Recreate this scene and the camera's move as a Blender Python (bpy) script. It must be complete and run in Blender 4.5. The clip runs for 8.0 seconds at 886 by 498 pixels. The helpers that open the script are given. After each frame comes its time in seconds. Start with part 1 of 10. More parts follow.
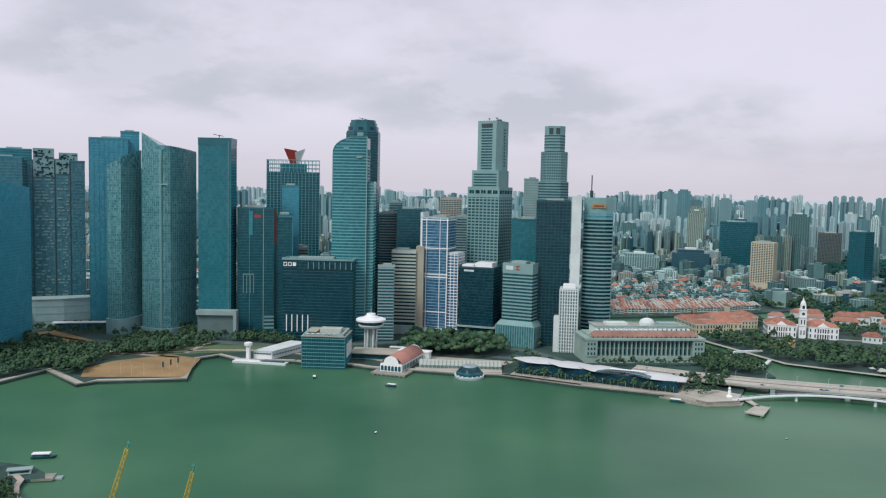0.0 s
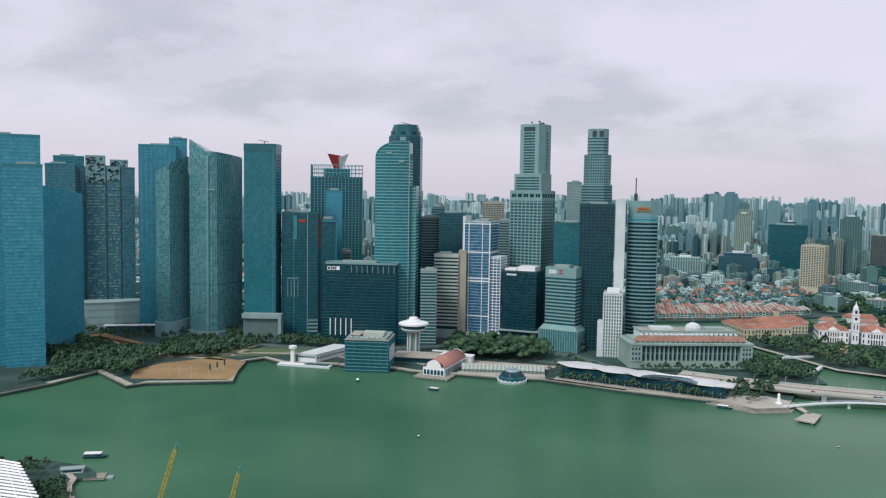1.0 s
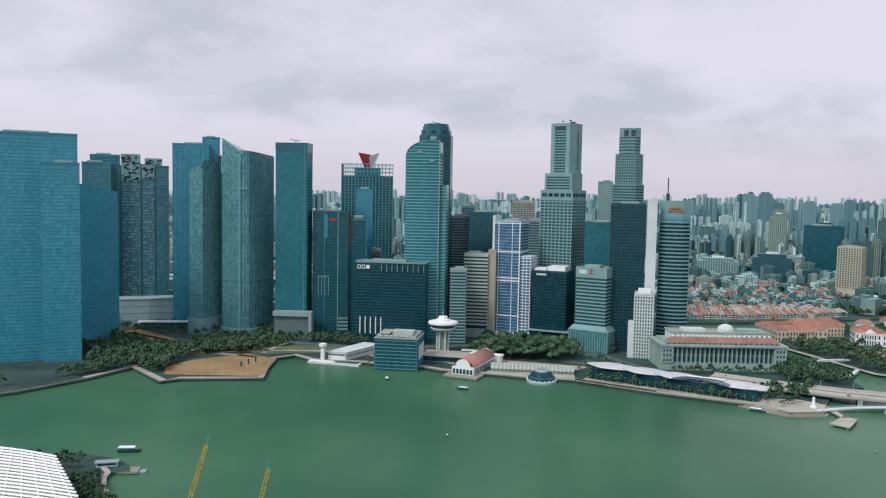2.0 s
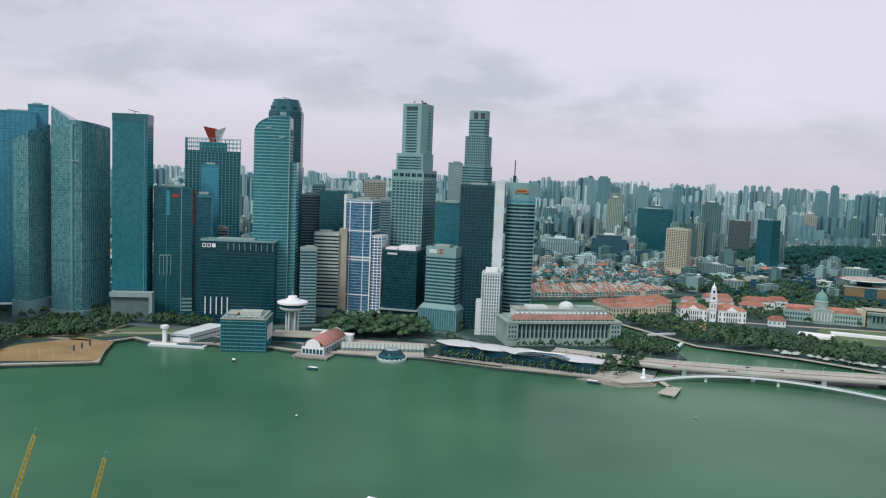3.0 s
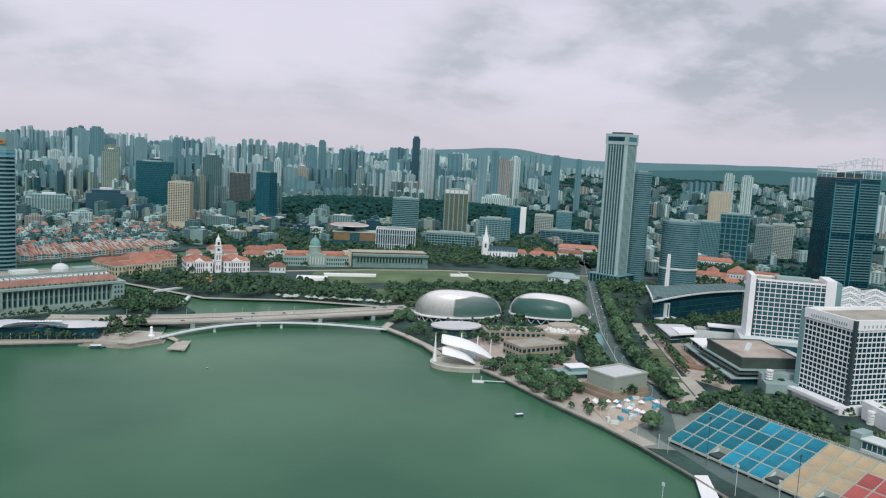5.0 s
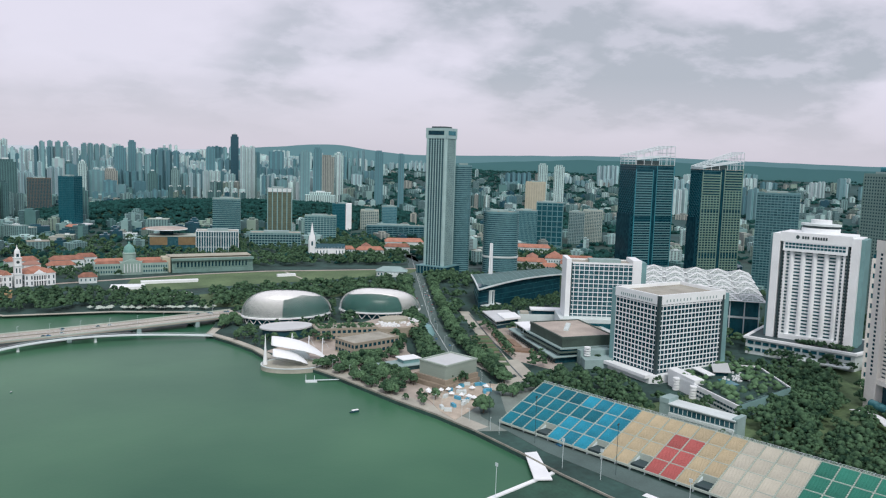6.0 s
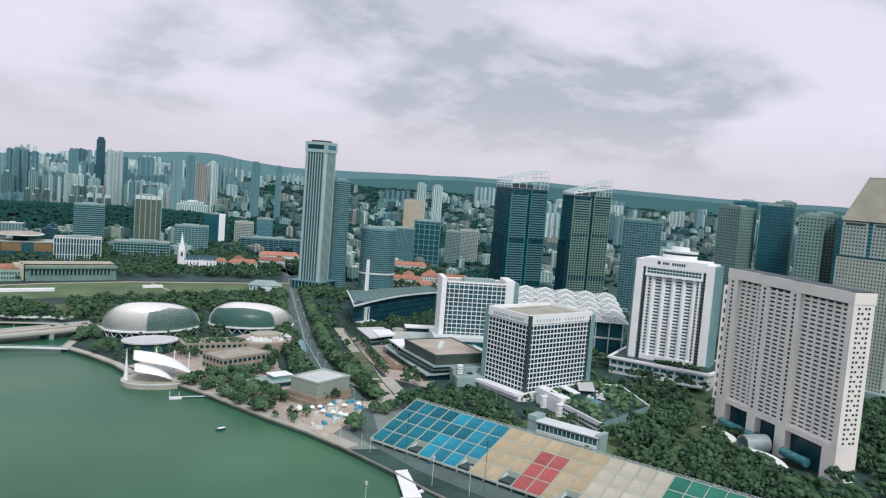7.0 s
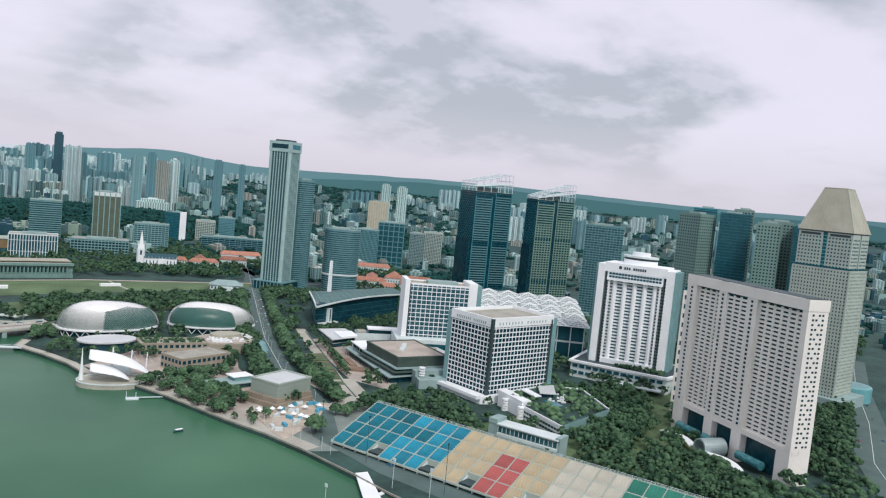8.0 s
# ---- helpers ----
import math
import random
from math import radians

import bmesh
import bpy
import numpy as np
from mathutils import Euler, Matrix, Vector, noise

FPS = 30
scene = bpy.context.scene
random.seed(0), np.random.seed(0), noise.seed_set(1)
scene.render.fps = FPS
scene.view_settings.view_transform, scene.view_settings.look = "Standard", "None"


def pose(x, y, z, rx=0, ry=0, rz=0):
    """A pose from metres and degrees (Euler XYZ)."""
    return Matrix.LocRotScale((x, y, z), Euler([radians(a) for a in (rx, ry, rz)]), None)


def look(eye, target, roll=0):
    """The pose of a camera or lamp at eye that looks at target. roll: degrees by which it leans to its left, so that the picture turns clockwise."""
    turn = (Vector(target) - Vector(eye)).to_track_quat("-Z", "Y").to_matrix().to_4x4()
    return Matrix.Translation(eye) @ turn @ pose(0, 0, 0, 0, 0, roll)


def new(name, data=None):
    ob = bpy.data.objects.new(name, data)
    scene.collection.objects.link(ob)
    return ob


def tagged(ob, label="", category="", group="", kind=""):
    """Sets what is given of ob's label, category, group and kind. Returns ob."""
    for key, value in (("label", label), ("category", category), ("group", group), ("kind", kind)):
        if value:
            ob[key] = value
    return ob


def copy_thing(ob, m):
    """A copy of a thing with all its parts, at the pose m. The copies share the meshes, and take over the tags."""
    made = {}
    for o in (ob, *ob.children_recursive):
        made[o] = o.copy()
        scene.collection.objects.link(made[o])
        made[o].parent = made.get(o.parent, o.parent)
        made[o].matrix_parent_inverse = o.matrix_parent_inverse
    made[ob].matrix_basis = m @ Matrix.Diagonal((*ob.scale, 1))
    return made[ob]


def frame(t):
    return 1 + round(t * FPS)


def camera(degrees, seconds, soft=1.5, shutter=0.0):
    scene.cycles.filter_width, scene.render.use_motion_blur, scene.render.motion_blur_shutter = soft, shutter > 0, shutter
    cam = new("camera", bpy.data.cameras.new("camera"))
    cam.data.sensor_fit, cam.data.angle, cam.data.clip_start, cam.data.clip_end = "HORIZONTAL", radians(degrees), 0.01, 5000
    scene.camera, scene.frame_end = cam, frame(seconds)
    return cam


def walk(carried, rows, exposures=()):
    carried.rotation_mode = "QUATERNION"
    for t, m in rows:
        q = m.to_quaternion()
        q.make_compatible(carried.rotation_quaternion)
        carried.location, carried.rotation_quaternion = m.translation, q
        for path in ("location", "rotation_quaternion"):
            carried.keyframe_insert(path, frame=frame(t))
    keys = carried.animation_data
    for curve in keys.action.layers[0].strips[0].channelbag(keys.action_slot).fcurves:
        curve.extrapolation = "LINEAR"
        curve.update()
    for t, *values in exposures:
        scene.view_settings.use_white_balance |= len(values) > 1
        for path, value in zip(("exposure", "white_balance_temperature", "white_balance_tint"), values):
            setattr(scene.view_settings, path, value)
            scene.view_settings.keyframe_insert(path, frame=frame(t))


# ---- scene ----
# Camera: a viewing deck 200 m above the bay, turning from the towers to the marina hotels.
cam = camera(58.2, 8.0, soft=1.2)
EYE = 200.0
ROWS = [
    (0.0, 0.00, -0.03, -4.14, -1.18),
    (0.5, 0.00, 1.00, -4.00, -1.11),
    (1.0, 0.01, 3.01, -3.91, -0.87),
    (1.2, 0.01, 3.62, -3.90, -0.90),
    (1.85, 0.02, 5.30, -3.96, -1.00),
    (2.3, 0.02, 3.74, -4.28, -1.38),
    (2.5, 0.04, 1.81, -4.57, -1.66),
    (3.0, 0.10, -5.45, -5.19, -2.26),
    (3.5, 0.18, -15.50, -5.68, -2.60),
    (4.0, 0.26, -24.71, -5.94, -2.55),
    (4.5, 0.33, -33.66, -6.39, -2.97),
    (4.7, 0.36, -36.44, -6.61, -3.18),
    (5.3, 0.42, -43.95, -7.05, -2.72),
    (5.8, 0.47, -50.55, -6.92, -1.80),
    (6.0, 0.49, -52.82, -6.65, -1.75),
    (6.5, 0.53, -58.42, -5.64, -2.35),
    (7.0, 0.56, -61.44, -4.97, -4.42),
    (7.5, 0.58, -63.11, -4.79, -5.34),
    (8.0, 0.60, -63.97, -4.59, -5.47),
]
walk(cam, [(t, pose(s, -0.4 * s, EYE, 90 + pitch, roll, yaw)) for t, s, yaw, pitch, roll in ROWS],
     exposures=[(0.0, -0.06), (2.5, -0.08), (4.5, -0.13), (6.0, -0.06), (8.0, 0.03)])

# ---- sky, sun ----
SUN_EL, SUN_AZ = radians(47), radians(219)


def build_world():
    world = bpy.data.worlds.new("overcast_sky")
    scene.world = world
    world.use_nodes = True
    nt = world.node_tree
    nt.nodes.clear()
    n, l = nt.nodes.new, nt.links.new
    out, bg = n("ShaderNodeOutputWorld"), n("ShaderNodeBackground")
    sky = n("ShaderNodeTexSky")
    sky.sky_type, sky.sun_disc = "NISHITA", False
    sky.sun_elevation, sky.sun_rotation = SUN_EL, SUN_AZ
    tc, sep = n("ShaderNodeTexCoord"), n("ShaderNodeSeparateXYZ")
    l(tc.outputs["Generated"], sep.inputs[0])
    high = n("ShaderNodeMath")
    high.operation = "MAXIMUM"
    l(sep.outputs["Z"], high.inputs[0])
    high.inputs[1].default_value = 0.0
    lift = n("ShaderNodeMath")
    lift.operation = "ADD"
    l(high.outputs[0], lift.inputs[0])
    lift.inputs[1].default_value = 0.30
    comb = n("ShaderNodeCombineXYZ")
    for axis in ("X", "Y"):
        div = n("ShaderNodeMath")
        div.operation = "DIVIDE"
        l(sep.outputs[axis], div.inputs[0])
        l(lift.outputs[0], div.inputs[1])
        l(div.outputs[0], comb.inputs[axis])

    def cloud(scale, detail, rough, lo, hi, shift):
        mp = n("ShaderNodeMapping")
        mp.inputs["Location"].default_value = shift
        mp.inputs["Rotation"].default_value = (0.0, 0.0, radians(30))
        l(comb.outputs[0], mp.inputs["Vector"])
        tex = n("ShaderNodeTexNoise")
        tex.inputs["Scale"].default_value = scale
        tex.inputs["Detail"].default_value = detail
        tex.inputs["Roughness"].default_value = rough
        tex.inputs["Distortion"].default_value = 0.1
        l(mp.outputs[0], tex.inputs["Vector"])
        mr = n("ShaderNodeMapRange")
        mr.interpolation_type = "SMOOTHSTEP"
        mr.inputs["From Min"].default_value, mr.inputs["From Max"].default_value = lo, hi
        l(tex.outputs["Fac"], mr.inputs["Value"])
        return mr.outputs["Result"]

    big = cloud(1.25, 6.0, 0.50, 0.42, 0.64, (1.3, 4.1, 0.0))
    small = cloud(3.4, 8.0, 0.58, 0.46, 0.60, (0.4, 5.2, 0.0))

    def mix(fac, a, b, kind="MIX"):
        m = n("ShaderNodeMixRGB")
        m.blend_type = kind
        for socket, value in zip(m.inputs, (fac, a, b)):
            if isinstance(value, (float, int)):
                socket.default_value = value
            elif isinstance(value, tuple):
                socket.default_value = (*value, 1)
            else:
                l(value, socket)
        return m.outputs[0]

    # the layer is thicker to the north
    lean = n("ShaderNodeVectorMath")
    lean.operation = "DOT_PRODUCT"
    l(tc.outputs["Generated"], lean.inputs[0])
    lean.inputs[1].default_value = (0.98, 0.17, 0.0)
    thick = n("ShaderNodeMapRange")
    thick.inputs["From Min"].default_value, thick.inputs["From Max"].default_value = 0.70, 0.99
    thick.inputs["To Min"].default_value, thick.inputs["To Max"].default_value = 0.66, 1.75
    l(lean.outputs["Value"], thick.inputs["Value"])
    heavy = n("ShaderNodeMath")
    heavy.operation = "MULTIPLY"
    l(big, heavy.inputs[0])
    l(thick.outputs["Result"], heavy.inputs[1])
    big = heavy.outputs[0]
    base = mix(big, (0.825, 0.798, 0.928), (0.49, 0.525, 0.60))
    thin = n("ShaderNodeMath")
    thin.operation = "MULTIPLY"
    l(small, thin.inputs[0])
    thin.inputs[1].default_value = 0.42
    base = mix(thin.outputs[0], base, (0.85, 0.82, 0.955))
    # towards the horizon the layer closes into an even pale veil
    veil = n("ShaderNodeMapRange")
    veil.inputs["From Min"].default_value, veil.inputs["From Max"].default_value = 0.01, 0.10
    veil.inputs["To Min"].default_value, veil.inputs["To Max"].default_value = 0.92, 0.0
    l(sep.outputs["Z"], veil.inputs["Value"])
    base = mix(veil.outputs["Result"], base, (0.692, 0.658, 0.755))
    dim = n("ShaderNodeMixRGB")
    dim.blend_type = "MULTIPLY"
    dim.inputs[0].default_value = 1.0
    l(sky.outputs[0], dim.inputs[1])
    dim.inputs[2].default_value = (0.09, 0.09, 0.09, 1)
    l(mix(0.93, dim.outputs[0], base), bg.inputs["Color"])
    bg.inputs["Strength"].default_value = 1.0
    l(bg.outputs[0], out.inputs["Surface"])


build_world()
sun = new("sun", bpy.data.lights.new("sun", "SUN"))
sun.data.energy, sun.data.angle, sun.data.color = 2.0, radians(16), (1.0, 0.96, 0.92)
sun.matrix_world = look((-450, -550, 762), (0, 0, 0))


# ---- materials ----
def mat(name, color, rough=0.6, metal=0.0, vary=0.12, scale=0.08, fine=1.2, bump=0.0, spec=0.5, island=0.0, each=0.0, tint=None):
    """A surface with stains at one scale and grain at a finer one; island and each vary it from piece to piece."""
    m = bpy.data.materials.new(name)
    m.use_nodes = True
    nt = m.node_tree
    b = nt.nodes["Principled BSDF"]
    n, l = nt.nodes.new, nt.links.new
    b.inputs["Roughness"].default_value = rough
    b.inputs["Metallic"].default_value = metal
    b.inputs["Specular IOR Level"].default_value = spec
    tc = n("ShaderNodeTexCoord")
    a, c = n("ShaderNodeTexNoise"), n("ShaderNodeTexNoise")
    for tex, s in ((a, scale), (c, fine)):
        tex.inputs["Scale"].default_value = s
        tex.inputs["Detail"].default_value = 5
        l(tc.outputs["Object"], tex.inputs["Vector"])
    total = n("ShaderNodeMath")
    total.operation = "MULTIPLY_ADD"
    l(a.outputs["Fac"], total.inputs[0])
    total.inputs[1].default_value = 0.65
    half = n("ShaderNodeMath")
    half.operation = "MULTIPLY"
    l(c.outputs["Fac"], half.inputs[0])
    half.inputs[1].default_value = 0.35
    l(half.outputs[0], total.inputs[2])
    value = total.outputs[0]

    def plus(socket, amount, at):
        k = n("ShaderNodeMath")
        k.operation = "MULTIPLY_ADD"
        l(socket, k.inputs[0])
        k.inputs[1].default_value = amount
        l(at, k.inputs[2])
        s = n("ShaderNodeMath")
        s.operation = "SUBTRACT"
        l(k.outputs[0], s.inputs[0])
        s.inputs[1].default_value = amount / 2
        return s.outputs[0]

    if island:
        value = plus(n("ShaderNodeNewGeometry").outputs["Random Per Island"], island, value)
    if each:
        value = plus(n("ShaderNodeObjectInfo").outputs["Random"], each, value)
    ramp = n("ShaderNodeValToRGB")
    cool = 0.60 + 0.32 * min(1.0, 1.2 * max(color)) if color[0] < 1.35 * color[2] else 0.88
    color = (color[0] * cool, color[1], color[2])
    lo = [max(0.0, v * (1 - 2.2 * vary)) for v in color]
    hi = [min(1.0, v * (1 + 2.2 * vary)) for v in (tint or color)]
    ramp.color_ramp.elements[0].position, ramp.color_ramp.elements[1].position = 0.2, 0.8
    ramp.color_ramp.elements[0].color = (*lo, 1)
    ramp.color_ramp.elements[1].color = (*hi, 1)
    l(value, ramp.inputs[0])
    l(ramp.outputs[0], b.inputs["Base Color"])
    if bump:
        bp = n("ShaderNodeBump")
        bp.inputs["Strength"].default_value = bump
        bp.inputs["Distance"].default_value = 0.3
        l(c.outputs["Fac"], bp.inputs["Height"])
        l(bp.outputs[0], b.inputs["Normal"])
    return m


def glass_mat(name, dark, light, pane=(3.0, 3.0, 4.0), rough=0.14, spec=0.27, spread=(0.35, 1.0)):
    """Curtain wall: panes of one size, each with its own blind or tint, under a mirror-smooth skin."""
    m = bpy.data.materials.new(name)
    m.use_nodes = True
    nt = m.node_tree
    b = nt.nodes["Principled BSDF"]
    n, l = nt.nodes.new, nt.links.new
    tc = n("ShaderNodeTexCoord")
    snap = n("ShaderNodeVectorMath")
    snap.operation = "SNAP"
    l(tc.outputs["Object"], snap.inputs[0])
    snap.inputs[1].default_value = pane
    white = n("ShaderNodeTexWhiteNoise")
    l(snap.outputs[0], white.inputs["Vector"])
    wide = n("ShaderNodeTexNoise")
    wide.inputs["Scale"].default_value = 0.035
    wide.inputs["Detail"].default_value = 4
    l(tc.outputs["Object"], wide.inputs["Vector"])
    mul = n("ShaderNodeMath")
    mul.operation = "MULTIPLY"
    l(white.outputs["Value"], mul.inputs[0])
    l(wide.outputs["Fac"], mul.inputs[1])
    ramp = n("ShaderNodeValToRGB")
    ramp.color_ramp.elements[0].position, ramp.color_ramp.elements[1].position = spread[0] * 0.02, spread[1] * 0.85
    ramp.color_ramp.elements[0].color = (*dark, 1)
    ramp.color_ramp.elements[1].color = (*light, 1)
    l(mul.outputs[0], ramp.inputs[0])
    l(ramp.outputs[0], b.inputs["Base Color"])
    b.inputs["Roughness"].default_value = rough
    b.inputs["Specular IOR Level"].default_value = spec
    tilt = n("ShaderNodeBump")
    tilt.inputs["Strength"].default_value = 0.06
    tilt.inputs["Distance"].default_value = 0.5
    l(white.outputs["Value"], tilt.inputs["Height"])
    l(tilt.outputs[0], b.inputs["Normal"])
    return m


def water_mat():
    m = bpy.data.materials.new("bay_water")
    m.use_nodes = True
    nt = m.node_tree
    b = nt.nodes["Principled BSDF"]
    n, l = nt.nodes.new, nt.links.new
    tc = n("ShaderNodeTexCoord")
    broad = n("ShaderNodeTexNoise")
    broad.inputs["Scale"].default_value = 0.0045
    broad.inputs["Detail"].default_value = 3
    l(tc.outputs["Object"], broad.inputs["Vector"])
    # broad paler patches put cloud light into the water's colour
    ramp = n("ShaderNodeValToRGB")
    ramp.color_ramp.elements[0].position, ramp.color_ramp.elements[1].position = 0.36, 0.68
    ramp.color_ramp.elements[0].color = (0.029, 0.112, 0.063, 1)
    ramp.color_ramp.elements[1].color = (0.064, 0.176, 0.095, 1)
    l(broad.outputs["Fac"], ramp.inputs[0])
    l(ramp.outputs[0], b.inputs["Base Color"])
    b.inputs["Roughness"].default_value = 0.30
    b.inputs["Specular IOR Level"].default_value = 0.20
    b.inputs["IOR"].default_value = 1.33
    prev = None
    for scale, strength, dist in ((0.05, 0.25, 0.5), (0.45, 0.30, 0.12)):
        w = n("ShaderNodeTexNoise")
        w.inputs["Scale"].default_value = scale
        w.inputs["Detail"].default_value = 6
        l(tc.outputs["Object"], w.inputs["Vector"])
        bp = n("ShaderNodeBump")
        bp.inputs["Strength"].default_value = strength
        bp.inputs["Distance"].default_value = dist
        l(w.outputs["Fac"], bp.inputs["Height"])
        if prev:
            l(prev.outputs[0], bp.inputs["Normal"])
        prev = bp
    l(prev.outputs[0], b.inputs["Normal"])
    return m


# Self-lit skin for the backdrop sheets; distance haze is put into its colour.
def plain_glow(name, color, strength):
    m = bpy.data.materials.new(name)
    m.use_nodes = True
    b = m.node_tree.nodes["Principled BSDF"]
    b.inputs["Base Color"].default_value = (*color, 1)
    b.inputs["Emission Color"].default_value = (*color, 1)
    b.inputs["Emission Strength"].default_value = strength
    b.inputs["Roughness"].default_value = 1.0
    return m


def window_mat(name, wall, win, floor=3.2, bay=4.0, share=(0.66, 0.42), rough=0.7):
    """A far facade: storeys and bays of dark glass in a plain wall, too small to be told apart."""
    m = bpy.data.materials.new(name)
    m.use_nodes = True
    nt = m.node_tree
    b = nt.nodes["Principled BSDF"]
    n, l = nt.nodes.new, nt.links.new

    def op(kind, a, b2):
        k = n("ShaderNodeMath")
        k.operation = kind
        for s, v in zip(k.inputs, (a, b2)):
            if isinstance(v, (int, float)):
                s.default_value = v
            else:
                l(v, s)
        return k.outputs[0]

    geo = n("ShaderNodeNewGeometry")
    tc = n("ShaderNodeTexCoord")
    sep, nor = n("ShaderNodeSeparateXYZ"), n("ShaderNodeSeparateXYZ")
    l(tc.outputs["Object"], sep.inputs[0])
    l(geo.outputs["Normal"], nor.inputs[0])
    storey = op("LESS_THAN", op("FRACT", op("DIVIDE", sep.outputs["Z"], floor), 0), share[0])
    along = op("ADD", sep.outputs["X"], sep.outputs["Y"])
    col = op("GREATER_THAN", op("FRACT", op("DIVIDE", along, bay), 0), share[1])
    upright = op("LESS_THAN", op("ABSOLUTE", nor.outputs["Z"], 0), 0.5)
    mask = op("MULTIPLY", op("MULTIPLY", storey, col), upright)
    tone = n("ShaderNodeMixRGB")
    tone.blend_type = "MULTIPLY"
    tone.inputs[0].default_value = 1.0
    tone.inputs[1].default_value = (wall[0] * 0.52, wall[1] * 0.76, wall[2] * 0.79, 1)
    stain = n("ShaderNodeTexNoise")
    stain.inputs["Scale"].default_value = 0.06
    l(tc.outputs["Object"], stain.inputs["Vector"])
    shade = op("ADD", op("MULTIPLY", geo.outputs["Random Per Island"], 0.5), op("ADD", op("MULTIPLY", n("ShaderNodeObjectInfo").outputs["Random"], 0.35), op("MULTIPLY", stain.outputs["Fac"], 0.5)))
    ramp = n("ShaderNodeValToRGB")
    ramp.color_ramp.elements[0].position, ramp.color_ramp.elements[1].position = 0.25, 1.1
    ramp.color_ramp.elements[0].color = (0.50, 0.60, 0.60, 1)
    ramp.color_ramp.elements[1].color = (1.25, 1.2, 1.15, 1)
    l(shade, ramp.inputs[0])
    l(ramp.outputs[0], tone.inputs[2])
    mix = n("ShaderNodeMixRGB")
    l(mask, mix.inputs[0])
    l(tone.outputs[0], mix.inputs[1])
    mix.inputs[2].default_value = (*win, 1)
    l(mix.outputs[0], b.inputs["Base Color"])
    b.inputs["Roughness"].default_value = rough
    return m


WATER = water_mat()
GRASS = mat("lawn", (0.080, 0.130, 0.060), 0.95, vary=0.3, scale=0.02, fine=0.25, tint=(0.10, 0.155, 0.07))
LAND = mat("city_ground", (0.040, 0.066, 0.056), 0.95, vary=0.42, scale=0.02, fine=0.22)
# Far ground is tinted teal: distance haze is put into its colour.
FARLAND = mat("hazed_far_ground", (0.030, 0.064, 0.062), 0.95, vary=0.40, scale=0.006, fine=0.05)
DRY = mat("dry_field", (0.36, 0.21, 0.095), 0.95, vary=0.22, scale=0.03, fine=0.3, tint=(0.30, 0.21, 0.10))
PAVE = mat("paving", (0.47, 0.41, 0.345), 0.85, vary=0.15, scale=0.05, fine=0.6)
SEAWALL = mat("seawall_concrete", (0.32, 0.28, 0.235), 0.9, vary=0.25, scale=0.08, fine=0.8)
ROAD = mat("asphalt", (0.125, 0.130, 0.120), 0.9, vary=0.15, scale=0.05, fine=0.8)
TANROAD = mat("pale_bridge_deck", (0.42, 0.35, 0.30), 0.9, vary=0.12, scale=0.05, fine=0.6)
WHITE = mat("white_paint", (0.90, 0.87, 0.87), 0.55, vary=0.06, scale=0.05, fine=0.7)
OFFWHITE = mat("weathered_white_concrete", (0.70, 0.69, 0.68), 0.7, vary=0.10, scale=0.06, fine=0.8)
CREAM = mat("cream_precast", (0.52, 0.49, 0.43), 0.75, vary=0.10, scale=0.05, fine=0.7)
PRECAST = mat("pinkish_precast", (0.86, 0.775, 0.715), 0.75, vary=0.07, scale=0.05, fine=0.7)
SHAFT = mat("light_grey_cladding", (0.27, 0.355, 0.35), 0.7, vary=0.08, scale=0.06, fine=0.8)
CONCRETE = mat("grey_concrete", (0.36, 0.38, 0.37), 0.8, vary=0.14, scale=0.06, fine=0.7)
STONE = mat("grey_granite", (0.37, 0.40, 0.355), 0.8, vary=0.14, scale=0.06, fine=0.7)
DARKSTONE = mat("dark_granite", (0.026, 0.078, 0.098), 0.45, vary=0.2, scale=0.06, fine=0.7)
TAN = mat("tan_stone", (0.44, 0.38, 0.30), 0.75, vary=0.12, scale=0.06, fine=0.7)
BEIGE = mat("beige_render", (0.56, 0.48, 0.36), 0.8, vary=0.10, scale=0.06, fine=0.7)
BROWN = mat("brown_tile", (0.14, 0.11, 0.09), 0.7, vary=0.15, scale=0.06, fine=0.7)
TEALBAND = mat("teal_spandrel", (0.048, 0.245, 0.300), 0.3, vary=0.2, scale=0.05, fine=0.5)
NAVYBAND = mat("navy_spandrel", (0.022, 0.125, 0.155), 0.3, vary=0.2, scale=0.05, fine=0.5)
GREENBAND = mat("pale_green_spandrel", (0.19, 0.38, 0.40), 0.35, vary=0.15, scale=0.05, fine=0.5)
GREYBAND = mat("grey_green_band", (0.235, 0.325, 0.33), 0.6, vary=0.12, scale=0.05, fine=0.6)
DOMESHADE = mat("silver_grey_sunshade", (0.90, 0.84, 0.81), 0.36, metal=0.28, vary=0.05, scale=0.05, fine=0.8, island=0.34)
SILVER = mat("brushed_aluminium", (0.60, 0.62, 0.63), 0.4, metal=0.6, vary=0.08, scale=0.1, fine=1.0)
STEEL = mat("white_steel", (0.70, 0.71, 0.72), 0.45, vary=0.06)
DARKMETAL = mat("dark_metal", (0.05, 0.06, 0.065), 0.5, vary=0.2)
ROOFGREY = mat("grey_roof", (0.39, 0.34, 0.285), 0.9, vary=0.2, scale=0.07, fine=0.7)
TERRACOTTA = mat("clay_roof_tiles", (0.37, 0.155, 0.105), 0.85, vary=0.25, scale=0.12, fine=1.4, island=0.3, each=0.3)
DULLRED = mat("weathered_red_tiles", (0.30, 0.15, 0.115), 0.85, vary=0.22, scale=0.12, fine=1.4, each=0.3)
PLAZA = mat("tan_granite_paving", (0.46, 0.36, 0.31), 0.85, vary=0.18, scale=0.06, fine=0.7)
REDROOF = mat("pink_red_roof", (0.47, 0.20, 0.16), 0.8, vary=0.12, scale=0.08, fine=1.0)
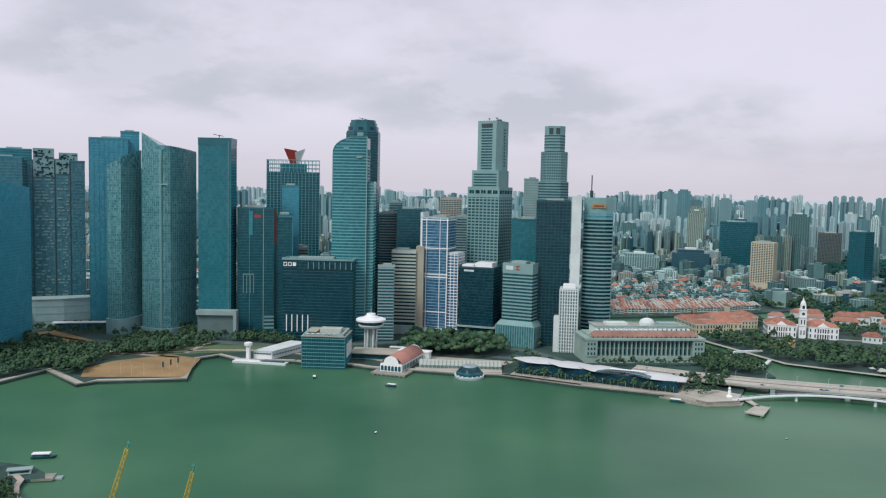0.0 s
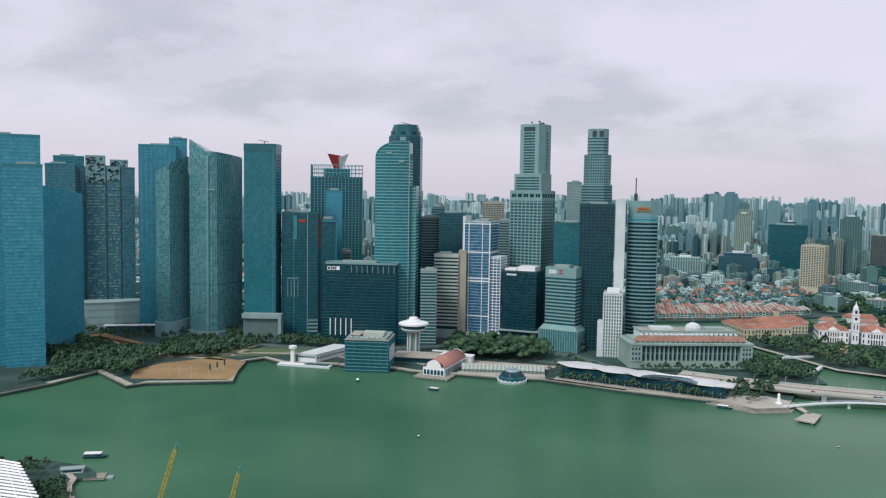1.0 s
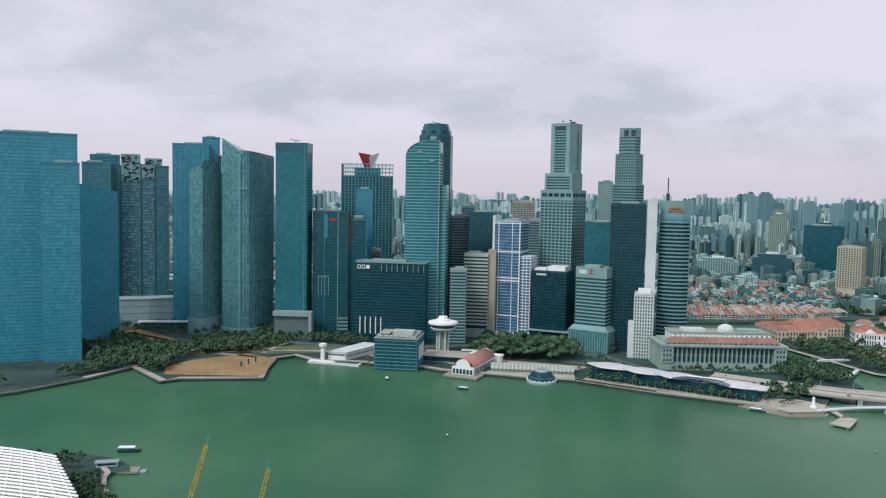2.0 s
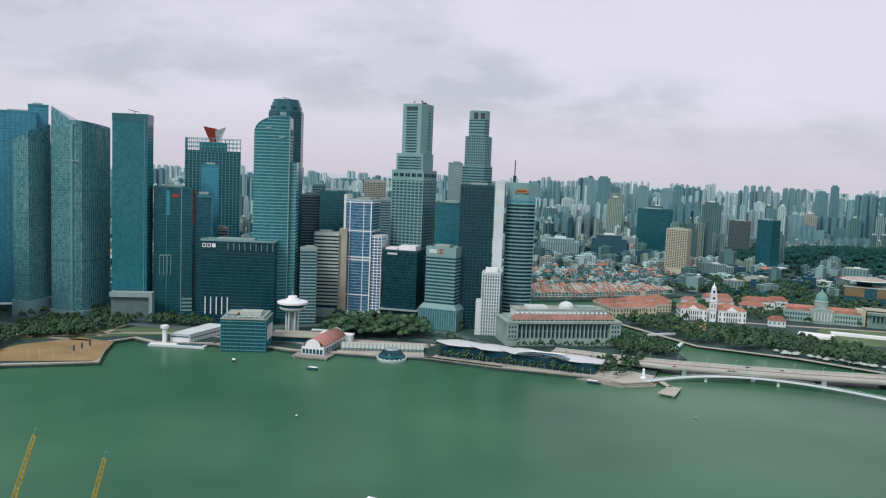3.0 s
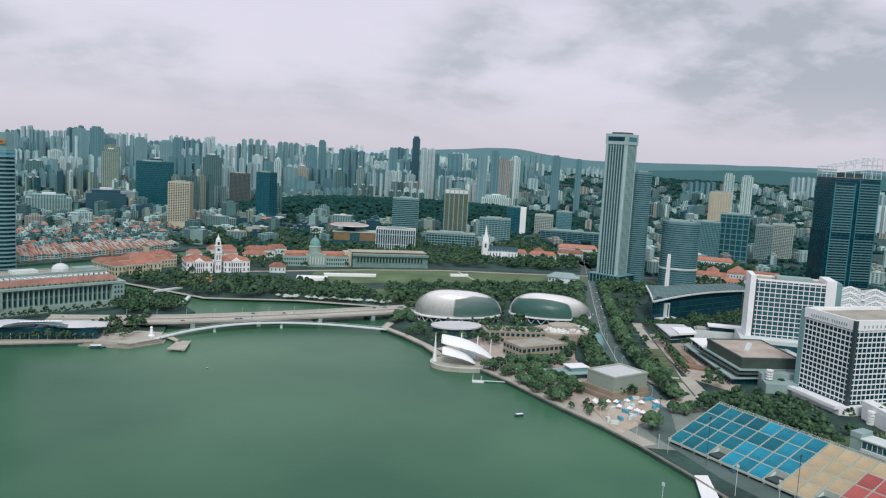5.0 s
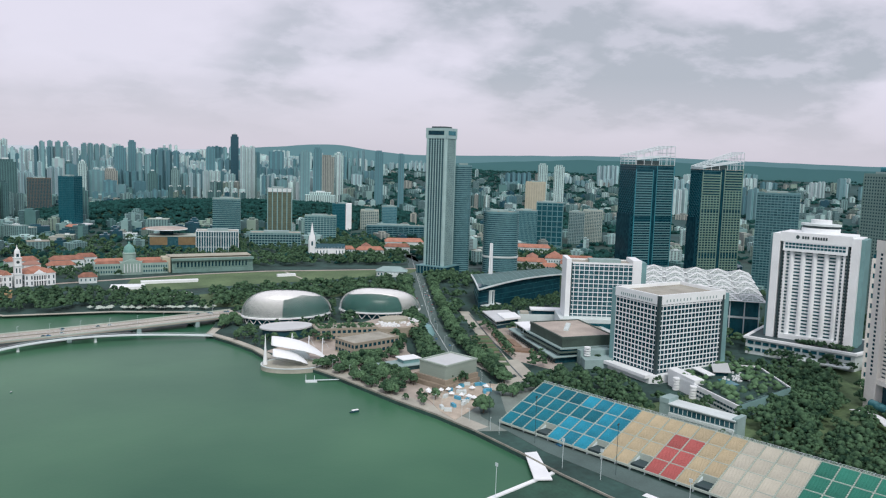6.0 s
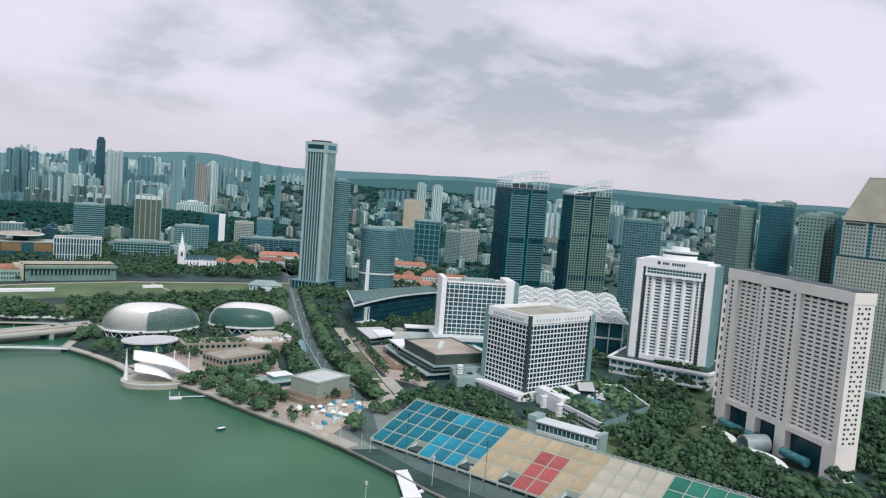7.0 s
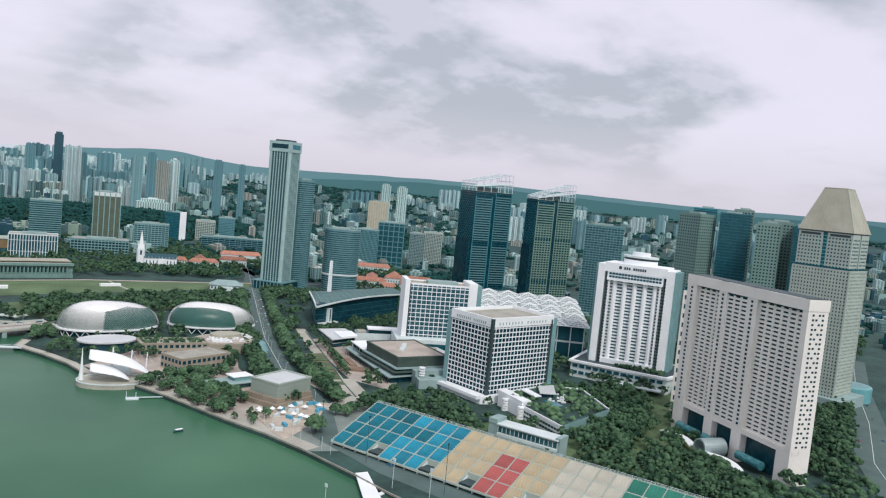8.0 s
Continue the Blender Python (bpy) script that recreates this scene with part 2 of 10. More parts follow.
RED = mat("red_panel", (0.42, 0.05, 0.04), 0.5, vary=0.1)
YELLOW = mat("yellow_crane_paint", (0.50, 0.36, 0.07), 0.6, vary=0.2, scale=0.3)
G_TEAL = glass_mat("teal_glass", (0.014, 0.145, 0.178), (0.045, 0.230, 0.275))
# lifted paler blue: haze on the western towers is put into the glass
G_BLUE = glass_mat("blue_glass", (0.040, 0.262, 0.365), (0.100, 0.400, 0.510))
G_NAVY = glass_mat("navy_glass", (0.010, 0.075, 0.098), (0.028, 0.135, 0.165))
G_GREEN = glass_mat("green_glass", (0.035, 0.165, 0.185), (0.100, 0.300, 0.315))
G_GREY = glass_mat("grey_glass", (0.018, 0.078, 0.098), (0.08, 0.20, 0.23))
G_DOME = glass_mat("dome_green_glass", (0.014, 0.085, 0.070), (0.045, 0.180, 0.150), (2.0, 2.0, 1.6), rough=0.3)
# slate glass is lifted for the same haze
G_SLATE = glass_mat("slate_glass", (0.048, 0.165, 0.205), (0.120, 0.290, 0.335))
G_SAIL = glass_mat("grey_green_glass", (0.038, 0.165, 0.195), (0.240, 0.480, 0.500), (2.6, 2.6, 3.4))
G_DARK = glass_mat("dark_navy_glass", (0.005, 0.036, 0.052), (0.018, 0.085, 0.110))
G_SKY = glass_mat("sky_blue_glass", (0.020, 0.105, 0.20), (0.09, 0.24, 0.36))
BARK = mat("bark", (0.11, 0.085, 0.06), 0.95, vary=0.2, scale=0.8, fine=4)
LEAF = mat("leaves", (0.044, 0.095, 0.064), 0.85, vary=0.32, scale=0.10, fine=0.9, bump=0.6, island=0.28, each=0.34, spec=0.05, tint=(0.074, 0.135, 0.072))
FAR_WALLS = [
    window_mat("pale_flats", (0.38, 0.45, 0.43), (0.06, 0.12, 0.13), 3.0, 6.2, (0.8, 0.45)),
    window_mat("green_flats", (0.15, 0.25, 0.24), (0.035, 0.09, 0.10), 3.2, 6.8, (0.8, 0.45)),
    window_mat("cream_flats", (0.44, 0.44, 0.36), (0.08, 0.12, 0.12), 3.0, 5.6, (0.8, 0.45)),
    window_mat("blue_offices", (0.05, 0.14, 0.18), (0.018, 0.065, 0.09), 3.8, 3.0, (0.6, 0.2), 0.3),
    window_mat("white_flats", (0.86, 0.84, 0.80), (0.12, 0.17, 0.18), 3.0, 6.6, (0.75, 0.5)),
    window_mat("rose_flats", (0.60, 0.46, 0.40), (0.12, 0.15, 0.15), 3.0, 6.0, (0.8, 0.45)),
]
# Distance haze is painted into these paler, bluer wall colours.
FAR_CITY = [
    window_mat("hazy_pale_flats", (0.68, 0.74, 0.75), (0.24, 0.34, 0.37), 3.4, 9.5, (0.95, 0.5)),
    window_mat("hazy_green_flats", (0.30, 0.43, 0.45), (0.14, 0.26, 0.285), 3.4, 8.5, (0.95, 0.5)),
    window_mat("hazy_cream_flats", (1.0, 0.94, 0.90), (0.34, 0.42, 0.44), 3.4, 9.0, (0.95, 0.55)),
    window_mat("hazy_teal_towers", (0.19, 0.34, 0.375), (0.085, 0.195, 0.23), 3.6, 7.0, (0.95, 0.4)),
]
# Haze over the far woods is put into this teal tint.
WOODS = mat("hazed_far_woods", (0.025, 0.062, 0.056), 0.95, vary=0.30, scale=0.02, fine=0.12, island=0.30, spec=0.05)


# ---- mesh building ----
class Mesh:
    """Collects boxes, prisms and bars for one part."""

    def __init__(self):
        self.v, self.f = [], []

    def add(self, verts, faces):
        k = len(self.v)
        self.v += [tuple(p) for p in verts]
        self.f += [tuple(i + k for i in face) for face in faces]
        return self

    def box(self, x0, x1, y0, y1, z0, z1):
        return self.add([(x, y, z) for z in (z0, z1) for x, y in ((x0, y0), (x1, y0), (x1, y1), (x0, y1))],
                        [(3, 2, 1, 0), (4, 5, 6, 7), (0, 1, 5, 4), (1, 2, 6, 5), (2, 3, 7, 6), (3, 0, 4, 7)])

    def prism(self, poly, z0, z1, shrink=1.0, at=(0, 0)):
        """z1 may be a function of (x, y): a sloping top."""
        n = len(poly)
        top = [(at[0] + (x - at[0]) * shrink, at[1] + (y - at[1]) * shrink) for x, y in poly]
        zs = [z1(x, y) if callable(z1) else z1 for x, y in top]
        return self.add([(x, y, z0) for x, y in poly] + [(x, y, z) for (x, y), z in zip(top, zs)],
                        [tuple(reversed(range(n))), tuple(range(n, 2 * n))] + [(i, (i + 1) % n, n + (i + 1) % n, n + i) for i in range(n)])

    def ring(self, outer, inner, z0, z1):
        n = len(outer)
        pts = [(x, y, z) for z in (z0, z1) for loop in (outer, inner) for x, y in loop]
        faces = []
        for i in range(n):
            j = (i + 1) % n
            faces += [(i, j, 2 * n + j, 2 * n + i), (2 * n + i, 2 * n + j, 3 * n + j, 3 * n + i), (j, i, n + i, n + j), (n + j, n + i, 3 * n + i, 3 * n + j)]
        return self.add(pts, faces)

    def bar(self, a, b, r=0.2, sides=4):
        a, b = Vector(a), Vector(b)
        q = (b - a).to_track_quat("Z", "Y")
        loop = [q @ Vector((r * math.cos(k * math.tau / sides), r * math.sin(k * math.tau / sides), 0)) for k in range(sides)]
        return self.add([a + p for p in loop] + [b + p for p in loop],
                        [tuple(reversed(range(sides))), tuple(range(sides, 2 * sides))] + [(i, (i + 1) % sides, sides + (i + 1) % sides, sides + i) for i in range(sides)])

    def lathe(self, profile, sides=32, at=(0, 0)):
        n = len(profile)
        pts = [(at[0] + r * math.cos(k * math.tau / sides), at[1] + r * math.sin(k * math.tau / sides), z) for k in range(sides) for r, z in profile]
        faces = [(k * n + i, (k + 1) % sides * n + i, (k + 1) % sides * n + i + 1, k * n + i + 1) for k in range(sides) for i in range(n - 1)]
        faces += [tuple(k * n for k in reversed(range(sides))), tuple(k * n + n - 1 for k in range(sides))]
        return self.add(pts, faces)

    def sheet(self, fn, nu, nv, thick=0.0):
        """A grid of fn(u, v), u and v from 0 to 1, with a thickness downwards."""
        pts = [Vector(fn(i / nu, j / nv)) for i in range(nu + 1) for j in range(nv + 1)]
        w = nv + 1
        faces = [(i * w + j, (i + 1) * w + j, (i + 1) * w + j + 1, i * w + j + 1) for i in range(nu) for j in range(nv)]
        if not thick:
            return self.add(pts, faces)
        k = len(pts)
        edge = [i * w for i in range(nu + 1)] + [nu * w + j for j in range(1, w)] + [i * w + nv for i in range(nu - 1, -1, -1)] + [j for j in range(nv - 1, 0, -1)]
        rim = [(edge[i], edge[i] + k, edge[(i + 1) % len(edge)] + k, edge[(i + 1) % len(edge)]) for i in range(len(edge))]
        return self.add(pts + [p - Vector((0, 0, thick)) for p in pts], faces + [tuple(i + k for i in reversed(f)) for f in faces] + rim)

    def data(self, name, material, smooth=False):
        me = bpy.data.meshes.new(name)
        me.from_pydata(self.v, [], self.f)
        me.materials.append(material)
        if smooth:
            me.shade_smooth()
        me.update()
        return me


def thing(name, label, category, x=0, y=0, z=0, rot=0, group="", kind=""):
    e = new(name)
    e.empty_display_size = 2
    e.matrix_basis = pose(x, y, z, 0, 0, rot)
    return tagged(e, label, category, group, kind)


def part(name, mesh, material, parent, label="", at=None, kind="", smooth=False, rot=0):
    """Links a Mesh, or mesh data that is shared, as one object under a thing or a part."""
    data = mesh if isinstance(mesh, bpy.types.Mesh) else mesh.data(name, material, smooth)
    ob = new(name, data)
    ob.parent = parent
    if at or rot:
        ob.matrix_basis = pose(*(at or (0, 0, 0)), 0, 0, rot)
    return tagged(ob, label, kind=kind)


def solid(name, mesh, material, label, category, kind="", at=None, rot=0, group="", smooth=False):
    ob = new(name, mesh.data(name, material, smooth))
    if at:
        ob.matrix_basis = pose(*at, 0, 0, rot)
    return tagged(ob, label, category, group, kind)


def rect(w, d, x=0, y=0):
    return [(x - w / 2, y - d / 2), (x + w / 2, y - d / 2), (x + w / 2, y + d / 2), (x - w / 2, y + d / 2)]


def oval(w, d, n=24, power=2.0, x=0, y=0):
    pts = []
    for k in range(n):
        c, s = math.cos(k * math.tau / n), math.sin(k * math.tau / n)
        pts.append((x + w / 2 * math.copysign(abs(c) ** (2 / power), c), y + d / 2 * math.copysign(abs(s) ** (2 / power), s)))
    return pts


def grown(poly, by):
    """The outline pushed outwards by that many metres."""
    out, n = [], len(poly)
    for i in range(n):
        p, a, b = Vector(poly[i]), Vector(poly[i - 1]), Vector(poly[(i + 1) % n])
        e, g = (p - a).normalized(), (b - p).normalized()
        m = Vector((e.y, -e.x)) + Vector((g.y, -g.x))
        m /= max(0.3, m.length_squared / 2)
        out.append(tuple(p + m * by))
    return out


def clump(m, c, r, rnd, k=7):
    """A ragged tuft of leaves."""
    ring = []
    for j, (ph, s) in enumerate(((-0.5, 0.85), (0.35, 1.0))):
        for i in range(k):
            a = (i + 0.5 * j) * math.tau / k
            q = r * s * rnd.uniform(0.75, 1.25)
            ring.append((c[0] + q * math.cos(a), c[1] + q * math.sin(a), c[2] + r * ph * 0.75 + rnd.uniform(-0.15, 0.15) * r))
    top = (c[0] + rnd.uniform(-0.2, 0.2) * r, c[1] + rnd.uniform(-0.2, 0.2) * r, c[2] + 0.85 * r)
    faces = [(i, (i + 1) % k, k + i) for i in range(k)] + [((i + 1) % k, k + (i + 1) % k, k + i) for i in range(k)] + [(k + i, k + (i + 1) % k, 2 * k) for i in range(k)]
    m.add(ring + [top], faces)


GROUND = 3.0
OCCUPIED = []


def floors(e, poly, z0, z1, floor, band, out, material, name="floor_band"):
    """One ring a storey, all on one mesh."""
    data = Mesh().ring(grown(poly, out), grown(poly, -0.3), 0, band).data(name, material)
    k = int((z1 - z0) / floor)
    if e.location.xy.length > 1100:
        m = Mesh()
        for i in range(k):
            z = z0 + (z1 - z0) * (i + 0.5) / k
            m.ring(grown(poly, out), grown(poly, -0.3), z, z + band)
        part("storey_banding", m, material, e, kind="stuff")
        return
    for i in range(k):
        part(name, data, material, e, at=(0, 0, z0 + (z1 - z0) * (i + 0.5) / k))


def piers(e, poly, z0, z1, step, width, out, material, name="mullions", single=False, skip=()):
    """Uprights along each side."""
    n = len(poly)
    for i in range(n):
        a, b = Vector(poly[i]), Vector(poly[(i + 1) % n])
        length = (b - a).length
        if i in skip or length < step * 0.8:
            continue
        u = (b - a) / length
        k = max(1, round(length / step))
        turn = math.degrees(math.atan2(u.y, u.x))
        if single:
            data = Mesh().box(-width / 2, width / 2, -out, 0.3, 0, z1 - z0).data("pier", material)
            for j in range(k + 1):
                p = a + u * (length * j / k)
                part("pier", data, material, e, at=(p.x, p.y, z0), rot=turn)
        else:
            m = Mesh()
            for j in range(k + 1):
                s = length * j / k
                m.box(s - width / 2, s + width / 2, -out, 0.3, z0, z1)
            part(name, m, material, e, at=(a.x, a.y, 0), rot=turn, kind="stuff")


def rooftop(e, poly, h, material, plant=True, tall=4.0, seed=1):
    part("parapet", Mesh().ring(grown(poly, 0.35), grown(poly, -0.8), h - 0.5, h + 1.6), material, e)
    part("roof", Mesh().prism(grown(poly, -0.8), h, h + 0.3), ROOFGREY, e)
    if plant:
        r = random.Random(seed)
        xs, ys = [p[0] for p in poly], [p[1] for p in poly]
        w, d, cx, cy = max(xs) - min(xs), max(ys) - min(ys), (max(xs) + min(xs)) / 2, (max(ys) + min(ys)) / 2
        part("plant_room", Mesh().prism(rect(w * 0.5, d * 0.45, cx + r.uniform(-0.1, 0.1) * w, cy), h + 0.3, h + tall), CONCRETE, e)
        for k in range(2):
            x, y = cx + r.uniform(-0.36, 0.36) * w, cy + r.uniform(-0.36, 0.36) * d
            part("cooling_unit", Mesh().box(x - 1.6, x + 1.6, y - 1.2, y + 1.2, h + 0.3, h + r.uniform(1.8, 3.2)), ROOFGREY, e)


def tower(name, label, x, y, rot, h, poly, floor=4.0, band=1.2, out=0.3, glass=None, bandm=None, pier=0.0, pierw=0.35, pierm=None, pout=0.4,
          podium=0.0, z0=GROUND, plant=True, single=False, category="building", group="", seed=1, top=True, first=0.0):
    """A storeyed building: glazed core, a ring at every floor, uprights, parapet and roof plant."""
    e = thing(name, label, category, x, y, z0, rot, group)
    OCCUPIED.append((x, y, 0.62 * max(max(abs(q[0]), abs(q[1])) for q in poly) + 8))
    h = h - z0
    part("glazed_wall", Mesh().prism(poly, 0, h), glass or G_TEAL, e)
    if bandm:
        floors(e, poly, first, h - 0.5, floor, band, out, bandm)
    if pier:
        piers(e, poly, first, h, pier, pierw, pout, pierm or bandm, single=single)
    if podium:
        part("podium", Mesh().prism(grown(poly, 2.5), 0, podium), pierm or bandm or CONCRETE, e)
    if top:
        rooftop(e, poly, h, bandm or pierm or CONCRETE, plant, seed=seed)
    return e


# ---- water, land, seawall ----
def arc(r, a0, a1, step=4):
    n = int(abs(a1 - a0) / step)
    return [(r * math.sin(radians(a0 + (a1 - a0) * i / n)), r * math.cos(radians(a0 + (a1 - a0) * i / n))) for i in range(n + 1)]


SHORE_WEST = [(-900, 0), (-620, 560), (-470, 712), (-434, 774), (-415, 830), (-357, 772), (-342, 786), (-258, 804), (-278, 900), (-258, 922),
              (-232, 900), (-166, 897), (-150, 890), (-100, 885), (-78, 872), (-23, 862), (16, 852), (66, 849), (145, 808), (238, 772), (258, 750), (290, 757), (304, 785)]
RIVER = [(340, 858), (372, 866), (376, 930), (334, 1010), (272, 1120), (262, 1272), (373, 1299), (478, 1329), (640, 1400), (650, 1335), (490, 1255), (385, 1205), (352, 1120),
         (394, 1010), (418, 942), (516, 881), (604, 792)]
SHORE_EAST = [(540, 722), (517, 703), (514, 660), (507, 615), (494, 577), (499, 527), (494, 482), (478, 401), (472, 357), (462, 314), (447, 266), (433, 228), (405, 130), (380, -50), (350, -420)]


def far_height(r):
    """Beyond the centre land climbs to the last hills, fitted to the camera's horizon."""
    k = min(1.0, max(0.0, (r - 2100) / 2700))
    return GROUND + 118 * k * k * (3 - 2 * k) ** 0.6


def build_ground():
    from mathutils.geometry import tessellate_polygon

    loop = SHORE_WEST + RIVER + SHORE_EAST
    rim = arc(2100, 138, -90)
    bm = bmesh.new()
    top = [bm.verts.new((x, y, GROUND)) for x, y in loop + rim]
    low = [bm.verts.new((x, y, -3)) for x, y in loop]
    for tri in tessellate_polygon([[v.co for v in top]]):
        bm.faces.new([top[i] for i in tri])
    for i in range(len(loop) - 1):
        bm.faces.new((top[i], low[i], low[i + 1], top[i + 1]))
    last = top[len(loop):]
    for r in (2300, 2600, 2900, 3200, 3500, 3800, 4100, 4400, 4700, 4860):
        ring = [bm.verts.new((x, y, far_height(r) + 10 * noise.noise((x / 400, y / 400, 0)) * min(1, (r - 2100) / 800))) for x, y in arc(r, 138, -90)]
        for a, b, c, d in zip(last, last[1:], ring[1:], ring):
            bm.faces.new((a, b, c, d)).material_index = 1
        last = ring
    bmesh.ops.recalc_face_normals(bm, faces=bm.faces)
    # the near bank under the viewing deck
    near = [bm.verts.new((x, y, GROUND - 0.5)) for x, y in ((-236, 465), (-243, 469), (-252, 477), (-264, 492), (-272, 507), (-275, 519), (-263, 522), (-268, 532), (-283, 545), (-330, 556), (-352, 536), (-420, 540), (-420, 120), (-200, 120), (-200, 380), (-218, 432))]
    foot = [bm.verts.new((v.co.x, v.co.y, -3)) for v in near]
    bm.faces.new(near)
    for i in range(len(near)):
        j = (i + 1) % len(near)
        bm.faces.new((near[i], foot[i], foot[j], near[j]))
    me = bpy.data.meshes.new("ground")
    bm.to_mesh(me)
    me.materials.append(LAND)
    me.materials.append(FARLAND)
    tagged(new("ground", me), "grey-green city ground behind a seawall", "ground", kind="structure")


build_ground()
solid("water", Mesh().sheet(lambda u, v: (-4800 + 9600 * u, -1400 + 6000 * v, 0.0), 48, 30), WATER, "calm green bay and river water", "water", "structure")


def strip(points, width, z, thick=0.3, side=0.0):
    """A ribbon along a line; side shifts it to the line's left."""
    m, out = Mesh(), []
    for i, p in enumerate(points):
        p = Vector(p)
        a, b = Vector(points[max(0, i - 1)]), Vector(points[min(len(points) - 1, i + 1)])
        u = (b - a).normalized()
        nrm = Vector((-u.y, u.x))
        out.append((p + nrm * (side + width / 2), p + nrm * (side - width / 2)))
    n = len(out)
    pts = [(*p, h) for a, b in out for p, h in ((a, z), (b, z), (b, z - thick), (a, z - thick))]
    m.add(pts, [(4 * i + k, 4 * i + (k + 1) % 4, 4 * i + 4 + (k + 1) % 4, 4 * i + 4 + k) for i in range(n - 1) for k in range(4)] + [(3, 2, 1, 0), (4 * n - 4, 4 * n - 3, 4 * n - 2, 4 * n - 1)])
    return m


def patch(points, z, thick=0.3):
    return Mesh().prism(points, z - thick, z)


solid("promenade", strip(SHORE_WEST[3:12], 9, 3.35, 0.6, 4.5), PAVE, "pale paved waterfront promenade", "pavement", "structure")
solid("promenade", strip(SHORE_WEST[11:19], 9, 3.35, 0.6, 4.5), PAVE, "pale paved waterfront promenade", "pavement", "structure")
solid("promenade", strip(SHORE_WEST[17:], 8, 3.35, 0.6, 4), PAVE, "pale paved waterfront promenade", "pavement", "structure")
solid("promenade", strip(SHORE_EAST[:6], 9, 3.35, 0.6, 4.5), PAVE, "pale paved waterfront promenade", "pavement", "structure")
solid("promenade", strip(SHORE_EAST[5:10], 14, 3.35, 0.6, 7), PAVE, "pale paved waterfront promenade", "pavement", "structure")
for seg in (SHORE_WEST[1:], SHORE_EAST):
    solid("seawall", strip(seg, 0.9, 3.9, 1.2, 0.4), SEAWALL, "weathered concrete seawall coping", "seawall", "structure")

solid("promenade", strip([(-205, 405), (-218, 432), (-236, 465), (-243, 469), (-252, 477), (-264, 492), (-272, 507), (-275, 519), (-290, 535)], 4, 2.75, 0.4, 2.2), PLAZA, "tan paved near bank promenade", "pavement", "structure")

# ---- towers of the business district ----
tower("office_tower", "dark blue glass office tower with flat roof", -548, 867, 29.8, 258, rect(91, 50), 4, 0.8, 0.15, G_BLUE, TEALBAND)
tower("office_tower", "blue glass office block with stepped roof", -513, 862, 29.5, 225, rect(39, 40), 4, 0.8, 0.15, G_BLUE, TEALBAND, seed=2)
e = tower("office_tower", "faceted blue glass tower beside the bay", -545, 962, -5, 178, rect(42, 93), 4, 0.7, 0.12, G_BLUE, TEALBAND, top=False)
part("sloping_crown", Mesh().prism(rect(41, 92), 175, lambda x, y: 190 + 0.33 * x - 0.12 * y), G_BLUE, e)
tower("office_tower", "dark tower with scattered white panels", -618, 1158, 27.2, 247, rect(41, 45), 4, 0.9, 0.2, G_TEAL, TEALBAND, seed=3)
tower("office_tower", "dark glass tower of middle height", -618, 1133, 27.7, 235, rect(39, 40), 4, 0.9, 0.2, G_SLATE, TEALBAND, seed=4)
PATTERN = tower("patterned_tower", "dark glass twin tower with white dashes", -569.5, 1180, 24.1, 232, rect(75, 50), 4.4, 0.5, 0.1, G_SLATE, NAVYBAND, seed=5)
tower("office_tower", "dark blue glass tower with rooftop crane", -472, 1131, 21.5, 263, rect(50, 50), 4, 1.0, 0.2, G_BLUE, TEALBAND, pier=6, pierw=0.4, pierm=TEALBAND, seed=6)
tower("office_tower", "blue glass tower with chamfered crown", -449.6, 1150, 20.8, 274, rect(24.5, 40), 4, 1.0, 0.2, G_BLUE, TEALBAND, seed=7)


SAILBAND = mat("blue_green_spandrel", (0.17, 0.33, 0.34), 0.35, vary=0.15, scale=0.05, fine=0.5)


def sail_tower(x, y, rot, poly, top, label):
    e = thing("sail_tower", label, "building", x, y, GROUND, rot)
    low = min(top(px, py) for px, py in poly)
    part("glazed_wall", Mesh().prism(poly, 0, top), G_SAIL, e)
    floors(e, poly, 4, low - 2, 3.4, 0.5, 0.12, SAILBAND)
    piers(e, poly, 4, low - 2, 3.2, 0.5, 0.35, SAILBAND)
    return e


e = sail_tower(-425, 1066, -13, [(-10, -22), (10, -22), (11, 22), (-9, 22)], lambda x, y: 222 + 0.55 * (x + 10) + 0.25 * (y + 22), "green-grey glass residential tower with slanted top")
part("podium", Mesh().prism(oval(34, 56, 24, 3), 0, 20), GREYBAND, e)
SAIL_PLAN = [(-21, -29), (8, -29), (15, -27.6), (20, -23), (22.5, -14), (23.5, 0), (23, 14), (21, 29), (-20, 29)]
e = sail_tower(-370, 1082, -21, SAIL_PLAN, lambda x, y: 250 + 17 * max(0.0, 8 - x) / 29 * (1 if y < 0 else 0.3) - 0.10 * (y + 29), "tall green-grey glass tower with pointed sail crown")
part("balcony_strip", Mesh().box(8.6, 12.2, -30.1, -28.4, 6, 244), SAILBAND, e)
data = Mesh().box(-1.5, 1.5, -0.8, 0.8, 0, 1.7).data("edge_balcony", SHAFT)
for k in range(68):
    part("edge_balcony", data, None, e, at=(10.4, -30.0, 6 + 3.4 * k))
part("cross_beam", Mesh().box(2, 22, -30.2, -28.6, 198, 199.6), SHAFT, e)
for z in (70, 160):
    part("refuge_floor", Mesh().ring(grown(SAIL_PLAN, 0.25), grown(SAIL_PLAN, -0.5), z, z + 2.4), G_SLATE, e)
part("podium", Mesh().prism(grown(SAIL_PLAN, 4), 0, 7), SHAFT, e)
e = tower("office_tower", "slim dark teal glass tower over pale podium", -298, 1058, 0, 262, rect(43, 28), 4, 0.6, 0.12, G_TEAL, NAVYBAND, seed=8, plant=False)
part("edge_fin", Mesh().box(17.6, 18.2, -14.8, -13.9, 8, 256), GREYBAND, e)
